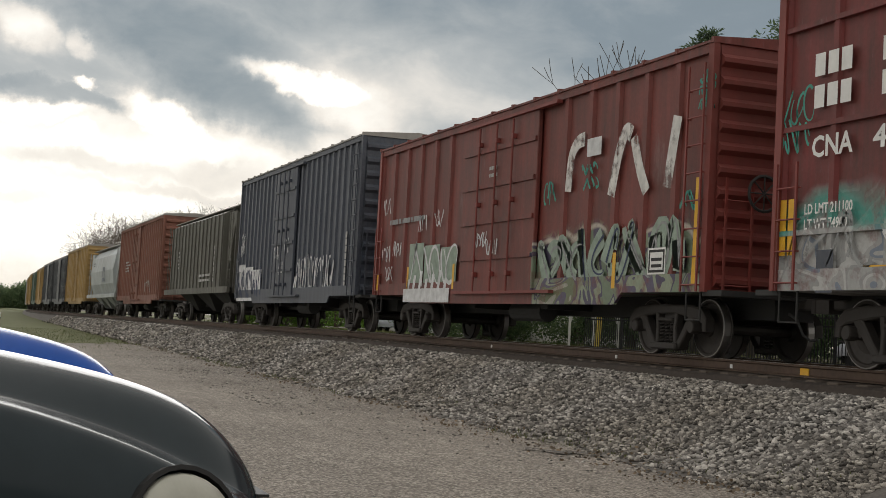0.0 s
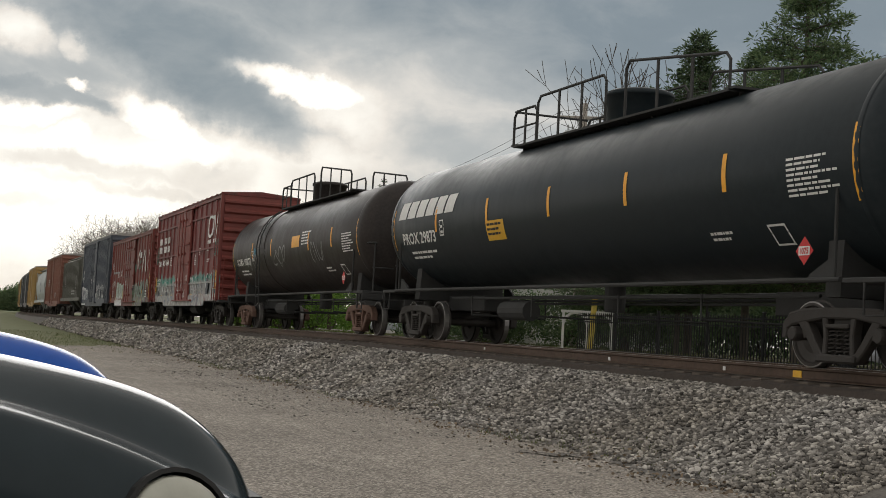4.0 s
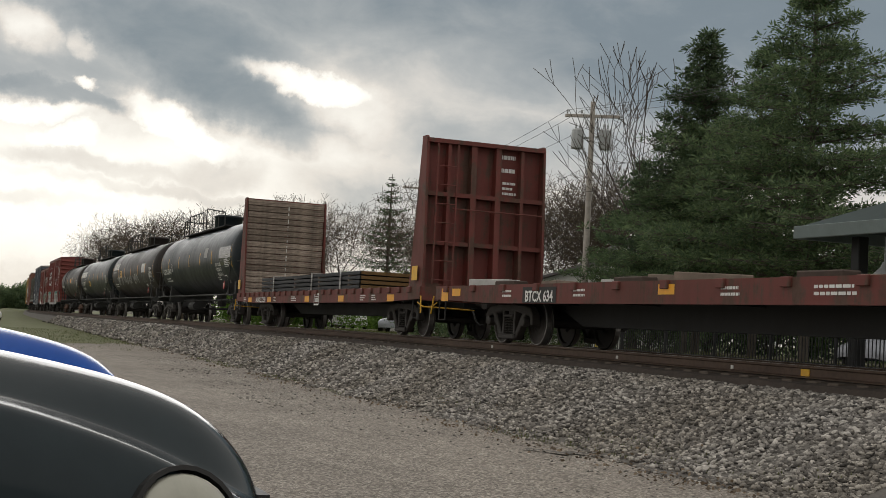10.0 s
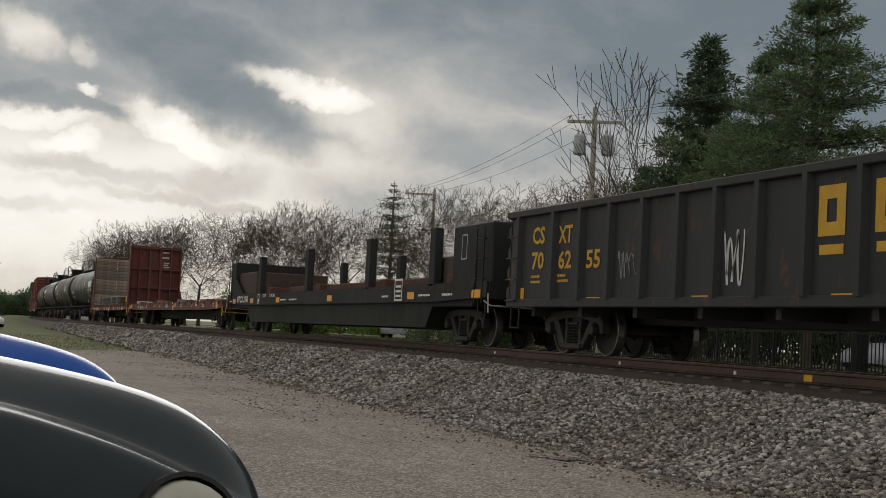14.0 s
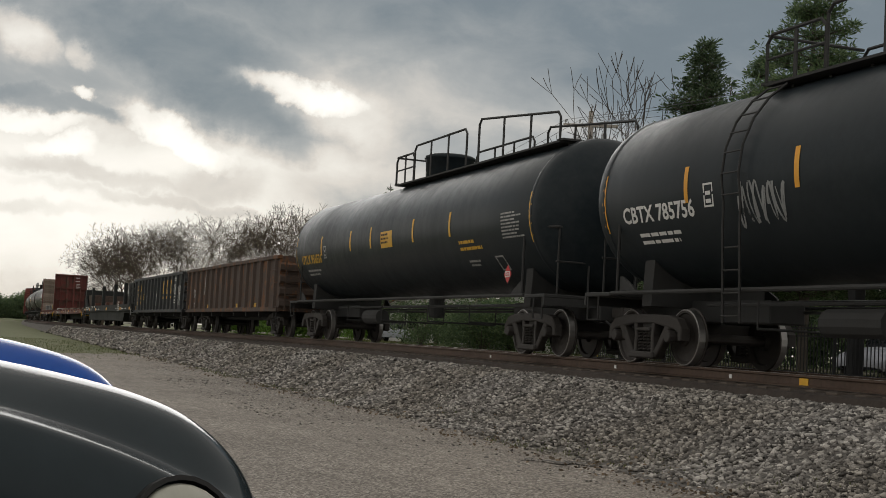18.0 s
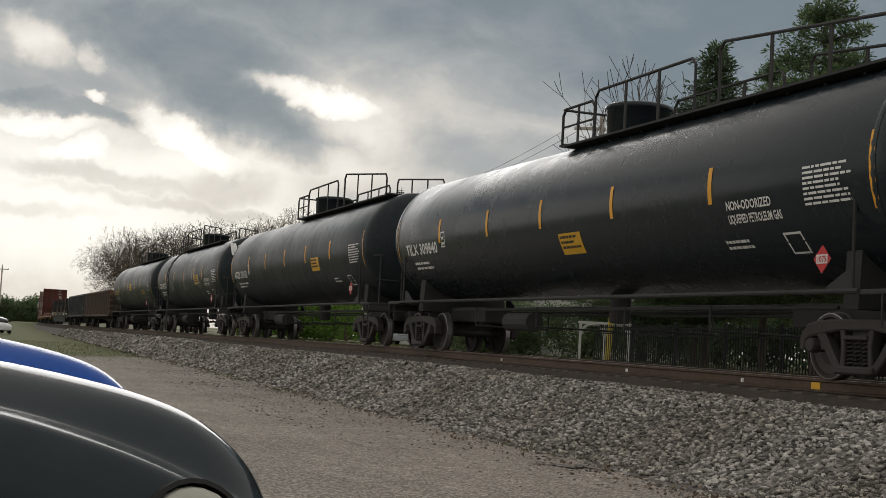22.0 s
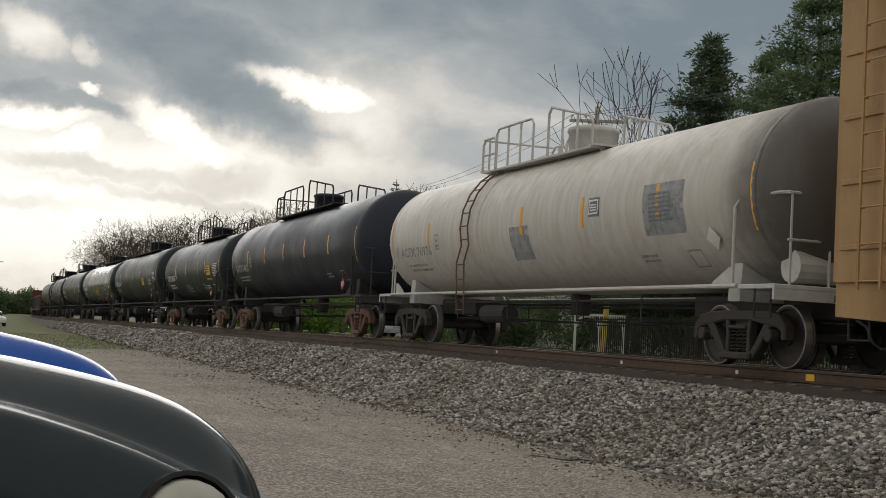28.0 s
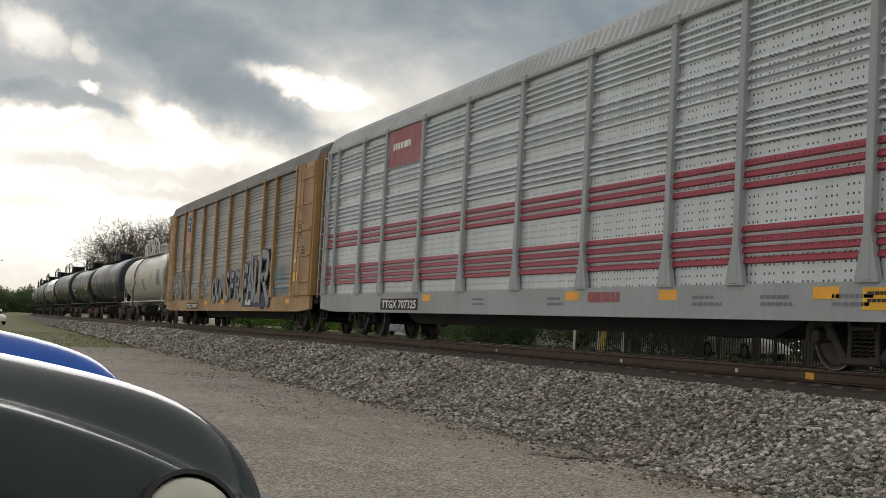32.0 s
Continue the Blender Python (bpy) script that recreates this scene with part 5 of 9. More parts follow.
def bulkhead(car, y, s, z0, z1, mat, hx=1.52):
    """End bulkhead: planked towards the load, ribbed steel outside (towards s)."""
    for x in (-hx, hx):
        bm = B()
        extrude(bm, [(y - s * 0.55, z0), (y + s * 0.38, z0), (y + s * 0.38, z0 + 0.9), (y + s * 0.22, z1 - 0.05), (y + s * 0.16, z1), (y - s * 0.10, z1), (y - s * 0.12, z1 - 0.3)][::s], 0, x - 0.03, x + 0.03)
        part("bulkhead_cheek", bm, mat, car)
    bm = B()
    box(bm, -hx, hx, min(y - s * 0.06, y), max(y - s * 0.06, y), z0, z1 - 0.02)
    back = part("bulkhead_sheet", bm, mat, car)
    for x in (-0.32, 0.32, -0.95, 0.95):
        bm = B()
        w = 0.07 if abs(x) < 0.5 else 0.04
        extrude(bm, [(y, z0), (y + s * 0.34, z0), (y + s * 0.2, z1 - 0.05), (y, z1 - 0.05)][::s], 0, x - w, x + w)
        part("bulkhead_rib", bm, mat, back)
    for f in (0.02, 0.3, 0.62, 0.97):
        z = z0 + (z1 - z0) * f
        bm = B()
        box(bm, -hx, hx, min(y, y + s * 0.26), max(y, y + s * 0.26), z - 0.05, z + 0.05)
        part("bulkhead_rail", bm, mat, back)
    n = int((z1 - z0 - 0.05) / 0.215)
    h = (z1 - z0 - 0.06) / n
    for i in range(n):
        me = plank_mesh(2 * hx - 0.1, h - 0.02, 0.07, M["board"])
        part("plank", me, None, back, m=pose(random.uniform(-0.015, 0.015), y - s * (0.10 + random.uniform(0, 0.012)), z0 + h * (i + 0.5)))
    bm, z = B(), z0 + 0.1
    while z < z1 - 0.25:
        l = random.uniform(0.03, 0.17)
        w = random.uniform(0.010, 0.024)
        box(bm, 0.08 - w, 0.08 + w, min(y - s * 0.15, y - s * 0.128), max(y - s * 0.15, y - s * 0.128), z, z + l)
        z += l + random.uniform(0.03, 0.14)
    part("centre_line", bm, M["worn_white"], back, "broken line of worn white paint")
    part("ladder", ladder_mesh(z0 + 0.2, z1 - 0.3, 0.5, 0.45), mat, car, m=pose(-hx + 0.45, y + s * 0.36, 0, 0, 0, -90 * s))
    bm = B()
    tube(bm, [(-0.9, y + s * 0.42, z0 + 1.9), (hx - 0.1, y + s * 0.42, z0 + 1.9)], 0.018, 6)
    part("grab_rail", bm, mat, car)


def gondola(label, y0, y1, mat, posts):
    car, half = start_car("gondola", label, y0, y1)
    L, hx, z0, z1 = half - 0.55, 1.52, 0.86, 2.62
    for s in (-1, 1):
        bm = B()
        box(bm, min(s * hx, s * (hx - 0.03)), max(s * hx, s * (hx - 0.03)), -L, L, z0 + 0.0, z1)
        part("side_sheet", bm, mat, car)
        bm = B()
        rbox(bm, s * hx - 0.10, s * hx + 0.07, -L - 0.03, L + 0.03, z1 - 0.02, z1 + 0.11, 0.015)
        part("top_chord", bm, mat, car)
        bm = B()
        rbox(bm, s * hx - 0.06, s * hx + 0.06, -L, L, z0 - 0.02, z0 + 0.14, 0.015)
        part("side_sill", bm, mat, car)
    bm = B()
    extrude(bm, [(-0.10, -0.055), (0.0, -0.10), (0.0, 0.10), (-0.10, 0.055)][::-1], 2, z0 + 0.12, z1)
    post = finish("side_post", bm, mat)
    for y in posts:
        for s in (1, -1):
            part("side_post", post, None, car, m=pose(-s * hx, y, 0, 0, 0, 0 if s > 0 else 180))
    for s in (1, -1):
        bm = B()
        prof = [(0, z0)]
        for k in range(4):
            a = z0 + 0.1 + (z1 - z0 - 0.15) * k / 4
            prof += [(0.02, a), (0.13, a + 0.08), (0.13, a + 0.24), (0.02, a + 0.32)]
        prof += [(0, z1 + 0.08), (-0.04, z1 + 0.08), (-0.04, z0)]
        extrude(bm, [(p[0] + L, p[1]) for p in prof], 0, -hx, hx)
        part("end_wall", bm, mat, car, m=None if s > 0 else Matrix.Rotation(math.pi, 4, "Z"))
        part("side_ladder", ladder_mesh(z0 + 0.1, z1 - 0.15, 0.42, 0.42, stiles=False), mat, car, m=pose(-hx - 0.05, s * (L - 0.3), 0))
        part("end_ladder", ladder_mesh(z0 + 0.1, z1 - 0.15, 0.45, 0.42), mat, car, m=pose(-hx + 0.4, s * (L + 0.13), 0, 0, 0, -90 * s))
        for x in (-hx, hx):
            part("stirrup", STIRRUP, None, car, m=pose(x, s * (L - 0.35), z0))
    bm = B()
    box(bm, -hx + 0.05, hx - 0.05, -L, L, z0 + 0.08, z0 + 0.16)
    part("floor_sheet", bm, M["under"], car)
    bm = B()
    box(bm, -0.35, 0.35, -L, L, 0.6, z0 + 0.1)
    for k in range(8):
        y = -L + 1 + (2 * L - 2) * k / 7
        box(bm, -hx + 0.1, hx - 0.1, y - 0.07, y + 0.07, 0.68, z0 + 0.1)
    part("underframe", bm, M["under"], car)
    trucks(car, half, half - 2.6)
    return car, Side(car, hx + 0.004), L


# ---- autoracks ----
def rack_profile(z0, z1, deep=0.055):
    """Corrugated sheet in cross-section: groups of ridges between flat bands."""
    pts = [(0.0, z0)]
    groups = ((1.41, 2.01, 4), (2.48, 2.97, 3), (3.10, 3.70, 5), (3.90, 4.44, 4), (4.60, 5.18, 5))
    for a, b, n in groups:
        p = (b - a) / n
        for k in range(n):
            q = a + k * p
            pts += [(0.0, q + 0.012), (-deep, q + 0.025), (-deep * 0.82, q + p * 0.5), (0.0, q + p - 0.01)]
    pts.append((0.0, z1))
    return pts


def autorack(label, y0, y1, panel, frame_mat, sill_mat, posts, end_mat, z1=5.34, end_plate=None, deep=0.055):
    car, half = start_car("autorack", label, y0, y1)
    L, hx, z0 = half - 0.75, 1.50, 1.14
    prof = rack_profile(z0, z1, deep)
    for s in (1, -1):
        ys = [L] + list(posts) + [-L]
        for a, b in zip(ys, ys[1:]):
            bm = B()
            front = [[bm.verts.new((-hx + p[0], y, p[1])) for p in prof] for y in (b + 0.02, a - 0.02)]
            rear = [[bm.verts.new((-hx + 0.02, y, z)) for z in (z0, z1)] for y in (b + 0.02, a - 0.02)]
            for i in range(len(prof) - 1):
                bm.faces.new((front[1][i], front[0][i], front[0][i + 1], front[1][i + 1]))
            bm.faces.new((rear[0][0], rear[1][0], rear[1][1], rear[0][1]))
            part("side_panel", bm, panel, car, m=None if s > 0 else Matrix.Rotation(math.pi, 4, "Z"))
        bm = B()
        rbox(bm, -0.11, 0.03, -0.075, 0.075, z0, z1 + 0.06, 0.012)
        extrude(bm, [(-0.23, z0 - 0.02), (0.23, z0 - 0.02), (0.075, z0 + 0.62), (-0.075, z0 + 0.62)], 0, -0.10, -0.02)
        rbox(bm, -0.13, -0.01, -0.16, 0.16, z1 - 0.06, z1 + 0.08, 0.012)
        post = finish("rack_post", bm, frame_mat)
        for y in posts:
            part("rack_post", post, None, car, m=pose(-s * hx, y * s if s < 0 else y, 0, 0, 0, 0 if s > 0 else 180))
        bm = B()
        rbox(bm, -hx - 0.10, -hx + 0.05, -L, L, z1 - 0.03, z1 + 0.05, 0.01)
        part("top_rail", bm, M["rack_roof"] if end_plate else frame_mat, car, m=None if s > 0 else Matrix.Rotation(math.pi, 4, "Z"))
        bm = B()
        extrude(bm, [(-L - 0.1, z0), (-L - 0.1, 0.72), (-L + 0.9, 0.66), (-L + 1.4, 0.64), (L - 1.4, 0.64), (L - 0.9, 0.66), (L + 0.1, 0.72), (L + 0.1, z0)], 0, -hx - 0.06, -hx + 0.04)
        part("side_sill", bm, sill_mat, car, m=None if s > 0 else Matrix.Rotation(math.pi, 4, "Z"))
    # corrugated arched roof
    bm = B()
    n = 110
    arch = [(-hx - 0.07, z1 + 0.03), (-hx * 0.96, z1 + 0.40), (-hx * 0.72, z1 + 0.64), (0, z1 + 0.76), (hx * 0.72, z1 + 0.64), (hx * 0.96, z1 + 0.40), (hx + 0.07, z1 + 0.03)]
    rows = []
    for i in range(n * 2 + 1):
        d = 0.045 if i % 2 else 0.0
        rows.append([bm.verts.new((x, -L - 0.05 + (2 * L + 0.1) * i / (2 * n), z + d)) for x, z in arch])
    for p, q in zip(rows, rows[1:]):
        for k in range(len(arch) - 1):
            bm.faces.new((p[k], p[k + 1], q[k + 1], q[k]))
    for r in (rows[0], rows[-1]):
        bm.faces.new(r)
    bmesh.ops.recalc_face_normals(bm, faces=bm.faces)
    part("roof", bm, M["rack_roof"] if end_plate else M["rack_grey"], car)
    if end_plate:
        for s in (1, -1):
            for sx in (-1, 1):
                bm = B()
                a, b = sorted((s * (L + 0.05), s * (L - end_plate[s < 0])))
                rbox(bm, sx * (hx + 0.09) - 0.03, sx * (hx + 0.09) + 0.03, a, b, z0, z1 + 0.02, 0.01)
                plate = part("end_side_plate", bm, frame_mat, car, "solid yellow side plate at the car's end")
                bm = B()
                for k in range(5):
                    z = z0 + 0.4 + k * 0.82
                    rbox(bm, sx * (hx + 0.13) - 0.02, sx * (hx + 0.13) + 0.02, a + 0.1, b - 0.1, z, z + 0.07, 0.008)
                part("stiffener", bm, frame_mat, plate)
    # folding end doors: ribbed leaves, corner posts and ladder
    for s in (1, -1):
        e = None if s > 0 else Matrix.Rotation(math.pi, 4, "Z")
        for x in (-0.75, 0.75):
            bm = B()
            ridge = []
            for k in range(8):
                xa, d = x - 0.7 + k * 0.175, 0.07 if k % 2 else 0.0
                ridge += [(xa + 0.01, L + 0.05 + d), (xa + 0.165, L + 0.05 + d)]
            extrude(bm, [(x - 0.7, L - 0.02), (x + 0.7, L - 0.02)] + ridge[::-1], 2, z0 + 0.02, z1 + 0.25)
            part("end_door", bm, end_mat, car, m=e)
        for x in (-hx + 0.02, hx - 0.02):
            bm = B()
            rbox(bm, x - 0.10, x + 0.10, L - 0.3, L + 0.16, z0, z1 + 0.08, 0.02)
            part("corner_post", bm, frame_mat, car, m=e)
        part("side_ladder", ladder_mesh(z0, z1 - 0.1, 0.42, 0.45), frame_mat, car, m=pose(-hx - (0.2 if end_plate else 0.1), s * (L - (0.8 if end_plate else 0.1)), 0))
        bm = B()
        box(bm, -1.4, 1.4, L, L + 0.35, 0.9, 1.0)
        part("end_platform", bm, M["under"], car, m=e)
        for x in (-hx, hx):
            part("stirrup", STIRRUP, None, car, m=pose(x, s * (L - 0.3), 0.85))
    bm = B()
    box(bm, -hx + 0.03, hx - 0.03, -L, L, 1.0, 1.1)
    extrude(bm, [(-L, 1.0), (-L, 0.72), (-L + 4.5, 0.72), (-L + 5.5, 0.42), (L - 5.5, 0.42), (L - 4.5, 0.72), (L, 0.72), (L, 1.0)], 0, -0.45, 0.45)
    part("underframe", bm, M["under"], car)
    bm = B()
    box(bm, -hx + 0.1, hx - 0.1, -L + 0.1, L - 0.1, 2.9, 2.96)
    part("upper_deck", bm, M["under"], car)
    trucks(car, half, L - 2.6)
    return car, Side(car, hx + 0.06), L


STROKES = {
    "ring": [[(0.5, 1.0), (0.1, 0.75), (0.08, 0.25), (0.5, 0.0), (0.92, 0.25), (0.9, 0.75), (0.5, 1.0)]],
    "cup": [[(0.1, 1.0), (0.08, 0.3), (0.5, 0.02), (0.9, 0.3), (0.92, 1.0)]],
    "zigzag": [[(0.05, 0.0), (0.18, 0.98), (0.5, 0.4), (0.82, 0.98), (0.95, 0.0)]],
    "snake": [[(0.9, 0.85), (0.5, 1.0), (0.12, 0.75), (0.5, 0.5), (0.9, 0.25), (0.5, 0.0), (0.1, 0.15)]],
    "comb": [[(0.15, 0.0), (0.12, 0.5), (0.18, 1.0)], [(0.15, 0.95), (0.95, 0.9)], [(0.15, 0.5), (0.8, 0.52)]],
    "leg": [[(0.12, 0.0), (0.1, 0.5), (0.16, 1.0)], [(0.16, 0.98), (0.75, 0.92), (0.7, 0.55), (0.25, 0.5)], [(0.4, 0.5), (0.65, 0.25), (1.0, -0.05)]],
    "peak": [[(0.05, 0.0), (0.3, 0.7), (0.5, 1.0), (0.68, 0.7), (0.92, 0.0)], [(0.25, 0.35), (0.75, 0.35)]],
    "hook": [[(0.2, 1.0), (0.15, 0.5), (0.18, 0.05)], [(0.18, 0.06), (0.9, 0.1)]],
}


# ---- the train, from the cars ahead to those still to come ----
def build_train():
    rnd = random.Random(5)
    # boxcars and hoppers that have already passed
    far = [("dark grey boxcar with ribbed steel sides", 124, 141, 5.1, "dark"), ("dark grey boxcar with streaks of white spray paint", 141, 158, 5.1, "dark"),
           ("faded yellow boxcar far down the train", 158, 175, 5.0, "yellow_box"), ("faded green boxcar far down the train", 175, 192, 4.9, "green_box"),
           ("faded yellow boxcar far down the train", 192, 209, 5.0, "yellow_box"), ("faded yellow boxcar far down the train", 209, 226, 4.9, "yellow_box"),
           ("pale grey boxcar far down the train", 226, 243, 4.8, "hopper_white"), ("dark grey boxcar far down the train", 243, 260, 4.9, "dark"), ("dark grey boxcar far down the train", 260, 277, 4.9, "dark")]
    for label, a, b, z, mat in far:
        boxcar(label, a, b, z, M[mat], 0.0, 2.6, 12, M["galv"], "rib", detail=False)
    car, sd, L, z0 = boxcar("faded yellow boxcar with a dark brown sliding door", 105.5, 124, 5.3, M["yellow_box"], 0.6, 3.0, 14, M["galv"], "rib")
    car, sd, L = covered_hopper("pale grey round-sided covered hopper with a dark emblem", 87, 105.5, M["hopper_white"], "round")
    sd.put("emblem", frame_bars(1.3, 1.0, 0.25), M["grey_patch"], -1.0, 2.3)
    sd.put("stencil", bars(1.2, 0.3, 2, 3), M["under"], 4.5, 3.4)
    car, sd, L, z0 = boxcar("faded oxide-red ribbed boxcar with a pale roof", 68.4, 87, 5.33, M["rustbox"], 0.9, 2.7, 24, M["galv"], "rib")
    sd.put("stencil", bars(2.0, 0.7, 4, 8), M["dull_white"], 5.5, 2.6)
    sd.put("tag", scrawl(2.4, 0.8, 4, 31, 0.07), M["dull_white"], -2.6, 1.3)
    car, sd, L = covered_hopper("grey-green ribbed covered hopper, dusty and worn", 51.2, 68.4, M["hopper"], "rib")
    sd.put("stencil", bars(0.35, 0.9, 5, 12), M["dull_white"], 4.0, 2.3)
    sd.put("stencil", bars(3.6, 0.42, 2, 13), M["dull_white"], -1.6, 1.6)
    for k in range(7):
        sd.put("stencil_letter", patch(0, 0, 0.16, 0.16), M["dull_white"], -4.7, 3.0 - k * 0.22)
    # blue-grey boxcar with white tags
    car, sd, L, z0 = boxcar("weathered blue-grey ribbed boxcar tagged with white spray paint", 34, 51.2, 5.36, M["blue_dark"], 0.55, 2.7, 26, M["galv"], "rib")
    for k in range(3):
        sd.put("tag_field", patch(0, 0, 1.3, 1.35 - 0.12 * k, 1), M["graffiti_white"], 7.7 - k * 1.32, 0.86, "block of white spray paint", 0.006)
        sd.put("tag", scrawl(1.2, 1.1, 5, 56 + k, 0.09), M["spray_navy"], 7.65 - k * 1.32, 0.95, "", 0.012)
    for k, (y, w, h) in enumerate(((-0.9, 1.5, 1.1), (-2.5, 1.5, 1.2), (-4.1, 1.3, 1.1))):
        sd.put("tag", scrawl(w, h, 5, 50 + k, 0.075, 12), M["graffiti_white"], y, 1.1)
    for k, (y, z) in enumerate(((2.0, 1.4), (1.0, 1.7), (7.4, 2.5), (7.3, 2.9), (0.2, 2.4), (1.6, 2.2))):
        sd.put("tag", scrawl(0.6, 0.5, 4, 151 + k, 0.05), M["graffiti_white"], y, z, "", 0.09 if -0.8 < y < 1.9 else 0.006)
    for k in range(8):
        sd.put("stencil_letter", patch(0, 0, 0.16, 0.17), M["dull_white"], -6.5, 2.6 - k * 0.2)
    sd.put("stencil", bars(0.5, 0.5, 3, 14), M["dull_white"], 0.0, 4.1)
    for y in (0.9, -4.2, -5.6, 2.6):
        sd.put("reflector", patch(0, 0, 0.3, 0.12), M["yellow"], y, 1.0)
    # oxide-red boxcar with a mural and worn white emblem
    car, sd, L, z0 = boxcar("oxide-red boxcar with a worn white emblem and sprayed mural", 16.3, 34, 4.70, M["cn"], 0.0, 3.8, 16, None, "rib", end_mat=M["red"])
    ring = "worn white stroke of the owner's emblem"
    sd.put("emblem", band([(0.0, 0.0), (0.08, 0.6), (0.3, 0.85), (0.6, 0.9)], 0.26), M["worn_white"], -3.2, 2.82, ring)
    sd.put("emblem", patch(0, 0, 0.55, 0.32), M["graffiti_white"], -3.9, 3.38, "grey-white painted-out patch")
    sd.put("emblem", band([(0.0, 0.0), (0.22, 0.7), (0.45, 1.05), (0.65, 0.98)], 0.27), M["worn_white"], -4.88, 2.62, ring)
    sd.put("emblem", band([(0.0, 0.95), (0.25, 0.4), (0.5, 0.0)], 0.24), M["worn_white"], -5.6, 2.6, ring)
    sd.put("emblem", band([(0.0, 0.0), (0.12, 0.55), (0.25, 1.1)], 0.27), M["worn_white"], -6.75, 2.62, ring)
    for k, (y, z, w, h, n) in enumerate(((-2.1, 1.0, 1.8, 1.0, 4), (-3.8, 1.1, 1.8, 1.05, 4), (-5.5, 1.2, 1.7, 1.0, 4))):
        sd.put("mural_panel", scrawl(w, h, n, 60 + k, 0.30, 12), M["mural_green"], y, z, "", 0.004)
        sd.put("mural_outline", scrawl(w, h, n, 60 + k, 0.05, 12), M["spray_navy" if k % 2 else "graffiti_grey"], y - 0.05, z + 0.02, "", 0.009)
    for k in range(3):
        sd.put("mural_panel", patch(0, 0, 1.0, 1.15 - 0.08 * k), M["mural_green"], 5.4 - k * 1.08, 1.05, "block of pale green spray paint", 0.003)
        sd.put("mural_outline", scrawl(0.95, 1.15, 2, 67 + k, 0.08, 14), M["graffiti_white"], 5.4 - k * 1.08, 1.08, "", 0.009)
    sd.put("mural_foot", patch(0, 0, 3.1, 0.32), M["graffiti_white"], 5.6, 0.80, "band of white spray paint along the sill", 0.045)
    for k in range(7):
        sd.put("mural_drip", patch(0, 0, 0.16, 0.30 + 0.09 * (k % 3), 1, 0.3), M["graffiti_white"], 5.5 - k * 0.42, 1.05, "", 0.012)
    for k, (y, z, w, h) in enumerate(((-7.6, 4.1, 0.42, 0.24), (-7.6, 3.9, 0.42, 0.22), (-7.6, 3.7, 0.42, 0.2), (-3.74, 3.05, 0.6, 0.22), (-3.8, 2.8, 0.6, 0.22), (-2.2, 2.6, 0.5, 0.5), (-7.2, 2.2, 0.5, 0.35))):
        sd.put("tag", scrawl(w, h, 4, 70 + k, 0.045), M["graffiti_teal"], y, z)
    for k, (y, z) in enumerate(((7.6, 3.0), (7.5, 1.8), (4.9, 2.45), (3.8, 2.5), (7.2, 1.3), (6.7, 1.9), (0.4, 1.7), (1.0, 1.9))):
        sd.put("tag", scrawl(0.6, 0.42, 4, 80 + k, 0.04), M["graffiti_white"], y, z, "", 0.09 if -1.9 < y < 1.9 else 0.006)
    sd.put("reporting_bars", bars(2.6, 0.26, 1, 15), M["graffiti_grey"], 7.05, 2.6)
    sd.put("stencil", bars(0.5, 0.3, 2, 17), M["dull_white"], 0.4, 3.3, "", 0.09)
    for y, z, h in ((7.85, 1.1, 0.4), (5.5, 1.1, 0.55), (2.45, 1.1, 0.55), (-5.05, 1.05, 0.6), (-7.6, 1.1, 1.6)):
        sd.put("reflector", patch(0, 0, 0.12, h, 1, 0.02), M["yellow"], y, z, "", 0.012)
    pl = sd.put("data_plate", patch(0, 0, 0.55, 0.42), M["white"], -6.27, 1.26, "white framed data plate", 0.014)
    tx = sd.put("data_plate_field", frame_bars(0.49, 0.36, 0.04, 2), M["under"], -6.3, 1.29, "", 0.018)
    tx.parent = pl
    # tall red boxcar with silver-grey mural
    car, sd, L, z0 = boxcar("tall red boxcar with a silver-grey mural along its lower half", -1.1, 16.3, 5.22, M["cna"], 0.1, 3.3, 14, None, "post", end_mat=M["red"], door_mat=M["red"], rails=(0.18, 0.51, 0.83))
    for r in range(2):
        for k, (y, w) in enumerate(((7.07, 0.82), (5.72, 0.75), (4.69, 0.62))):
            for j in range(3):
                sd.put("name_bar", patch(0, 0, w / 3 - 0.06, 0.30), M["white"], y - j * w / 3, 3.78 - r * 0.42)
    for y, w, s in ((7.09, 0.85, "CNA"), (5.85, 0.75, "405"), (4.85, 0.75, "644")):
        sd.put("reporting_mark", text_plane(s, 0.27, w), M["white"], y, 2.72)
    sd.put("class_plate", frame_bars(0.36, 0.4, 0.035), M["white"], 3.6, 2.66)
    sd.put("class_letter", text_plane("F", 0.2), M["white"], 3.5, 2.75)
    sd.put("emblem", band([(1.0, 0.74), (0.55, 0.8), (0.2, 0.7), (0.1, 0.35), (0.2, 0.06), (0.5, 0.0), (0.78, 0.06), (1.0, 0.3)], 0.13), M["white"], -5.3, 3.63, "white curl of the owner's emblem")
    sd.put("emblem", band([(0.0, 0.05), (0.16, 0.72), (0.3, 0.8), (0.55, 0.1), (0.72, 0.06), (0.9, 0.85)], 0.13), M["white"], -6.3, 3.6, "white wave stripe of the owner's emblem")
    for y in (-5.36, -6.49):
        for j in range(3):
            sd.put("address_bar", patch(0, 0, 0.17, 0.16), M["white"], y - j * 0.23, 3.33)
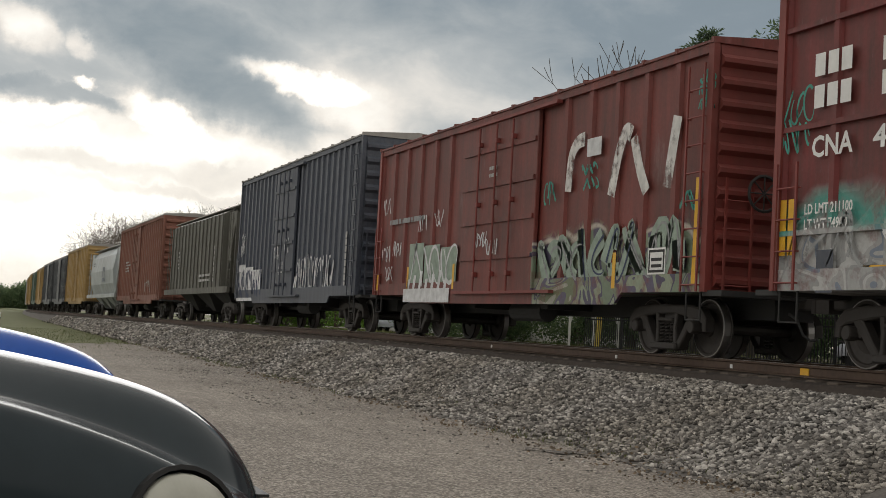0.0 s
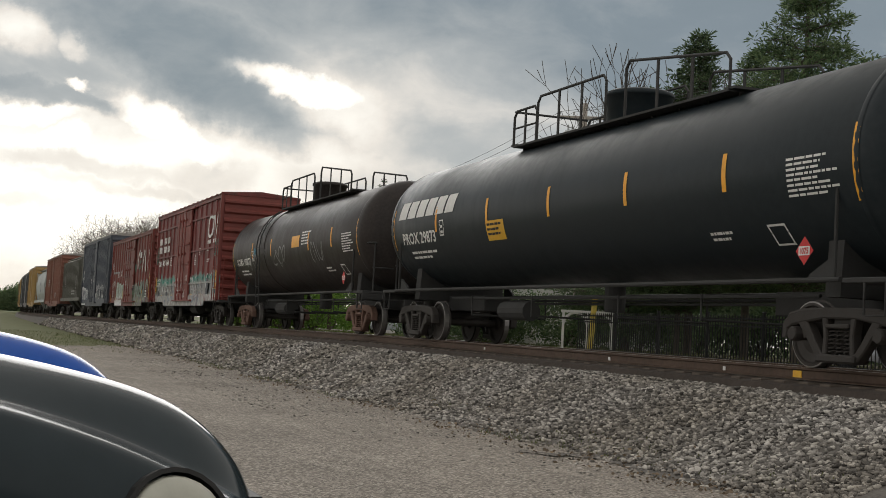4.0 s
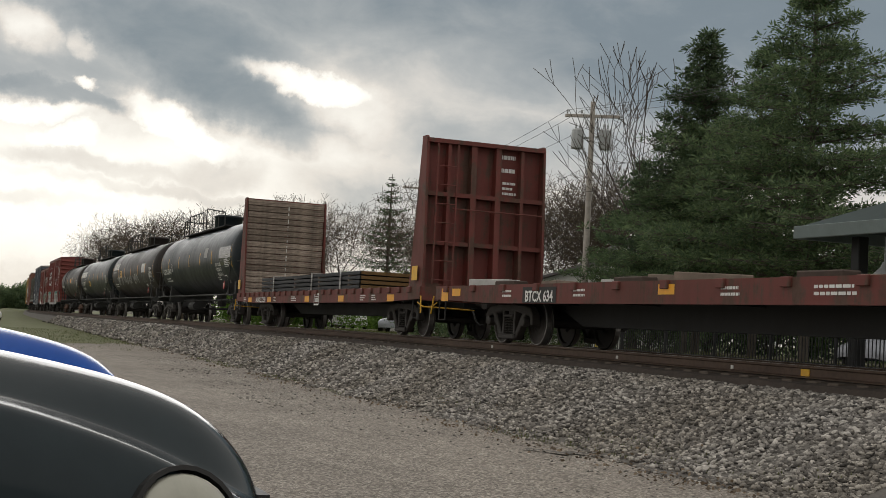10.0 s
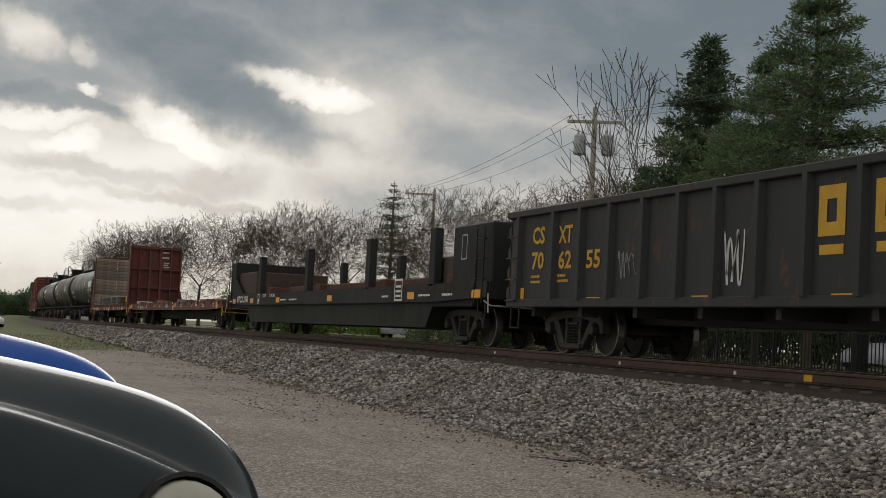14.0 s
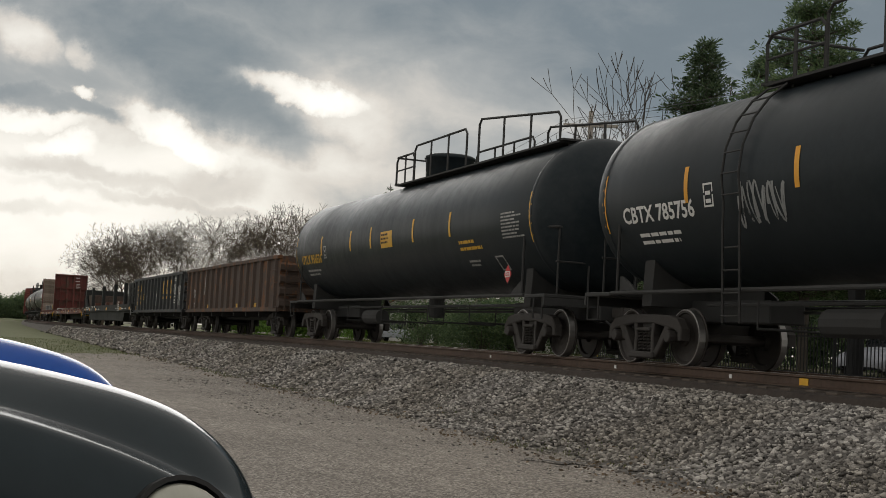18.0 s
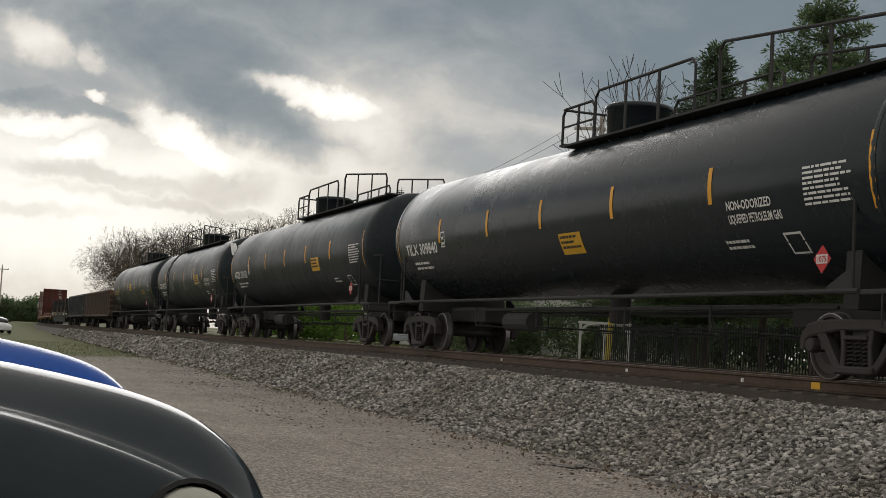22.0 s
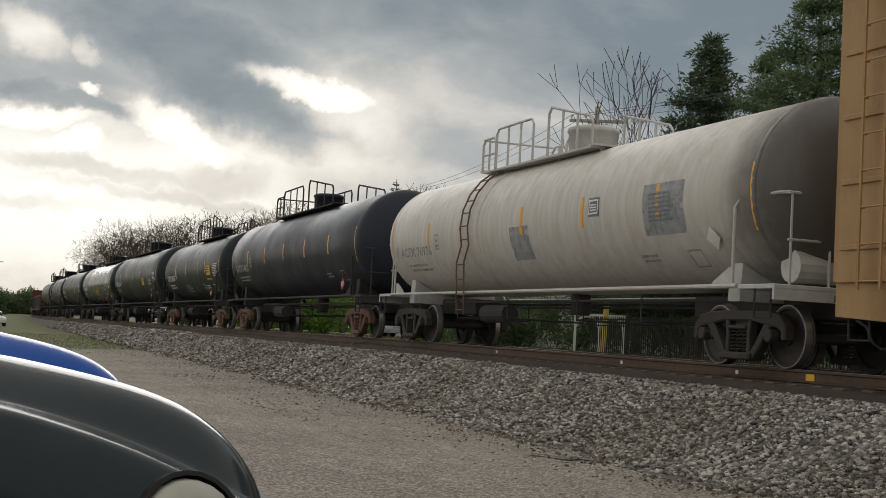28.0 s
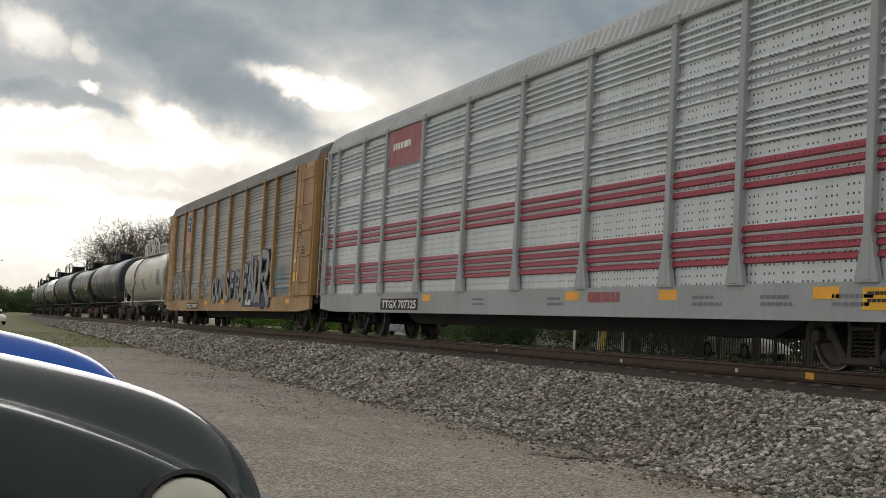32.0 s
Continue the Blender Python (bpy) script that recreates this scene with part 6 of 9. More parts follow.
    for y, w, z, n in ((1.5, 0.7, 3.2, 4), (1.6, 0.9, 2.7, 5), (0.3, 0.5, 2.9, 4), (-2.6, 0.35, 2.5, 6), (-3.6, 0.3, 2.9, 4), (-5.3, 0.5, 3.0, 2), (-5.4, 0.6, 2.55, 2)):
        sd.put("stencil", bars(w, 0.08 * n, n, int(100 + y * 7)), M["white"], y, z)
    sd.put("weight_stencil", text_plane("LD LMT 211100", 0.13, 1.0), M["white"], 7.2, 1.98)
    sd.put("weight_stencil", text_plane("LT WT 74900", 0.13, 0.9), M["white"], 7.2, 1.78)
    for y in (5.95, 3.0, -1.95, -4.05):
        sd.put("reflector", patch(0, 0, 0.55, 0.16), M["yellow"], y, 1.12)
    for y in (7.75, -7.35):
        sd.put("reflector", patch(0, 0, 0.16, 0.75), M["yellow"], y, 1.45)
        sd.put("reflector", patch(0, 0, 0.16, 0.75), M["yellow"], y - 0.2, 1.45)
    for k, (y, z, w, n) in enumerate(((7.5, 1.25, 1.6, 4), (5.6, 1.3, 1.7, 4), (3.7, 1.2, 1.5, 5), (-1.7, 1.35, 1.6, 4), (-3.4, 1.35, 1.6, 4), (-5.1, 1.4, 1.4, 3), (-6.4, 1.5, 1.1, 2))):
        sd.put("mural_outline", scrawl(w, 0.75, n, 110 + k, 0.055, 14), M["graffiti_white" if k % 2 else "graffiti_grey"], y, z)
    for y, z, w, h in ((6.9, 0.95, 0.35, 0.55), (4.5, 0.95, 0.4, 0.5), (-5.5, 1.2, 0.42, 0.72)):
        sd.put("mural_panel", patch(0, 0, w, h), M["blue_dark"], y, z, "dark blue painted field")
    sd.put("mural_panel", patch(0, 0, 0.55, 1.1), M["graffiti_deep"], -7.15, 1.0, "deep teal painted field", 0.004)
    for k, (y, z) in enumerate(((1.5, 1.6), (0.9, 1.2), (0.2, 1.5), (-0.4, 1.1), (-0.9, 1.7))):
        sd.put("tag", scrawl(0.7, 0.45, 4, 160 + k, 0.04), M["graffiti_white"], y, z, "", 0.085)
    for k, (y, z) in enumerate(((7.9, 3.2), (7.9, 2.8), (2.0, 1.9), (1.6, 1.2), (-6.9, 3.0), (-6.9, 2.7))):
        sd.put("tag", scrawl(0.8, 0.5, 5, 120 + k, 0.035), M["graffiti_teal" if k in (0, 1, 4, 5) else "graffiti_white"], y, z)
    
    # tank cars behind the boxcars
    R, zc = 1.50, 2.76
    car, sd, H = tank_car("sooty black tank car with orange strips and faint tags", -20, -1.1, R, zc, M["tank_brown"], (3.2, -5.0), 0.3, (0.55, 0.6), iron="rust_iron", ladder=3.4, band=True)
    tank_marks(sd, H, R, zc, (4.7, 1.9, -2.9, -5.4), "XOMX 100077", "white", 1, None, None, True, "orange", num_h=0.24)
    sd.put("notice_plate", patch(0, 0, 0.95, 0.36, 4), M["orange"], -0.9, zc - 0.15, "orange notice plate")
    sd.put("stencil", bars(1.2, 0.45, 5, 5), M["white"], -2.1, zc - 0.15)
    sd.put("stencil", bars(0.5, 0.25, 3, 6), M["white"], 4.2, zc + 0.6)
    for k, (y, w) in enumerate(((5.6, 1.6), (3.9, 1.2), (1.6, 1.6), (-3.2, 1.2))):
        sd.put("tag", scrawl(w, 0.7, 4, 130 + k, 0.05), M["graffiti_grey"], y, zc - 0.7)
    sd.put("tag", scrawl(0.7, 0.3, 4, 135, 0.06), M["graffiti_blue"], 4.3, zc - 0.25)
    car, sd, H = tank_car("glossy black tank car with slanted white owner emblem", -40.9, -20, R, zc, M["tank_black"], (3.2, -5.0), -0.6)
    tank_marks(sd, H, R, zc, 5, "PROX 29873", "white", 2, None, (H - 6.0, -0.42))
    for k in range(6):
        sd.put("owner_emblem", patch(0, 0, 0.52, 0.42, 3, 0.25), M["white"], H - 0.5 - k * 0.62, zc + 0.1, "slanted white block of the owner's mark")
    car, sd, H = tank_car("black tank car with white tags and a white patch", -61.6, -40.9, R, zc, M["tank_brown"], (6.7, -4.4), -0.3, band=False)
    tank_marks(sd, H, R, zc, 5, None, "dull_white", 3, None, (H - 3.9, -0.12))
    for k in range(6):
        sd.put("owner_emblem", patch(0, 0, 0.34, 0.42, 3, 0.25), M["white"], H - 0.5 - k * 0.44, zc + 0.2, "slanted white block of the owner's mark")
    sd.put("reporting_bars", bars(1.6, 0.2, 1, 142), M["dull_white"], H - 0.8, zc - 0.1)
    sd.put("paint_patch", patch(0, 0, 1.3, 0.5, 4), M["graffiti_white"], -4.5, zc - 0.2)
    for k, (y, w) in enumerate(((4.8, 1.2), (3.2, 1.8), (1.2, 1.4), (-0.8, 2.2), (-4.4, 1.4), (-7.2, 1.4), (6.4, 1.2))):
        sd.put("tag", scrawl(w, 0.6, 5, 150 + k, 0.05), M["graffiti_white" if k != 4 else "graffiti_grey"], y, zc - 0.78)
    car, sd, H = tank_car("clean black liquefied gas tank car with yellow strips", -82.3, -61.6, R, zc, M["tank_black"], (6.2, -3.9), -0.4)
    tank_marks(sd, H, R, zc, (6.45, 3.5, 0.7, -2.05, -4.7), "CGTX 65441", "white", 4, ("NON ODORIZED", "LIQUEFIED", "PETROLEUM GAS"), None, True, "yellow")
    sd.put("paint_patch", patch(0, 0, 0.75, 0.42, 3), M["dull_white"], -3.0, zc + 0.0)
    # added glossier patch: stands in for a reflection on the even black shell
    sd.put("bare_patch", patch(0, 0, 2.3, 0.75, 5), M["gloss_black"], -6.3, zc - 0.42, "glossy dark patch added to mirror the bright sky", 0.004)

    # bulkhead flat car with steel plates
    car, half = start_car("bulkhead_flatcar", "red bulkhead flat car loaded with bundles of steel plate", -103.9, -82.3)
    L = half - 0.5
    flat_base(car, half, L, 1.17, 0.80, M["flat_red"], 0.5, 26)
    bulkhead(car, L - 0.4, 1, 1.15, 4.78, M["flat_red"])
    bulkhead(car, -L + 0.4, -1, 1.15, 4.78, M["flat_red"])
    for k in range(4):
        z = 1.22 + k * 0.13
        for j in range(5):
            za = z + j * 0.019
            plate = part("steel_plate", box(B(), -1.22 - 0.012 * (j % 3), 1.2, -4.2 - 0.03 * ((j * 7) % 3), 7.8, za, za + 0.016), M["steel_plate"], car, "dark steel plate in a bundle")
            part("plate_end", box(B(), -1.2, 1.19, -4.285, -4.27, za, za + 0.016), M["plate_edge"], plate, "rust-brown plate end")
        bm = B()
        for y in (-3.2, 0.0, 3.0, 6.4):
            box(bm, -1.25, 1.25, y - 0.05, y + 0.05, z - 0.055, z)
        part("dunnage", bm, M["plank"], car)
    for y in (-2.4, 0.8, 5.9):
        bm = B()
        box(bm, -1.27, -1.245, y - 0.035, y + 0.035, 1.1, 1.74)
        box(bm, -1.27, 1.25, y - 0.035, y + 0.035, 1.735, 1.75)
        part("strap", bm, M["rail_white"], car, "pale steel strap")
    trucks(car, half, half - 3.2)
    sd = Side(car, 1.601)
    for y in (8.2, 5.2, 0.2, -3.5, -7.9):
        sd.put("reflector", patch(0, 0, 0.55, 0.17), M["orange"], y, 0.825)
    for y in (-L + 0.62, L - 0.14):
        sd.put("reflector", patch(0, 0, 0.4, 0.34), M["yellow"], y, 1.32)
    for y, w in ((9.0, 0.5), (4.3, 0.4), (1.9, 0.8), (-1.0, 0.5), (-5.6, 0.5), (-6.6, 0.4)):
        sd.put("stencil", bars(w, 0.17, 3, int(200 + y)), M["white"], y, 0.825)
    sd.put("data_plate", frame_bars(0.55, 0.36, 0.05, 1), M["white"], -0.9, 0.72)
    sd.put("reporting_mark", text_plane("NOKL 7250", 0.18, 1.5), M["white"], 6.99, 0.825)
    bm = bars(0.55, 0.2, 1, 210)
    merge(bm, bars(0.5, 0.2, 1, 211), pose(0, -0.32, 0))
    merge(bm, bars(0.45, 0.5, 4, 212), pose(0.1, -0.95, 0))
    for v in bm.verts:
        v.co = (0.42 + v.co.x, -L + 0.4 - 0.012, 4.3 + v.co.y)
    part("reporting_bars", bm, M["white"], car)

    # empty red flat car with blocking timber
    car, half = start_car("flatcar", "long empty red flat car littered with blocking timber", -133.6, -103.9)
    L = half - 0.6
    flat_base(car, half, L, 1.17, 0.80, M["flat_red"], 0.42, 18)
    for i in range(26):
        y = -L + 0.8 + (2 * L - 1.6) * i / 25 + rnd.uniform(-0.3, 0.3)
        bm = B()
        l, h = rnd.uniform(0.4, 1.5), rnd.uniform(0.08, 0.24)
        rbox(bm, -rnd.uniform(0.1, 0.35), rnd.uniform(0.1, 0.4), -l / 2, l / 2, 0, h, 0.012)
        part("timber", bm, M["plank"] if i % 3 else M["rail_white"], car, "loose blocking timber", pose(rnd.uniform(-1.2, 0.9), y, 1.16, 0, rnd.uniform(-4, 4), rnd.uniform(-60, 60)))
    for k in range(5):
        bm = B()
        rbox(bm, -1.4, -1.1, -0.5, 0.5, 0, 0.11, 0.02)
        part("tie_down_block", bm, M["deckwood"], car, m=pose(0, -10 + k * 5.2, 1.16))
    trucks(car, half, half - 3.6)
    sd = Side(car, 1.601)
    for y in (13.2, 4.2, -2.4, -8.2):
        sd.put("reflector", patch(0, 0, 0.5, 0.16), M["orange"], y, 0.95)
    for y in (L - 0.4, -L + 1.3):
        sd.put("reflector", patch(0, 0, 0.42, 0.28), M["orange"], y, 0.84)
    for y, w in ((10.4, 0.5), (7.2, 0.6), (2.4, 0.5), (0.2, 0.9), (-4.2, 0.5), (-9.8, 0.9), (-7.2, 0.4), (-12.2, 0.4)):
        sd.put("stencil", bars(w, 0.18, 2, int(220 + y)), M["white"], y, 0.88)
    sd.put("reporting_patch", patch(0, 0, 1.5, 0.3), M["under"], 9.4, 0.81)
    sd.put("reporting_mark", text_plane("BTCX 634", 0.2, 1.25), M["white"], 9.28, 0.84, "", 0.01)
    sd.put("data_plate", frame_bars(0.4, 0.36, 0.04, 1), M["white"], -1.9, 0.8)

    # black stake flat car
    car, half = start_car("stake_flatcar", "black deep-bellied flat car with side stakes and low end walls", -161.3, -133.6)
    L = half - 0.45
    flat_base(car, half, L, 1.36, 0.95, M["flat_black"], 0.4, 2, belly=0.36, belly_mat=M["belly_black"])
    for s in (1, -1):
        bm = B()
        d = 0.9 if s > 0 else 2.3
        rbox(bm, -1.5, 1.5, min(s * (L - d), s * L), max(s * (L - d), s * L), 1.3, 2.62, 0.03)
        part("end_wall", bm, M["flat_black"], car)
        for x in (-1.5, 1.5):
            bm = B()
            extrude(bm, [(s * (L - 0.85), 2.0), (s * (L - 2.4), 1.36), (s * (L - 0.85), 1.36)][::s], 0, x - 0.04, x + 0.04)
            part("end_wall_gusset", bm, M["flat_black"], car)
        bm = B()
        rbox(bm, -1.35, 1.35, min(s * (L - 3.9), s * (L - d - 0.05)), max(s * (L - 3.9), s * (L - d - 0.05)), 1.37, 2.2 if s > 0 else 2.0, 0.03)
        part("timber_load", bm, M["deckwood"], car, "dark brown timber stacked behind the end wall")
        part("side_ladder", ladder_mesh(1.0, 2.4, 0.42, 0.42), M["flat_black"], car, m=pose(-1.53, s * (L - 0.45), 0))
    for y in (7.9, 1.4, -5.0, -10.0):
        for x in (-1.5, 1.5):
            bm = B()
            rbox(bm, -0.10, 0.10, -0.19, 0.19, 0, 1.36, 0.02)
            part("stake", bm, M["flat_black"], car, m=pose(x, y, 1.3))
        bm = B()
        rbox(bm, -1.4, 1.4, -0.25, 0.25, 0, 0.22, 0.02)
        part("bunk", bm, M["rust_dark"], car, "rusty cross bunk", pose(0, y - 0.7, 1.36))
    bm = B()
    rbox(bm, -1.2, 1.2, -8.8, 5.0, 0, 0.2, 0.02)
    part("floor_rack", bm, M["rust_dark"], car, "rust-red floor rack", pose(0, 0, 1.36))
    trucks(car, half, half - 3.0)
    sd = Side(car, 1.604)
    for y in (12.3, 9.2, 5.2, -1.2, -8.4, -12.6):
        sd.put("reflector", patch(0, 0, 0.5, 0.17), M["orange"], y, 1.02)
    sd.put("reporting_mark", text_plane("BTCX 2060", 0.22, 1.9), M["white"], 11.5, 1.06)
    sd.put("weight_stencil", text_plane("LD LMT", 0.1), M["white"], 7.2, 1.22)
    sd.put("weight_stencil", text_plane("LT WT 74200", 0.1), M["white"], 6.2, 1.22)
    sd.put("class_plate", frame_bars(0.28, 0.34, 0.03, 1), M["white"], 8.0, 1.0)
    sd.put("data_plate", frame_bars(0.6, 0.55, 0.05, 3), M["white"], -7.4, 0.98)
    for y, w in ((12.9, 0.4), (4.6, 0.8), (3.4, 1.0), (-6.4, 0.6), (-9.2, 0.9), (-10.8, 0.8)):
        sd.put("stencil", bars(w, 0.1, 1, int(240 + y)), M["white"], y, 1.03)
    sd.put("small_emblem", frame_bars(0.32, 0.55, 0.03, 0), M["dull_white"], -11.9, 1.85)

    # gondolas
    car, sd, L = gondola("black gondola with yellow lettering and white tags", -178.6, -161.3, M["gon"], (7.6, 6.01, 4.89, 3.77, 2.62, 1.49, 0.43, -0.66, -1.77, -2.9, -4.03, -5.18, -6.46, -7.75))
    for y, z, text in ((7.05, 2.06, "CS"), (5.86, 2.03, "XT"), (7.05, 1.58, "70"), (5.86, 1.56, "62"), (4.72, 1.54, "55")):
        sd.put("reporting_mark", text_plane(text, 0.31, 0.56), M["gold"], y, z)
    for y in (7.05, 5.86):
        sd.put("stencil", bars(0.55, 0.2, 2, int(250 + y)), M["gold"], y, 1.25)
    for y in (-1.98, -3.12, -4.28):
        sd.put("name_block", frame_bars(0.56, 0.66, 0.18), M["gold"], y, 1.76, "yellow block of the owner's mark")
        sd.put("name_foot", patch(0, 0, 0.5, 0.13), M["gold"], y - 0.04, 1.52)
    for y in (4.62, 1.1, -2.3, -4.65):
        sd.put("reflector", patch(0, 0, 0.5, 0.14), M["yellow"], y, 0.88)
    sd.put("reflector", patch(0, 0, 0.5, 0.32), M["yellow"], 7.85, 0.9)
    sd.put("reflector", patch(0, 0, 0.62, 0.32), M["orange"], -7.2, 0.9)
    sd.put("tag", scrawl(0.95, 0.55, 7, 260, 0.06, 11), M["white"], -5.25, 1.68)
    sd.put("tag", scrawl(1.0, 1.0, 8, 261, 0.06, 12), M["white"], -6.5, 1.12)
    sd.put("tag", scrawl(0.5, 0.85, 4, 262, 0.05, 11), M["graffiti_white"], 0.25, 1.13)
    sd.put("tag", scrawl(0.7, 0.5, 5, 263, 0.03, 11), M["graffiti_grey"], 3.5, 1.3)
    sd.put("stencil", bars(0.7, 0.2, 2, 265), M["white"], -5.4, 2.3)
    sd.put("data_plate", frame_bars(0.42, 0.34, 0.05, 2), M["white"], -5.5, 1.28)
    car, sd, L = gondola("rusty orange-brown gondola with worn black paint", -197, -178.6, M["gon_rust"], [8.3 - 1.107 * i for i in range(16)])
    for y in (L - 0.1, 4.0, 1.0, -2.0, -5.0, -L + 0.7):
        sd.put("reflector", patch(0, 0, 0.45, 0.14), M["gold"], y, 1.0)
    sd.put("tag", scrawl(0.7, 1.0, 5, 270, 0.06), M["dull_white"], 4.6, 1.5)
    sd.put("tag", scrawl(1.2, 0.5, 5, 271, 0.05), M["dull_white"], 7.6, 1.4)
    sd.put("data_plate", frame_bars(0.5, 0.3, 0.05, 2), M["dull_white"], 6.8, 0.95)
    bm = B()
    rbox(bm, -1.4, 1.4, -L + 0.5, L - 0.5, 0, 1.05, 0.1)
    part("scrap_load", bm, M["rust_dark"], car, "rusty scrap heaped inside", pose(0, 0, 1.02))

    # gas tank cars
    gas = ("LIQUEFIED PETROLEUM GAS", "NON-ODORIZED")
    specs = [
        (-218.1, -197, "tank_black", (1.3, -8.8), -0.4, "UTLX 956536", "gold", "black tank car with yellow strips and yellow numbers"),
        (-238.5, -218.1, "tank_black", (4.9, -5.4), 0.2, "CBTX 785756", "white", "black gas tank car with a white tag on its head"),
        (-260, -238.5, "tank_black", (1.15, -9.0), -0.4, "MTZX 330132", "white", "black gas tank car with orange strips and railed top"),
        (-282, -260, "tank_polished", (1.15, -9.0), -0.4, "TILX 309840", "white", "glossy black gas tank car with a yellow plate"),
        (-303.7, -282, "tank_black", (5.7, -5.0), -0.3, "MTZX 330166", "white", "black gas tank car with yellow strips and railed top"),
    ]
    for i, (a, b, mat, rail, dy, num, nm, label) in enumerate(specs):
        car, sd, H = tank_car(label, a, b, 1.52, 2.80, M[mat], rail, dy, (0.62, 0.55), ladder=4.6 if i == 1 else None)
        tank_marks(sd, H, 1.52, 2.80, ((6.08, 3.09, 1.23, -2.14, -4.63), (5.97, 3.13, 0.1, -2.75, -4.9), (5.89, 3.04, 0.09, -2.78, -5.72), (6.29, 3.35, 0.6, -2.39, -5.6), (6.34, 3.32, 0.18, -2.66, -5.6))[i], num, nm, 300 + i, gas if i in (1, 4) else ("NON-ODORIZED", "LIQUEFIED PETROLEUM GAS") if i == 3 else None, ((0.35, -0.14), (-3.0, -0.3), (-3.48, -0.38), (-0.14, -0.62), (-3.4, -0.4))[i], True, "yellow" if i in (0, 4) else "orange", small="dull_white" if i == 0 else "white")
        if i == 0:
            sd.put("content_stencil", bars(1.4, 0.3, 2, 309), M["gold"], -5.1, 2.1)
        if i == 1:
            for k, (y, w, h) in enumerate(((4.6, 1.2, 0.7), (0.4, 1.0, 1.0), (-3.2, 1.0, 0.8), (-5.6, 1.6, 1.0))):
                sd.put("tag", scrawl(w, h, 8, 310 + k, 0.045, 12), M["graffiti_grey"], y, 2.05)
            sd.put("tag", scrawl(1.2, 1.5, 4, 316, 0.045, 16), M["dull_white"], -1.9, 2.2)
            bm = scrawl(1.9, 0.8, 9, 317, 0.13, 12)
            for v in bm.verts:
                u, w = v.co.x, v.co.y
                x = -1.05 + u * 0.62
                z = 3.35 + w * 0.9 - u * 0.22
                rr = min(0.98, math.hypot(x, z - 2.8) / 1.52)
                v.co = (x, -H - 0.76 * math.sqrt(1 - rr * rr) - 0.012, z)
            part("tag", bm, M["white"], car, "bright white tag on the tank head")
    car, sd, H = tank_car("black tank car with yellow strips on rusty trucks", -321.3, -303.7, 1.46, 2.70, M["tank_black"], (1.5, -4.4), 0.0, (0.5, 0.5), iron="rust_iron")
    tank_marks(sd, H, 1.46, 2.70, (3.95, 0.98, -2.12, -3.9), "GATX 204937", "white", 320, None, (-4.2, -0.22), True, "yellow")
    for y in (1.65, -2.6):
        sd.put("content_stencil", bars(1.2, 0.42, 5, 321), M["dull_white"], y, 1.62)
    sd.put("content_stencil", bars(1.25, 0.16, 1, 322), M["gold"], -4.19, 2.0)
    car, sd, H = tank_car("blue-black tank car with orange strips", -341.6, -321.3, 1.5, 2.72, M["tank_blue"], (4.0, -3.6), 0.0, (0.5, 0.5), iron="rust_iron")
    tank_marks(sd, H, 1.5, 2.72, 5, "GATX 54820", "dull_white", 330, None, None, False, "orange", small="dull_white")
    car, sd, H = tank_car("dirty white tank car with soot-stained end and rust streaks", -361.3, -341.6, 1.42, 2.58, M["tank_white"], (3.6, -1.9), -0.2, (0.5, 0.5), M["rail_white"], ladder=2.9, light=True, band=True)
    tank_marks(sd, H, 1.42, 2.58, 5, "ACFX 76976", "pale_patch", 340, None, None, False, "orange", False, num_h=0.22, small="pale_patch")
    sd.put("paint_patch", patch(0, 0, 1.3, 0.85, 6), M["pale_patch"], -5.0, 2.02)
    sd.put("spec_panel", bars(0.85, 0.5, 7, 349), M["grey_patch"], -5.2, 2.2, "", 0.012)
    sd.put("paint_patch", patch(0, 0, 0.95, 0.7, 4), M["pale_patch"], 0.6, 1.8)
    sd.put("data_plate", patch(0, 0, 0.42, 0.34, 3), M["grey_patch"], -3.0, 2.45)
    sd.put("data_plate_field", frame_bars(0.36, 0.26, 0.03, 3), M["white"], -3.03, 2.49, "", 0.012)
    placard(sd, -H + 1.5, 1.75, False, "white")
    bm = B()
    rod(bm, (-0.95, -H - 0.2, 1.45), (-0.2, -H - 0.2, 1.45), 0.24, 14)
    part("brake_cylinder", bm, M["rail_white"], car)

    # autoracks
    posts1 = (12.55, 9.9, 7.76, 5.0, 2.13, -0.8, -3.84, -6.95, -8.82, -11.68)
    car, sd, L = autorack("yellow autorack with dusty grey panels and tall white tags", -389.8, -361.3, M["panel_brown"], M["rack_yellow"], M["rack_yellow"], posts1, M["rack_yellow"], 5.30, (1.3, 2.0), 0.02)
    e = sd.put("emblem", patch(0, 0, 1.5, 2.25), M["rack_yellow"], 9.4, 3.1, "yellow panel with a shield emblem", 0.004)
    bm = B()
    bm.faces.new([bm.verts.new((x, z, 0)) for x, z in ((0.5, 0.0), (0.62, 0.08), (0.85, 0.14), (0.97, 0.45), (0.92, 0.8), (0.95, 1.3), (1.0, 1.65), (0.86, 1.78), (0.7, 1.74), (0.5, 1.9), (0.3, 1.74), (0.14, 1.78), (0.0, 1.65), (0.05, 1.3), (0.08, 0.8), (0.03, 0.45), (0.15, 0.14), (0.38, 0.08))])
    t = sd.put("emblem_shield", bm, M["white"], 9.14, 3.28, "white shield", 0.009)
    t.parent = e
    bm = B()
    bm.faces.new([bm.verts.new((x, z, 0)) for x, z in ((0.08, 0.0), (0.92, 0.0), (0.93, 0.3), (0.97, 0.62), (0.86, 0.73), (0.7, 0.69), (0.5, 0.85), (0.3, 0.69), (0.14, 0.73), (0.03, 0.62), (0.07, 0.3))])
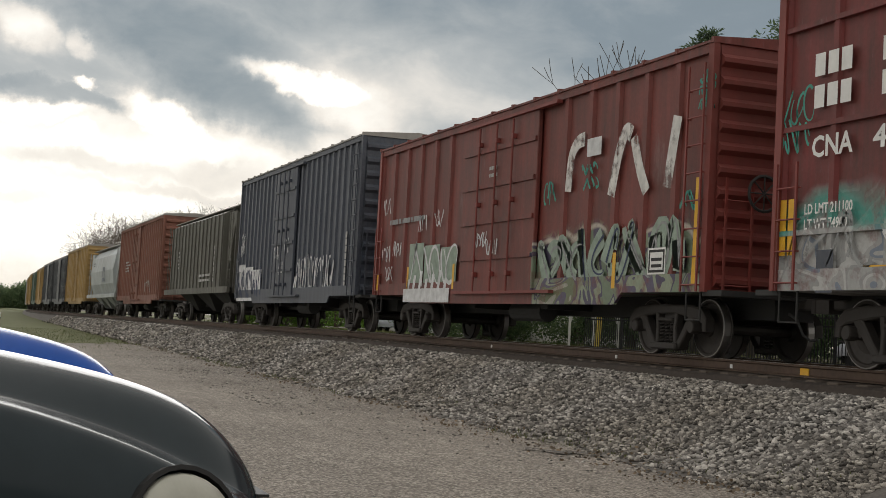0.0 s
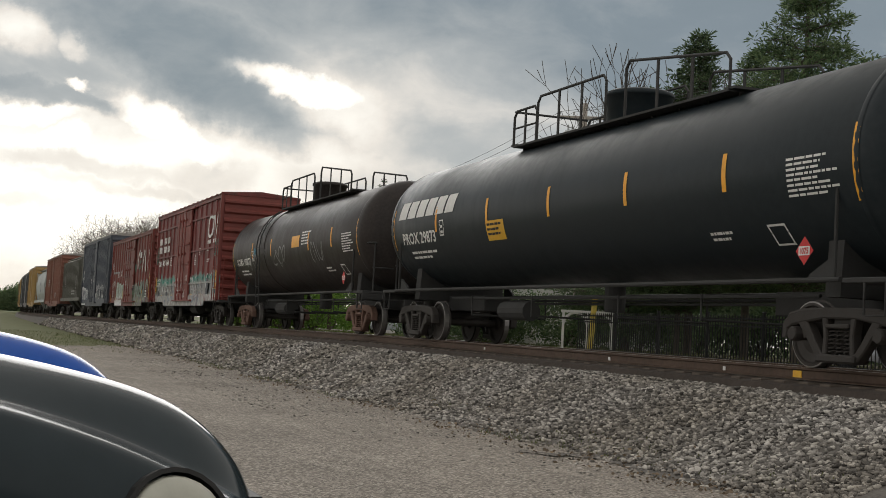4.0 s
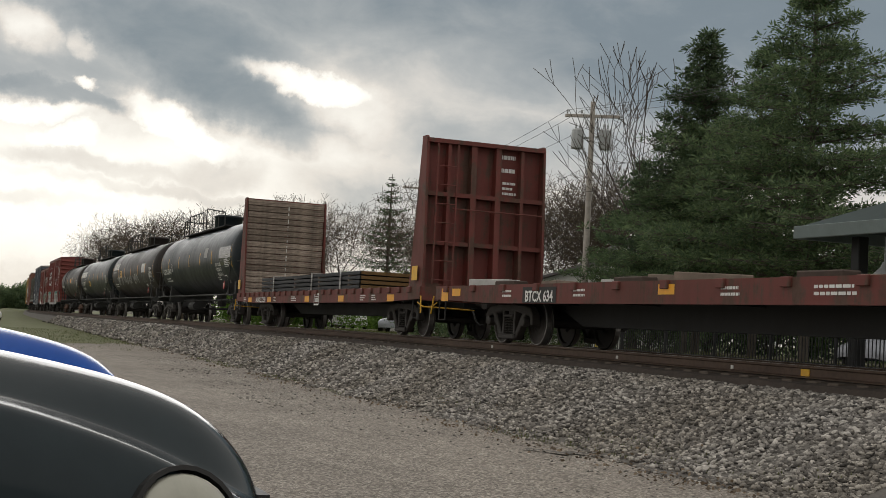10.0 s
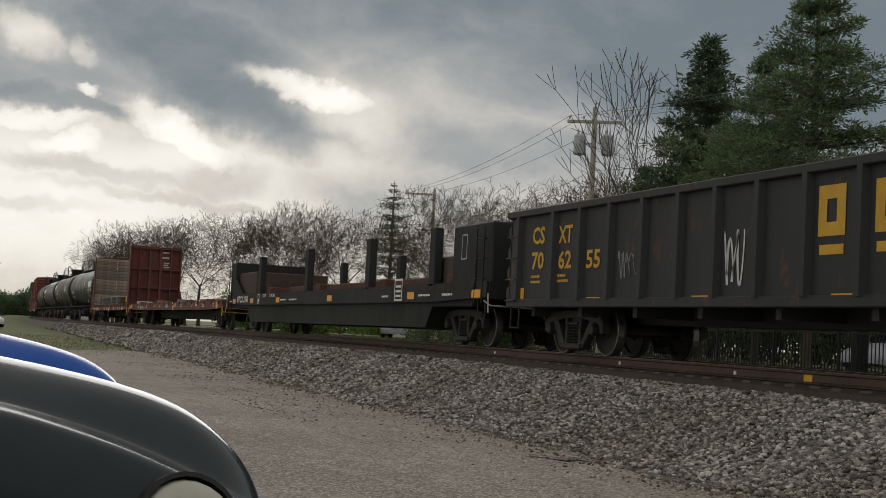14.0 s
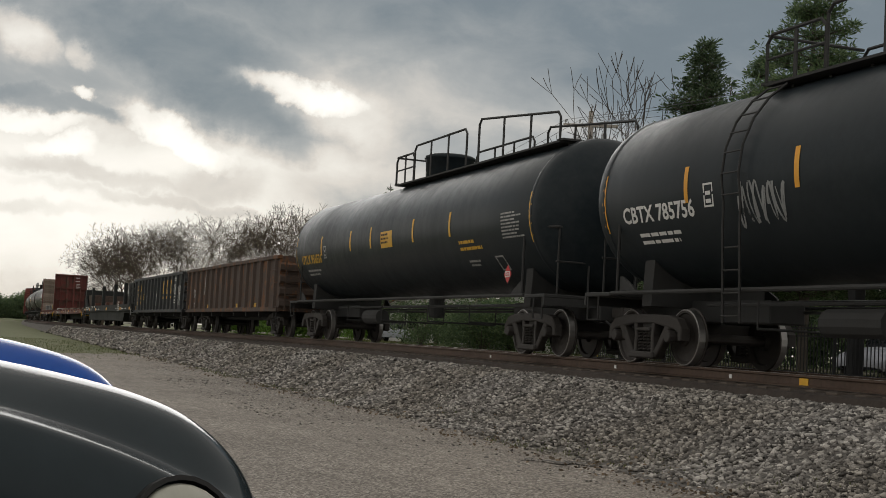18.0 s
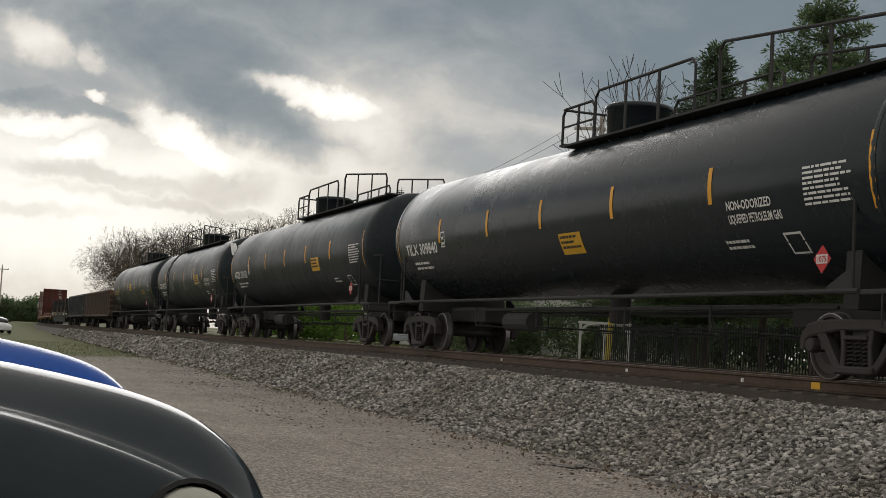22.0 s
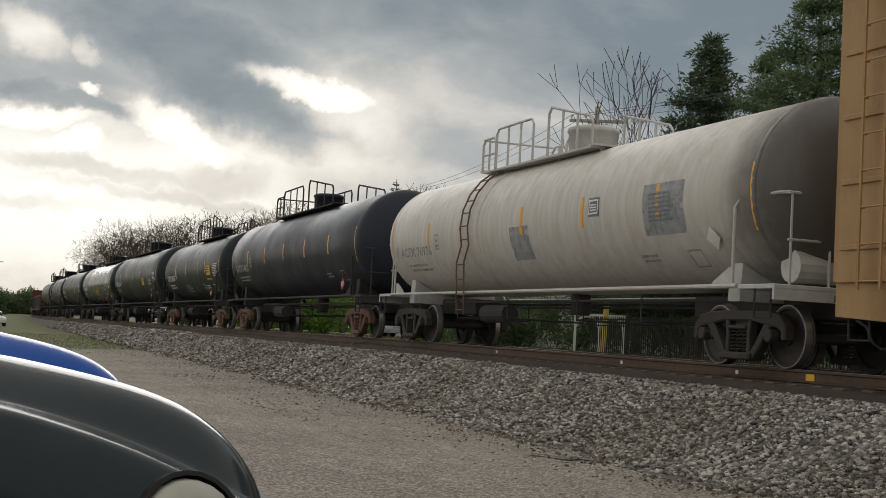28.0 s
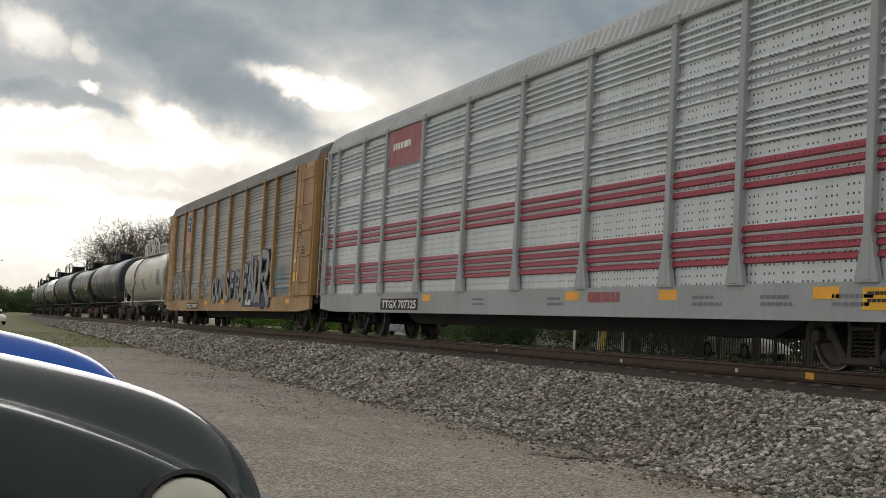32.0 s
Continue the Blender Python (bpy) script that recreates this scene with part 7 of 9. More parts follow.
    t = sd.put("emblem_field", bm, M["shield_blue"], 9.14, 4.29, "blue field", 0.013)
    t.parent = e
    for k in range(2):
        t = sd.put("emblem_bar", bars(0.6, 0.15, 1, 415 + k, 1.2), M["white"], 8.95, 4.68 - k * 0.24, "", 0.017)
        t.parent = e
    for k in range(6):
        t = sd.put("emblem_stripe", patch(0, 0, 0.07, 0.85 if 0 < k < 5 else 0.7), M["red_sign"], 9.0 - k * 0.135, 3.42 if 0 < k < 5 else 3.56, "red stripe", 0.013)
        t.parent = e
    for k, (y, w, h, n) in enumerate(((12.4, 2.4, 1.15, 18), (9.7, 1.9, 1.25, 16), (7.1, 1.6, 0.6, 6), (4.7, 2.2, 0.95, 9))):
        sd.put("tag", scrawl(w, h, n, 400 + k, 0.07, 14), M["graffiti_pale"], y, 1.25, "thin white sprayed lines", 0.013)
    # blocky sprayed shapes: a navy outline with a pale fill, drawn stroke by stroke
    row = [(1.80, 1.10, 0.72, 0.85, "ring"), (0.90, 1.12, 0.72, 0.85, "cup"), (0.05, 1.12, 0.80, 0.95, "zigzag"), (-0.95, 1.12, 0.70, 1.0, "snake"), (-1.80, 1.12, 0.80, 1.0, "comb"), (-2.80, 1.10, 0.9, 1.0, "leg"),
           (-4.15, 0.98, 0.95, 1.35, "comb"), (-5.10, 0.98, 1.05, 1.55, "peak"), (-6.20, 0.98, 0.75, 1.5, "hook"), (-6.95, 0.95, 1.7, 1.75, "leg")]
    for k, (y, z, w, h, kind) in enumerate(row):
        for path in STROKES[kind]:
            pts = [(u * w, v * h) for u, v in path]
            t = 0.21 if k < 6 else 0.31
            sd.put("tag_outline", band(pts, t + 0.13), M["spray_navy"], y, z, "navy sprayed outline", 0.022 + 0.0012 * k)
            sd.put("tag_fill", band(pts, t), M["graffiti_silver"], y, z, "silver-white sprayed fill", 0.036 + 0.0012 * k)
    sd.put("tag_wash", patch(0, 0, 4.6, 0.5, 1, 0.1), M["spray_navy"], -4.2, 0.8, "dark blue-green wash below the tag", 0.021)
    sd.put("tag", scrawl(1.5, 0.62, 6, 410, 0.06), M["graffiti_blue"], -9.3, 1.6, "", 0.03)
    sd.put("tag", scrawl(2.0, 0.3, 7, 411, 0.05), M["graffiti_blue"], -9.1, 1.2, "", 0.03)
    sd.put("reporting_patch", patch(0, 0, 2.9, 0.26), M["under"], 8.1, 0.72)
    sd.put("reporting_mark", text_plane("TTGX 994721", 0.18, 2.7), M["white"], 8.0, 0.76, "", 0.01)
    sd.put("owner_block", bars(1.1, 0.4, 1, 421, 1.1), M["white"], -4.8, 0.66, "", 0.03)
    sd.put("data_plate", patch(0, 0, 0.62, 0.34), M["under"], -7.3, 0.72)
    for y in (-6.7, -8.2, -11.0, -0.2, 3.6):
        sd.put("reflector", patch(0, 0, 0.5, 0.16), M["orange"], y, 0.9)
    end = Side(car, 1.63)
    end.put("notice_plate", patch(0, 0, 0.6, 0.27), M["yellow"], -12.1, 1.62, "yellow notice plate")
    end.put("data_plate", frame_bars(0.55, 0.48, 0.03, 4), M["under"], -12.3, 3.05)
    end.put("stencil", bars(0.35, 0.5, 5, 425), M["under"], -12.4, 2.5)
    end.put("stencil", bars(0.4, 0.4, 4, 426), M["under"], -13.05, 2.3)
    end.put("round_sign", patch(0, 0, 0.16, 0.16), M["white"], -12.2, 2.2)
    posts2 = (12.45, 9.97, 7.94, 5.07, 2.16, -0.84, -3.83, -6.78, -8.77, -11.69)
    car, sd, L = autorack("silver autorack with red painted bands and grey posts", -418.5, -389.8, M["panel_silver"], M["rack_grey"], M["rack_grey"], posts2, M["rack_grey"])
    e = sd.put("emblem", patch(0, 0, 2.55, 0.95), M["rack_red"], 7.75, 4.35, "red owner panel")
    t = sd.put("emblem_bars", bars(1.9, 0.35, 1, 430), M["white"], 7.4, 4.6, "", 0.011)
    t.parent = e
    sd.put("reporting_patch", patch(0, 0, 2.9, 0.28), M["under"], 7.78, 0.71)
    sd.put("reporting_mark", text_plane("TTGX 707325", 0.19, 2.66), M["white"], 7.66, 0.755, "", 0.01)
    sd.put("owner_block", bars(1.2, 0.36, 1, 431), M["rack_red"], -4.1, 0.70)
    for y in (-6.6, -10.6, -3.2, 4.55):
        sd.put("reflector", patch(0, 0, 0.55, 0.16), M["orange"], y, 0.92)
    sd.put("notice_plate", patch(0, 0, 0.75, 0.28), M["yellow"], -11.6, 0.78)
    sd.put("notice_bars", bars(0.5, 0.18, 2, 432), M["under"], -11.7, 0.83, "", 0.01)
    for k, y in enumerate((-2.4, -7.6, -9.4, -11.0, 1.4)):
        sd.put("stencil", bars(0.9, 0.2, 2, 440 + k), M["grey_patch"], y, 0.78)


build_train()


# ---- ballast stones ----
def stones(name, count, xr, yr, size, seed, label, taper=None):
    """Thousands of angular stones in one mesh, laid on the roadbed."""
    rng = np.random.default_rng(seed)
    t = (1 + 5 ** 0.5) / 2
    ico = np.array([(-1, t, 0), (1, t, 0), (-1, -t, 0), (1, -t, 0), (0, -1, t), (0, 1, t), (0, -1, -t), (0, 1, -t), (t, 0, -1), (t, 0, 1), (-t, 0, -1), (-t, 0, 1)]) / 1.9
    tri = np.array([(0, 11, 5), (0, 5, 1), (0, 1, 7), (0, 7, 10), (0, 10, 11), (1, 5, 9), (5, 11, 4), (11, 10, 2), (10, 7, 6), (7, 1, 8), (3, 9, 4), (3, 4, 2), (3, 2, 6), (3, 6, 8), (3, 8, 9), (4, 9, 5), (2, 4, 11), (6, 2, 10), (8, 6, 7), (9, 8, 1)])
    x = rng.uniform(*xr, count)
    y = yr[0] + (yr[1] - yr[0]) * rng.uniform(0, 1, count) ** 1.25
    keep = np.ones(count, bool)
    if taper:
        f = np.array([foot(v) for v in y])
        keep = rng.uniform(0, 1, count) < np.clip((x - f + taper) / (taper * 1.6), 0.0, 1.0) ** 1.3
    x, y = x[keep], y[keep]
    n = len(x)
    x = x + np.array([bend(v) for v in y])
    z = np.array([max(bed_height(a, b), -0.03) for a, b in zip(x, y)])
    s = rng.uniform(size[0], size[1], (n, 1)) * rng.uniform(0.7, 1.25, (n, 3)) * np.array([1.1, 1.0, 0.68])
    ang = rng.uniform(0, 6.283, (n, 3))
    v = ico[None] * (1 + rng.uniform(-0.46, 0.36, (n, 12, 1)))
    v = v * s[:, None, :]
    ca, sa = np.cos(ang), np.sin(ang)
    v = np.stack([v[..., 0] * ca[:, None, 0] - v[..., 1] * sa[:, None, 0], v[..., 0] * sa[:, None, 0] + v[..., 1] * ca[:, None, 0], v[..., 2]], -1)
    tilt = (ang[:, 1] - 3.14) * 0.2
    v = np.stack([v[..., 0], v[..., 1] * np.cos(tilt)[:, None] - v[..., 2] * np.sin(tilt)[:, None], v[..., 1] * np.sin(tilt)[:, None] + v[..., 2] * np.cos(tilt)[:, None]], -1)
    v += np.stack([x, y, z + s[:, 2] * 0.45], -1)[:, None, :]
    faces = (tri[None] + (np.arange(n) * 12)[:, None, None]).reshape(-1, 3)
    ob = new(name, mesh_from(name, v.reshape(-1, 3), faces, M["ballast"]))
    return tagged(ob, label, "gravel", kind="stuff")


def mesh_from(name, verts, faces, mat):
    """A mesh from arrays of corners and of triangles or quads."""
    me = bpy.data.meshes.new(name)
    verts, faces = np.asarray(verts, np.float32), np.asarray(faces, np.int32)
    k = faces.shape[1]
    me.vertices.add(len(verts))
    me.vertices.foreach_set("co", verts.ravel())
    me.loops.add(faces.size)
    me.loops.foreach_set("vertex_index", faces.ravel())
    me.polygons.add(len(faces))
    me.polygons.foreach_set("loop_start", np.arange(0, faces.size, k, dtype=np.int32))
    me.update()
    me.validate()
    me.materials.append(mat)
    return me


stones("ballast_gravel", 27000, (6.9, 11.0), (10.5, 27.0), (0.021, 0.042), 11, "loose angular grey ballast stones", 0.38)
stones("ballast_gravel", 20000, (7.0, 11.0), (25.0, 62.0), (0.032, 0.056), 12, "loose angular grey ballast stones", 0.4)
stones("ballast_gravel", 7000, (8.0, 11.0), (60.0, 130.0), (0.06, 0.1), 13, "loose angular grey ballast stones", 0.5)
stones("ballast_gravel", 3600, (11.0, 13.6), (11.0, 45.0), (0.03, 0.055), 14, "loose angular grey ballast stones between the rails")
stones("ballast_gravel", 2600, (5.2, 7.6), (10.0, 45.0), (0.010, 0.028), 15, "small stones strewn on the edge of the asphalt")
stones("ballast_gravel", 900, (4.6, 7.2), (8.6, 16.0), (0.006, 0.016), 16, "grit scattered over the asphalt")


# ---- cracks and dirt seam on the lot ----
def crack(points, width):
    bm = B()
    prev = None
    for i, (x, y) in enumerate(points):
        w = width * random.uniform(0.4, 1.2)
        cur = (bm.verts.new((x - 0.3 * w, y - w, 0.004)), bm.verts.new((x + 0.3 * w, y + w, 0.004)))
        if prev:
            bm.faces.new((prev[0], prev[1], cur[1], cur[0]))
        prev = cur
    solid("crack", bm, M["bed"], "dark crack with loose grit in the asphalt", "crack", kind="structure")


crack([(6.95 + 0.09 * i, 15.35 + 0.16 * math.sin(i * 1.3) - 0.07 * i) for i in range(9)], 0.11)
crack([(7.2 + 0.13 * i, 31.5 + 0.4 * math.sin(i * 1.1) + 0.1 * i) for i in range(9)], 0.12)


# ---- rail furniture: marks on the web of the near rail, tie plates ----
def rail_marks():
    x = TRACK_X - 0.753 - 0.012
    bm = B()
    rbox(bm, x - 0.014, x, 15.66, 15.86, RAIL - 0.15, RAIL - 0.05, 0.003)
    solid("rail_marker", bm, M["yellow"], "yellow paint mark on the web of the rail", "marker")
    for y in (17.6, 21.3, 27.05):
        bm = B()
        rbox(bm, x - 0.014, x, y - 0.035, y + 0.035, RAIL - 0.135, RAIL - 0.075, 0.003)
        solid("rail_marker", bm, M["white"], "small white tag on the web of the rail", "marker", "white rail tags")


rail_marks()


# ---- plants ----
def leaf_mat(name, dark, light, trans=0.5):
    m, N, b = material(name)
    g = N.add("ShaderNodeNewGeometry")
    p = N.add("ShaderNodeTexCoord").outputs["Object"]
    r = N.math("ADD", N.math("MULTIPLY", g.outputs["Random Per Island"], 0.6), N.math("MULTIPLY", N.noise(p, 0.8, 3), 0.4))
    c = N.ramp(r, [(0.25, dark), (0.8, light)])
    N.link(c, b.inputs["Base Color"])
    b.inputs["Roughness"].default_value = 0.65
    # thin leaves let some light through
    tr = N.add("ShaderNodeBsdfTranslucent")
    N.link(c, tr.inputs[0])
    both = N.add("ShaderNodeMixShader")
    both.inputs[0].default_value = trans
    N.link(b.outputs[0], both.inputs[1])
    N.link(tr.outputs[0], both.inputs[2])
    N.link(both.outputs[0], m.node_tree.nodes["Material Output"].inputs[0])
    return m


M["bark"] = plain("grey_bark", (0.095, 0.08, 0.067), 0.9, 0, 0.35, 8.0, 0.5)
M["twig"] = plain("tan_grey_twigs", (0.085, 0.066, 0.048), 0.9, 0, 0.3, 8.0, 0.3)
M["pine"] = leaf_mat("pine_needles", (0.062, 0.108, 0.054), (0.185, 0.25, 0.115))
M["spruce"] = leaf_mat("spruce_needles", (0.05, 0.082, 0.046), (0.12, 0.17, 0.082))
M["bud"] = leaf_mat("spring_buds", (0.09, 0.078, 0.045), (0.17, 0.14, 0.075))
M["bush"] = leaf_mat("fresh_leaves", (0.075, 0.15, 0.022), (0.17, 0.29, 0.05))
M["litter"] = leaf_mat("dead_leaves", (0.11, 0.085, 0.06), (0.27, 0.20, 0.13), 0.1)
M["grass"] = leaf_mat("grass_blades", (0.09, 0.11, 0.035), (0.17, 0.175, 0.075))


class Limbs:
    """Collects tapered tubes and small leaves as plain arrays."""

    def __init__(self):
        self.v, self.f, self.lv, self.lf = [], [], [], []

    def limb(self, a, b, ra, rb, n=4):
        a, b = Vector(a), Vector(b)
        d = (b - a).normalized()
        u = d.orthogonal().normalized()
        w = d.cross(u)
        k = len(self.v)
        for p, r in ((a, ra), (b, rb)):
            for i in range(n):
                t = 6.2832 * i / n
                self.v.append(p + (u * math.cos(t) + w * math.sin(t)) * r)
        for i in range(n):
            self.f.append((k + i, k + (i + 1) % n, k + n + (i + 1) % n, k + n + i))

    def leaf(self, p, d, size, rnd, wide=0.5):
        d = Vector(d).normalized()
        u = Vector((rnd.uniform(-1, 1), rnd.uniform(-1, 1), rnd.uniform(-1, 1))).cross(d)
        u = u.normalized() * size * wide if u.length > 1e-3 else d.orthogonal() * size * wide
        k = len(self.lv)
        p = Vector(p)
        self.lv += [p - u * 0.3, p + d * size * 0.5 - u, p + d * size, p + d * size * 0.5 + u]
        self.lf.append((k, k + 1, k + 2, k + 3))

    def meshes(self, name, bark, leaf):
        return mesh_from(name + "_trunk", self.v, self.f, bark), (mesh_from(name + "_crown", self.lv, self.lf, leaf) if self.lf else None)


def grow_bare(seed, height, spread_r, buds, levels=5, trunk_r=0.2, up=0.35):
    """A leafless broad tree with fine twigs and sparse spring buds."""
    rnd = random.Random(seed)
    T = Limbs()

    def branch(p, d, length, r, level):
        segs = 3 if level < 3 else 2
        for s in range(segs):
            d = (d + Vector((rnd.uniform(-1, 1), rnd.uniform(-1, 1), rnd.uniform(-0.5, 1))) * 0.16 + Vector((0, 0, 0.05 * up))).normalized()
            q = p + d * (length / segs)
            r2 = max(0.013, r * 0.80)
            T.limb(p, q, r, r2, 6 if level == 0 else 4 if level < 3 else 3)
            p, r = q, r2
            if level >= levels - 1:
                for _ in range(buds):
                    T.leaf(p + Vector((rnd.uniform(-1, 1), rnd.uniform(-1, 1), rnd.uniform(-1, 1))) * 0.22, (rnd.uniform(-1, 1), rnd.uniform(-1, 1), rnd.uniform(-0.4, 1)), rnd.uniform(0.03, 0.06), rnd)
            elif level > 0 and s < segs - 1 and rnd.random() < 0.7:
                side = d.orthogonal()
                side.rotate(Matrix.Rotation(rnd.uniform(0, 6.28), 3, d))
                branch(p, (d * 0.6 + side * 0.7).normalized(), length * 0.6, r * 0.55, level + 1)
        if level < levels:
            n = rnd.choice((2, 3, 3)) if level else 4
            for k in range(n):
                side = d.orthogonal()
                side.rotate(Matrix.Rotation(6.283 * k / n + rnd.uniform(-0.5, 0.5), 3, d))
                branch(p, (d * rnd.uniform(0.55, 0.9) + side * rnd.uniform(0.4, 0.8) * spread_r + Vector((0, 0, 0.12 * up))).normalized(), length * rnd.uniform(0.6, 0.78), r * 0.62, level + 1)

    branch(Vector((0, 0, -0.2)), Vector((0, 0, 1)), height * 0.30, trunk_r, 0)
    k = height / max(v.z for v in T.v)
    T.v, T.lv = [v * k for v in T.v], [v * k for v in T.lv]
    return T


def grow_conifer(seed, height, radius, tufts, droop, gap, start=0.12, sparse=False, tuft_size=0.32, tiers=26, upper=1.0):
    """A conifer: whorls of limbs with needle tufts along them; sparse ones show bare drooping arms."""
    rnd = random.Random(seed)
    T = Limbs()
    T.limb((0, 0, -0.3), (0, 0, height * 0.6), height * 0.014, height * 0.009, 8)
    T.limb((0, 0, height * 0.6), (0, 0, height * 0.99), height * 0.010, 0.015, 6)
    for t in range(tiers):
        u = start + (1 - start) * (t + rnd.uniform(-0.3, 0.3)) / tiers
        z = height * u
        reach = radius * min(1.0, (1 - u) ** upper * 1.45 + 0.04) * rnd.uniform(0.72, 1.15)
        arms = rnd.randint(5, 7)
        turn = rnd.uniform(0, 6.28)
        for a in range(arms):
            if rnd.random() < gap:
                continue
            ang = turn + 6.283 * a / arms + rnd.uniform(-0.25, 0.25)
            L = reach * rnd.uniform(0.65, 1.1)
            p = Vector((0, 0, z))
            segs = 5
            for s in range(segs):
                f = (s + 1) / segs
                q = Vector((math.cos(ang) * L * f, math.sin(ang) * L * f, z + L * (droop * f - (droop - 0.16) * f * f)))
                T.limb(p, q, max(0.01, 0.05 * (1 - f * 0.8) * height / 13), max(0.008, 0.05 * (1 - f) * height / 13), 4 if s < 3 else 3)
                if sparse:
                    for _ in range(max(1, int(tufts * L / radius * (0.35 if s == 0 else 1.0)))):
                        w = 0.06 * (0.4 + L * 0.22)
                        c = p.lerp(q, rnd.random()) + Vector((rnd.gauss(0, w), rnd.gauss(0, w), rnd.gauss(-0.1, w * 0.9)))
                        for _ in range(3):
                            T.leaf(c, Vector((math.cos(ang) * 0.5 + rnd.uniform(-0.9, 0.9), math.sin(ang) * 0.5 + rnd.uniform(-0.9, 0.9), rnd.uniform(-1.0, 0.4))), tuft_size * rnd.uniform(0.6, 1.2), rnd, 0.13)
                else:
                    # puffs of needles that radiate from the shoots along the limb
                    for _ in range(max(1, round(tufts * L / radius * (0.3 if s == 0 else 0.7 if s == 1 else 1.0)))):
                        side = rnd.gauss(0, 0.16 + 0.15 * L * f)
                        c = p.lerp(q, rnd.random()) + Vector((-math.sin(ang) * side, math.cos(ang) * side, rnd.gauss(0.04, 0.10)))
                        T.limb(p.lerp(q, 0.3), c, 0.012, 0.008, 3)
                        for _ in range(24):
                            d = Vector((rnd.gauss(0, 1) + math.cos(ang) * 0.5, rnd.gauss(0, 1) + math.sin(ang) * 0.5, rnd.gauss(0.35, 0.6)))
                            T.leaf(c + d * 0.09, d, tuft_size * rnd.uniform(0.6, 1.25), rnd, 0.14)
                p = q
    return T


def grow_bush(seed, w, h, n, size):
    rnd = random.Random(seed)
    T = Limbs()
    for k in range(14):
        a = rnd.uniform(0, 6.28)
        r = rnd.uniform(0.3, 0.9)
        T.limb((0, 0, -0.1), (math.cos(a) * w * r * 0.7, math.sin(a) * w * r * 0.7, h * rnd.uniform(0.5, 0.9)), 0.04, 0.01, 4)
    clumps = [(rnd.uniform(-1, 1), rnd.uniform(-1, 1), rnd.uniform(0.15, 1)) for _ in range(34)]
    for _ in range(n):
        c = rnd.choice(clumps)
        k = math.sqrt(max(0.05, 1 - c[2] * c[2] * 0.8))
        p = Vector((c[0] * w * k + rnd.gauss(0, w * 0.16), c[1] * w * k + rnd.gauss(0, w * 0.16), max(0.05, c[2] * h * 0.9 + rnd.gauss(0, h * 0.12))))
        T.leaf(p, (rnd.uniform(-1, 1), rnd.uniform(-1, 1), rnd.uniform(-0.3, 1)), size * rnd.uniform(0.6, 1.3), rnd, 0.42)
    return T


def plant(name, T, bark, leaf, label, category, spots, group=""):
    """One plant with its trunk and crown, then its copies; spots: x, y, z, turn, scale."""
    tm, cm = T.meshes(name, bark, leaf)
    first = None
    for x, y, z, turn, k in spots:
        m = Matrix.LocRotScale((x, y, z), Euler((0, 0, radians(turn))), (k, k, k))
        if first is None:
            first = thing(name, label, category, m, group)
            part("trunk", tm, None, first)
            if cm:
                part("crown", cm, None, first)
        else:
            ob = copy_thing(first, Matrix.LocRotScale((x, y, z), Euler((0, 0, radians(turn))), None))
            ob.scale = (k, k, k)


BANK = 0.95     # ground level beyond the track


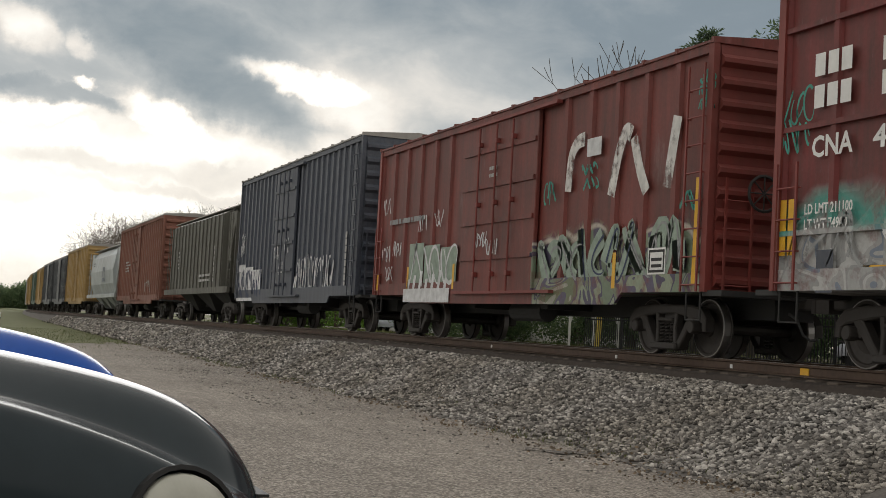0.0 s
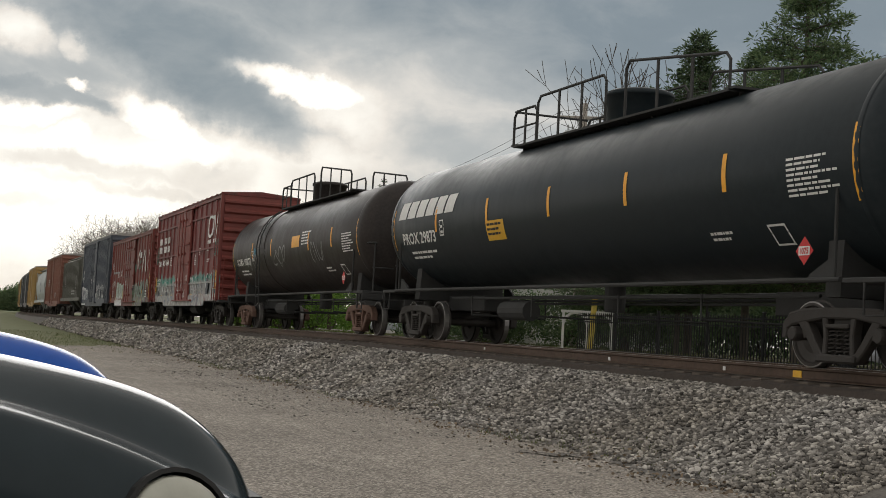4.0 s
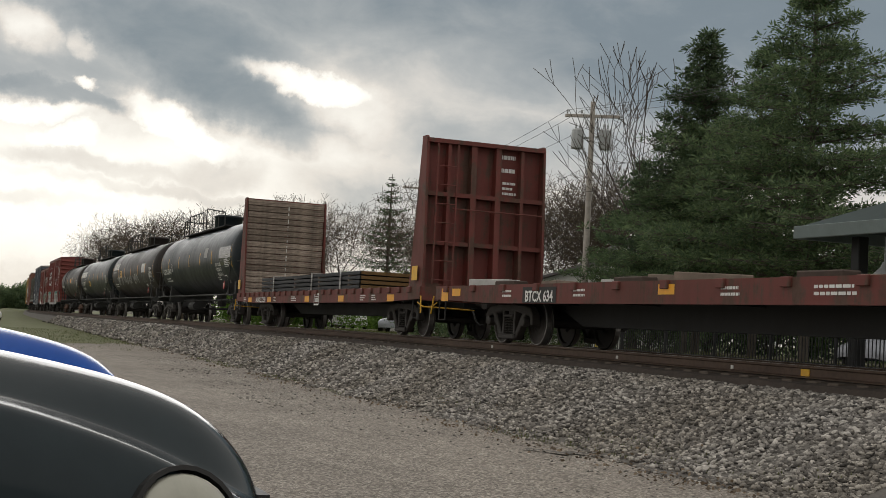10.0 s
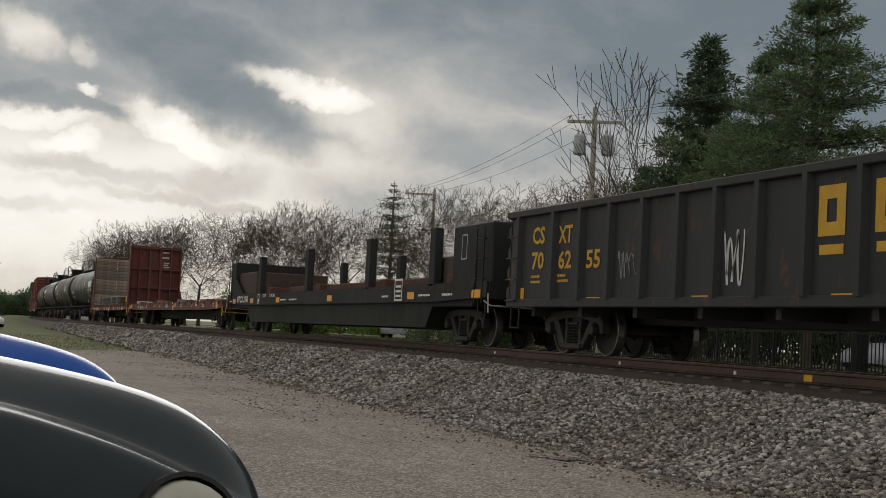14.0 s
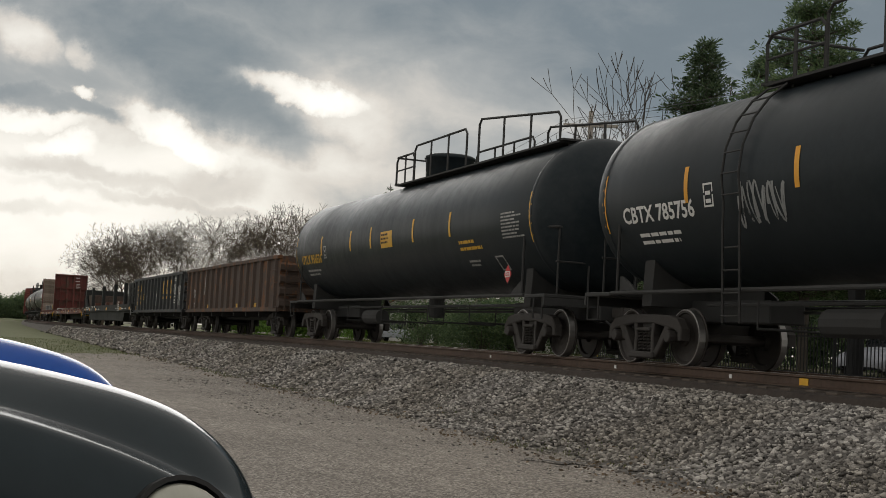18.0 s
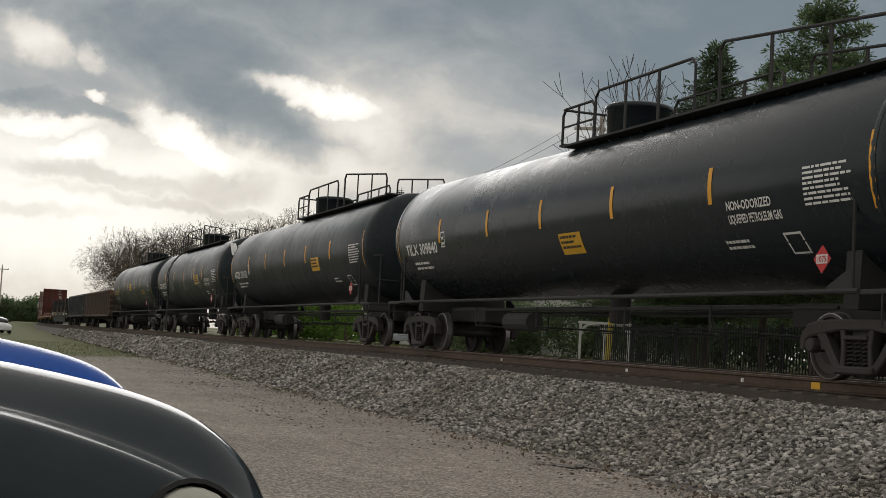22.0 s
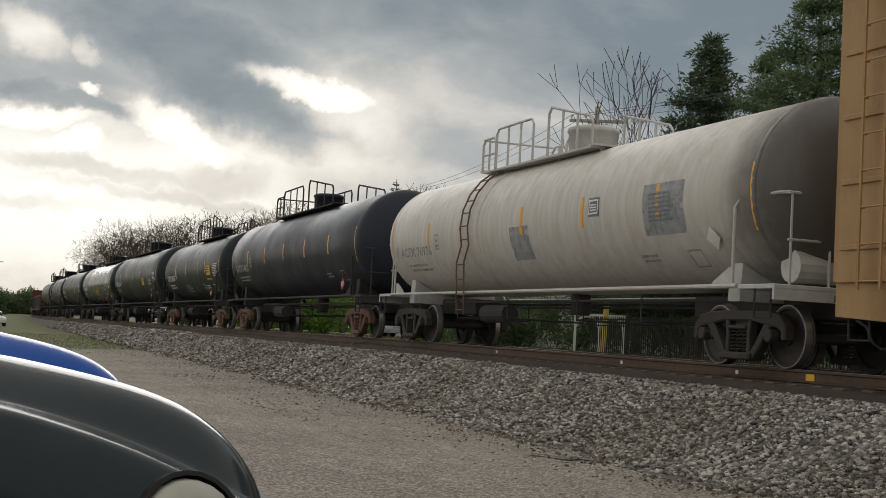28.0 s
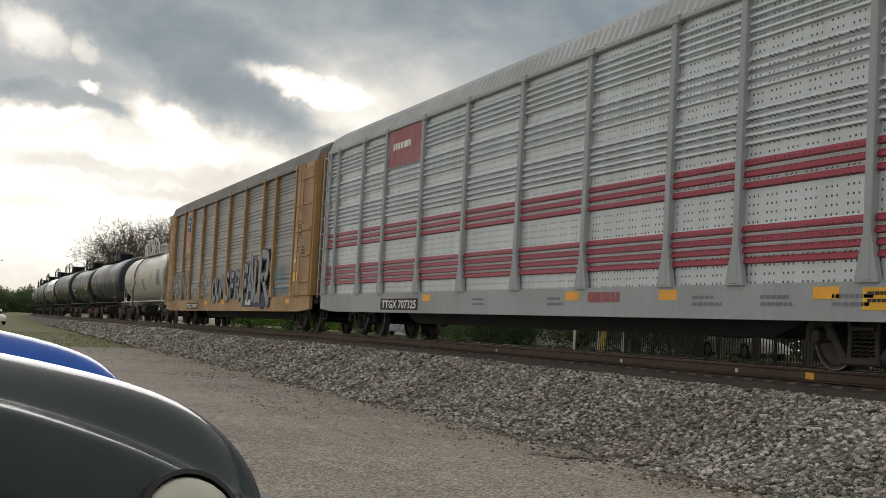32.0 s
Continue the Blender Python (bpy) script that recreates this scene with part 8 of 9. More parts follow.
def build_plants():
    plant("pine_tree", grow_conifer(21, 13.6, 5.6, 14, 0.24, 0.07, 0.19, False, 0.19, 20, 1.15), M["bark"], M["pine"], "tall dark green pine with open layered boughs", "tree",
          [(26.2, 36.6, BANK, 0, 1.0), (28.2, 42.6, BANK, 130, 0.86), (33.0, 37.5, BANK, 220, 0.86), (27.6, 46.4, BANK, 80, 0.68), (28.6, 52.2, BANK, 300, 0.62)], "pines behind the track")
    plant("spruce_tree", grow_conifer(22, 13.2, 3.9, 6, 0.20, 0.06, 0.17, False, 0.22, 27, 0.95), M["bark"], M["spruce"], "dark narrow-topped spruce among the pines", "tree",
          [(28.7, 47.4, BANK, 0, 1.0)])
    plant("norway_spruce", grow_conifer(23, 10.4, 3.0, 16, -0.10, 0.03, 0.10, True, 0.17, 24, 1.0), M["bark"], M["spruce"], "thin spruce with bare drooping arms", "tree", [(31.0, 95.0, BANK, 40, 1.14)])
    t = grow_bare(31, 12.4, 1.0, 1, 6, 0.19)
    plant("budding_tree", t, M["twig"], M["bud"], "bare spring tree with fine twigs and pale buds", "tree",
          [(32.0, 86.0, BANK, 0, 0.92), (37.0, 80.0, BANK, 80, 0.92), (38.5, 77.0, BANK, 200, 0.88), (40.0, 74.0, BANK, 290, 0.95), (35.0, 84.0, BANK, 145, 0.85), (44.0, 82.0, BANK, 30, 1.05),
           (30.0, 104.0, BANK, 20, 0.88), (26.5, 104.0, BANK, 250, 0.82), (22.0, 108.0, BANK, 100, 0.80), (19.0, 112.0, BANK, 310, 0.78), (21.0, 172.0, 0.5, 60, 1.13), (23.0, 205.0, 0.3, 170, 1.15), (24.0, 176.0, 0.5, 10, 1.08),
           (38.0, 112.0, BANK, 190, 0.9)], "budding trees along the far side")
    t = grow_bare(33, 11.2, 0.85, 2, 6, 0.17)
    plant("budding_tree", t, M["twig"], M["bud"], "dense spring tree hung with small brown buds", "tree",
          [(25.0, 102.0, BANK, 0, 0.95), (36.0, 88.0, BANK, 120, 0.9), (42.0, 88.0, BANK, 240, 1.0), (20.8, 116.0, BANK, 60, 0.9), (21.5, 184.0, 0.45, 200, 1.1)], "budding trees along the far side")
    plant("bare_tree", grow_bare(35, 13.6, 0.62, 0, 4, 0.16, 1.4), M["bark"], M["bud"], "leafless tree with long upright branches beside the pole", "tree", [(27.6, 50.6, BANK, 0, 1.0), (29.6, 54.5, BANK, 120, 0.85)])
    plant("bush", grow_bush(41, 2.8, 2.9, 5200, 0.16), M["bark"], M["bush"], "rounded bush in fresh bright green leaf", "bush", [(19.2, 77.5, BANK, 0, 1.0), (21.6, 78.5, BANK, 90, 0.85), (17.8, 82.0, BANK, 40, 0.8)], "green bushes")
    plant("evergreen_bush", grow_bush(42, 3.0, 3.2, 9000, 0.14), M["bark"], M["pine"], "dense dark evergreen bush below the pines", "bush",
          [(35.8, 58.0, BANK, 0, 1.2), (36.0, 64.5, BANK, 60, 1.2), (36.2, 53.0, BANK, 120, 1.2), (40.0, 55.0, BANK, 200, 1.3), (37.5, 48.0, BANK, 200, 1.2), (41.0, 49.5, BANK, 20, 1.3), (24.8, 60.0, BANK, 70, 0.7), (20.4, 57.0, BANK, 30, 0.6), (22.2, 54.0, BANK, 160, 0.66), (24.0, 55.0, BANK, 250, 0.7), (26.2, 53.5, BANK, 10, 0.72), (28.5, 51.0, BANK, 330, 0.75)], "evergreen bushes")
    # woods and a hedge that close the view down the line
    t = grow_bare(37, 8.0, 1.1, 3, 4, 0.2)
    spots = []
    rnd = random.Random(9)
    for i in range(26):
        spots.append((-2 + i * 1.15 + rnd.uniform(-1.5, 1.5), 450 + rnd.uniform(-30, 50), 0, rnd.uniform(0, 360), rnd.uniform(0.7, 1.1)))
    plant("far_tree", t, M["twig"], M["bud"], "small hazy tree in the far woods", "tree", spots, "far woods")
    t = grow_bush(43, 2.6, 4.0, 3600, 0.3)
    spots = [(2 + i * 1.5 + rnd.uniform(-1, 1), 405 + rnd.uniform(-12, 25), -0.1, rnd.uniform(0, 360), rnd.uniform(1.2, 1.75)) for i in range(16)] + [(-6.5, 118, -0.1, 0, 0.9), (-9.5, 122, -0.1, 50, 1.1), (-8.0, 135, -0.1, 150, 1.2)]
    plant("hedge_bush", t, M["bark"], M["pine"], "dark green bush in the hedge beside the line", "bush", spots, "hedge bushes")
    spots = [(34 + rnd.uniform(-3, 8) + i * 1.3, 120 + i * 9 + rnd.uniform(-3, 3), bank_height(120 + i * 9), rnd.uniform(0, 360), rnd.uniform(0.9, 1.5)) for i in range(16)]
    plant("hedge_bush", t, M["bark"], M["bush"], "green bush along the far boundary", "bush", spots, "hedge bushes")
    # grass on the verge
    rng = random.Random(77)
    T = Limbs()
    for _ in range(5000):
        x, y = rng.uniform(1.5, 9.2), 50 + 40 * rng.random() ** 1.5
        if y < 58 and x < 8.0 + (y - 50) * 0.08 and rng.random() < 0.8:
            continue
        if x > foot(y) + 0.4:
            continue
        T.leaf((x, y, -0.06), (rng.uniform(-0.4, 0.4), rng.uniform(-0.4, 0.4), 1), rng.uniform(0.05, 0.12), rng, 0.12)
    for _ in range(5000):
        y = rng.uniform(11, 48)
        x = foot(y) + rng.uniform(-0.45, 0.75)
        if noise.noise((x * 0.8, y * 0.25, 9)) > 0.12:
            T.leaf((x, y, max(0.0, bed_height(x, y))), (rng.uniform(-0.5, 0.5), rng.uniform(-0.5, 0.5), 1), rng.uniform(0.02, 0.06), rng, 0.14)
    for _ in range(9000):
        x, y = rng.uniform(16.6, 30), rng.uniform(24, 90)
        T.leaf((x, y, BANK - 0.02), (rng.uniform(-0.4, 0.4), rng.uniform(-0.4, 0.4), 1), rng.uniform(0.08, 0.18), rng, 0.12)
    L = Limbs()
    for _ in range(2200):
        y = 11 + 44 * rng.random() ** 1.3
        x = foot(y) - 0.2 + rng.gauss(0, 0.4)
        if noise.noise((x * 0.9, y * 0.4, 4)) > -0.05:
            L.leaf((x, y, max(0.0, bed_height(x, y) + 0.02)), (rng.uniform(-1, 1), rng.uniform(-1, 1), rng.uniform(0, 0.35)), rng.uniform(0.025, 0.07), rng, 0.35)
    tagged(new("leaf_litter", mesh_from("leaf_litter", L.lv, L.lf, M["litter"])), "brown leaf litter along the foot of the ballast", "leaf litter", kind="stuff")
    tagged(new("grass", mesh_from("grass", T.lv, T.lf, M["grass"])), "short spring grass on the verge", "grass", kind="stuff")


build_plants()


# ---- poles and wires ----
M["pole"] = plain("weathered_pole_wood", (0.46, 0.42, 0.38), 0.9, 0, 0.3, 5.0, 0.4)
M["grey_metal"] = plain("light_grey_enamel", (0.45, 0.47, 0.48), 0.45, 0.2, 0.12)
M["iron_fence"] = plain("black_fence_paint", (0.012, 0.013, 0.014), 0.5, 0.2, 0.2)
M["roof_green"] = plain("dark_green_metal_roof", (0.020, 0.040, 0.040), 0.85, 0.0, 0.2, 2.0)
M["trim_pale"] = plain("pale_green_fascia", (0.16, 0.20, 0.195), 0.6, 0, 0.12)
M["siding"] = plain("white_siding", (0.62, 0.62, 0.60), 0.7, 0, 0.1)
M["shingle"] = plain("grey_shingles", (0.14, 0.13, 0.13), 0.9, 0, 0.25)
M["brick_roof"] = plain("red_roof", (0.26, 0.09, 0.06), 0.85, 0, 0.2)
M["concrete"] = plain("concrete_walk", (0.34, 0.33, 0.31), 0.9, 0, 0.15)
M["wire"] = plain("dark_wire", (0.10, 0.10, 0.10), 0.6)
M["tyre"] = plain("black_rubber", (0.015, 0.015, 0.015), 0.85)
M["rimmetal"] = plain("alloy_rim", (0.45, 0.46, 0.47), 0.35, 0.8, 0.1)
M["yellow_pole"] = plain("yellow_post", (0.55, 0.42, 0.08), 0.6)


def glossy(name, color, rough=0.12, flake=0.0):
    m, N, b = material(name)
    p = N.add("ShaderNodeTexCoord").outputs["Object"]
    c = N.mix(1.0, tuple(color), N.ramp(N.noise(p, 3.0, 4), [(0.3, 0.88), (0.7, 1.1)]), "MULTIPLY")
    N.link(c, b.inputs["Base Color"])
    N.link(N.ramp(N.noise(p, 5.0, 4), [(0.35, rough), (0.7, rough + 0.10)]), b.inputs["Roughness"])
    b.inputs["Coat Weight"].default_value, b.inputs["Coat Roughness"].default_value = 0.0, 0.12
    b.inputs["Specular IOR Level"].default_value = 0.17
    return m


M["car_black"] = glossy("black_car_paint", (0.027, 0.038, 0.044), 0.10)
M["car_blue"] = glossy("blue_car_paint", (0.010, 0.085, 0.42), 0.16)
M["car_silver"] = glossy("silver_car_paint", (0.34, 0.36, 0.40), 0.22)
M["car_white"] = glossy("white_car_paint", (0.72, 0.73, 0.74), 0.25)
M["car_glass"] = glossy("dark_car_glass", (0.012, 0.015, 0.018), 0.06)
M["lamp_glass"] = plain("cloudy_headlight_plastic", (0.42, 0.42, 0.36), 0.28, 0, 0.18, 9.0)
M["trim_black"] = plain("black_plastic_trim", (0.012, 0.012, 0.012), 0.6)


def utility_pole(x, y, z, h, arm, arm_lo, arm_turn, cans, label):
    p = thing("utility_pole", label, "utility pole", pose(x, y, z))
    bm = B()
    rod(bm, (0, 0, -0.3), (0, 0, h), 0.17, 12, 0.11)
    part("mast", bm, M["pole"], p)
    a, b = arm
    t = Matrix.Rotation(radians(arm_turn), 4, "Z")
    bm = B()
    rbox(bm, a, b, -0.06, 0.06, arm_lo - 0.07, arm_lo + 0.07, 0.01, t)
    part("crossarm", bm, M["pole"], p)
    bm = B()
    for s in ((a, b) if a > -0.3 else (a * 0.5, b * 0.5)):
        e = t @ Vector((s * 0.6, -0.07, arm_lo))
        tube(bm, [(0, 0, arm_lo - 0.75), tuple(e)], 0.02, 5)
    part("brace", bm, M["grey_metal"], p)
    tips = []
    for u in (a + 0.1, a + (b - a) * 0.3, b - 0.1):
        bm = B()
        q = t @ Vector((u, 0, arm_lo + 0.07))
        lathe(bm, [(0.02, 0), (0.02, 0.06), (0.06, 0.08), (0.045, 0.12), (0.06, 0.15), (0.03, 0.2), (0, 0.2)], 8, Matrix.Translation(q))
        part("insulator", bm, M["grey_metal"], p)
        tips.append(Vector((x, y, z)) + q + Vector((0, 0, 0.18)))
    bm = B()
    lathe(bm, [(0.02, h), (0.05, h + 0.08), (0.03, h + 0.2), (0, h + 0.2)], 8)
    part("top_insulator", bm, M["grey_metal"], p)
    for s in cans:
        bm = B()
        q = t @ Vector((s * 0.62, -0.05, arm_lo - 1.5))
        lathe(bm, [(0, 0), (0.26, 0.0), (0.28, 0.05), (0.28, 0.82), (0.25, 0.88), (0.1, 0.93), (0, 0.93)], 16, Matrix.Translation(q))
        can = part("transformer", bm, M["grey_metal"], p, "light grey transformer can")
        bm = B()
        for o in (-0.1, 0.1):
            lathe(bm, [(0.03, 0.9), (0.05, 0.96), (0.035, 1.02), (0.05, 1.07), (0.02, 1.16), (0, 1.16)], 8, Matrix.Translation(q + Vector((o, 0, 0))))
        part("bushing", bm, M["grey_metal"], can)
        bm = B()
        rbox(bm, min(0, q.x), max(0, q.x), q.y - 0.04, q.y + 0.04, q.z + 0.5, q.z + 0.58, 0.01)
        part("bracket", bm, M["grey_metal"], p)
    return tips + [Vector((x, y, z + arm_lo - 2.2))]


def wire(a, b, sag, r=0.010):
    bm = B()
    pts = []
    for i in range(17):
        u = i / 16
        q = Vector(a).lerp(Vector(b), u)
        q.z -= sag * 4 * u * (1 - u)
        pts.append(q)
    tube(bm, pts, r, 4)
    solid("power_wire", bm, M["wire"], "thin dark overhead power wire", "wire", "overhead wires")


def build_lines():
    t1 = utility_pole(26.76, 53.7, BANK, 10.95, (-1.22, 1.22), 10.3, -28, (-1, 1), "weathered wooden utility pole with two transformer cans")
    t2 = utility_pole(33.2, 92.2, BANK, 11.0, (-2.15, 0.15), 10.6, -20, (), "wooden utility pole with a one-sided crossarm")
    t3 = utility_pole(31.0, 20.0, BANK, 11.0, (-1.22, 1.22), 10.3, -10, (), "wooden utility pole beside the street")
    t4 = utility_pole(37.0, 150.0, BANK, 10.5, (-1.22, 1.22), 9.8, -10, (), "distant wooden utility pole")
    t5 = utility_pole(8.6, 262.0, 0.3, 10.5, (-1.2, 1.2), 9.8, 0, (), "distant wooden utility pole beside the line")
    for a, b in ((t1, t2), (t3, t1), (t2, t4)):
        for p, q in zip(a, b):
            wire(p, q, 0.5)
    for p in t5[:2]:
        wire(p, (-40, 200, 9.6), 1.0, 0.03)


build_lines()


# ---- iron fence beyond the track ----
def build_fence():
    x, z, h = 18.0, BANK, 1.18
    f = thing("iron_fence", "black iron picket fence beside the track", "fence", pose(x, 0, z))
    bm = B()
    box(bm, -0.009, 0.009, -0.009, 0.009, 0.08, h)
    extrude(bm, [(-0.013, h), (0.013, h), (0, h + 0.05)], 1, -0.012, 0.012)
    pk = finish("picket", bm, M["iron_fence"])
    bm = B()
    rbox(bm, -0.032, 0.032, -0.032, 0.032, -0.1, h + 0.08, 0.006)
    rbox(bm, -0.042, 0.042, -0.042, 0.042, h + 0.08, h + 0.12, 0.006)
    po = finish("post", bm, M["iron_fence"])
    y0, y1 = 12.0, 36.0
    n = int((y1 - y0) / 0.12)
    for i in range(n):
        if i % 20 == 0:
            part("post", po, None, f, m=pose(0, y0 + i * 0.12, 0))
        else:
            part("picket", pk, None, f, m=pose(0, y0 + i * 0.12, 0))
    for zz in (0.16, h - 0.22, h - 0.04):
        bm = B()
        box(bm, -0.016, 0.016, y0, y1 - 0.12, zz - 0.018, zz + 0.018)
        part("rail", bm, M["iron_fence"], f)
    bm = B()
    box(bm, 17.2, 19.4, 8, 40, BANK - 0.06, BANK + 0.03)
    solid("walkway", bm, M["concrete"], "pale concrete walk along the fence", "walkway", kind="structure")
    bm = B()
    box(bm, 21.5, 27.0, -60, 34, BANK - 0.05, BANK + 0.02)
    solid("side_road", bm, M["asphalt"], "grey asphalt parking strip behind the fence", "road", kind="structure")
    bm = B()
    box(bm, 29.2, 33.2, -60, 330, BANK - 0.05, BANK + 0.02)
    solid("back_road", bm, M["asphalt"], "grey asphalt street beyond the pines", "road", kind="structure")


build_fence()


# ---- open pavilion ----
def build_pavilion():
    p = thing("pavilion", "open trackside pavilion with a dark green hipped roof", "pavilion", pose(23.6, 20.6, BANK))
    e, z = (5.2, 5.6), 3.25
    bm = B()
    v = [bm.verts.new(q) for q in ((-e[0], -e[1], z), (e[0], -e[1], z), (e[0], e[1], z), (-e[0], e[1], z), (0, -1.2, z + 2.2), (0, 1.2, z + 2.2))]
    for q in ((0, 1, 4), (1, 2, 5, 4), (2, 3, 5), (3, 0, 4, 5), (3, 2, 1, 0)):
        bm.faces.new([v[i] for i in q])
    roof = part("roof", bm, M["roof_green"], p)
    for a, b in (((-e[0], -e[1]), (e[0], -e[1])), ((e[0], -e[1]), (e[0], e[1])), ((e[0], e[1]), (-e[0], e[1])), ((-e[0], e[1]), (-e[0], -e[1]))):
        bm = B()
        d = Vector((b[0] - a[0], b[1] - a[1], 0))
        ang = math.degrees(math.atan2(d.y, d.x))
        rbox(bm, 0, d.length, -0.05, 0.05, z - 0.26, z + 0.03, 0.01, pose(a[0], a[1], 0, 0, 0, ang))
        part("fascia", bm, M["trim_pale"], roof, "pale fascia board")
    for sx in (-1, 1):
        for y in (-4.4, 0, 4.4):
            bm = B()
            rbox(bm, sx * 4.3 - 0.14, sx * 4.3 + 0.14, y - 0.14, y + 0.14, 0, z - 0.2, 0.02)
            part("post", bm, M["iron_fence"], p)
    for y in (-3.0, 3.4):
        bm = B()
        rod(bm, (-4.4, y, z - 0.25), (-4.4, y, z - 0.8), 0.02, 6)
        lathe(bm, [(0.05, z - 0.8), (0.09, z - 0.9), (0.28, z - 1.1), (0.27, z - 1.12), (0.0, z - 1.0)], 14, Matrix.Translation((-4.4, y, 0)))
        part("pendant_lamp", bm, M["grey_metal"], p, "grey bell-shaped pendant lamp")
    bm = B()
    box(bm, -4.6, 4.6, -5, 5, -0.05, 0.06)
    part("floor_slab", bm, M["concrete"], p)


build_pavilion()


# ---- houses ----
def house(x, y, turn, w, d, h, ridge, wall, roof, label, porch=False):
    p = thing("house", label, "house", pose(x, y, BANK, 0, 0, turn))
    bm = B()
    extrude(bm, [(-w / 2, 0), (w / 2, 0), (w / 2, h), (0, ridge), (-w / 2, h)], 1, -d / 2, d / 2)
    part("wall", bm, wall, p)
    for s in (-1, 1):
        bm = B()
        a = math.atan2(ridge - h, w / 2)
        L = math.hypot(ridge - h, w / 2) + 0.4
        rbox(bm, 0, L, -d / 2 - 0.35, d / 2 + 0.35, 0.02, 0.16, 0.02, pose(0, 0, ridge, 0, 0, 0 if s > 0 else 180) @ Matrix.Rotation(a, 4, "Y"))
        part("roof", bm, roof, p)
    for yy in (-1, 1):
        for xx in (-0.28, 0.0, 0.28):
            bm = B()
            yw = yy * d / 2
            rbox(bm, xx * w - 0.5, xx * w + 0.5, yw - 0.05, yw + 0.05, 0.95, 2.35, 0.02)
            win = part("window", bm, M["siding"], p)
            bm = B()
            box(bm, xx * w - 0.42, xx * w + 0.42, yw - 0.06, yw + 0.06, 1.03, 2.27)
            part("pane", bm, M["car_glass"], win)
    for sx in (-1, 1):
        for k in (-0.3, 0.05, 0.32):
            bm = B()
            rbox(bm, sx * w / 2 - 0.05, sx * w / 2 + 0.05, k * d - 0.5, k * d + 0.5, 0.95, 2.35, 0.02)
            win = part("window", bm, M["siding"], p)
            bm = B()
            box(bm, sx * w / 2 - 0.06, sx * w / 2 + 0.06, k * d - 0.42, k * d + 0.42, 1.03, 2.27)
            part("pane", bm, M["car_glass"], win)
    if porch:
        bm = B()
        rbox(bm, -w / 2 - 2.2, -w / 2, -d / 2, d / 2, h - 0.5, h - 0.3, 0.03)
        part("porch_roof", bm, roof, p)
        for k in range(5):
            bm = B()
            yy = -d / 2 + 0.2 + (d - 0.4) * k / 4
            rod(bm, (-w / 2 - 2.0, yy, 0), (-w / 2 - 2.0, yy, h - 0.5), 0.11, 10)
            part("porch_column", bm, M["siding"], p)
        bm = B()
        box(bm, -w / 2 - 2.2, -w / 2, -d / 2, d / 2, -0.1, 0.25)
        part("porch_floor", bm, M["concrete"], p)


house(31.5, 62.0, -28, 8.0, 9.0, 2.6, 3.9, M["siding"], M["shingle"], "low white house with a columned porch behind the trees", True)
house(38.0, 72.0, -20, 9.0, 10.0, 3.0, 6.0, M["siding"], M["shingle"], "pale sided house half hidden by bare trees")
house(36.5, 97.0, -20, 8.0, 9.0, 2.8, 5.2, M["siding"], M["brick_roof"], "small house with a red roof among the trees")
for px, py in ((21.2, 41.4), (21.9, 42.6)):
    b_ = B()
    rod(b_, (0, 0, -0.2), (0, 0, 1.9), 0.06, 10)
    solid("bollard_post", b_, M["yellow_pole"], "slim yellow-painted post beyond the track", "post", "yellow posts", m=pose(px, py, BANK, 3, 2, 0))


def garden_arches():
    """White arched trellis on the lawn beyond the track."""
    t = thing("garden_trellis", "white painted garden trellis with two round arches", "trellis", pose(23.4, 48.0, BANK, 0, 0, -26))
    for k in range(3):
        bm = B()
        rbox(bm, k * 0.95 - 0.05, k * 0.95 + 0.05, -0.05, 0.05, -0.1, 1.45, 0.01)
        part("post", bm, M["siding"], t)
    for k in range(2):
        pts = [(k * 0.95 + 0.475 - 0.45 * math.cos(radians(a)), 0, 1.0 + 0.45 * math.sin(radians(a))) for a in range(0, 181, 15)]
        part("arch", tube(B(), pts, 0.05, 6), M["siding"], t)
    bm = B()
    rbox(bm, -0.1, 2.0, -0.06, 0.06, 1.45, 1.55, 0.01)
    part("top_bar", bm, M["siding"], t)


garden_arches()


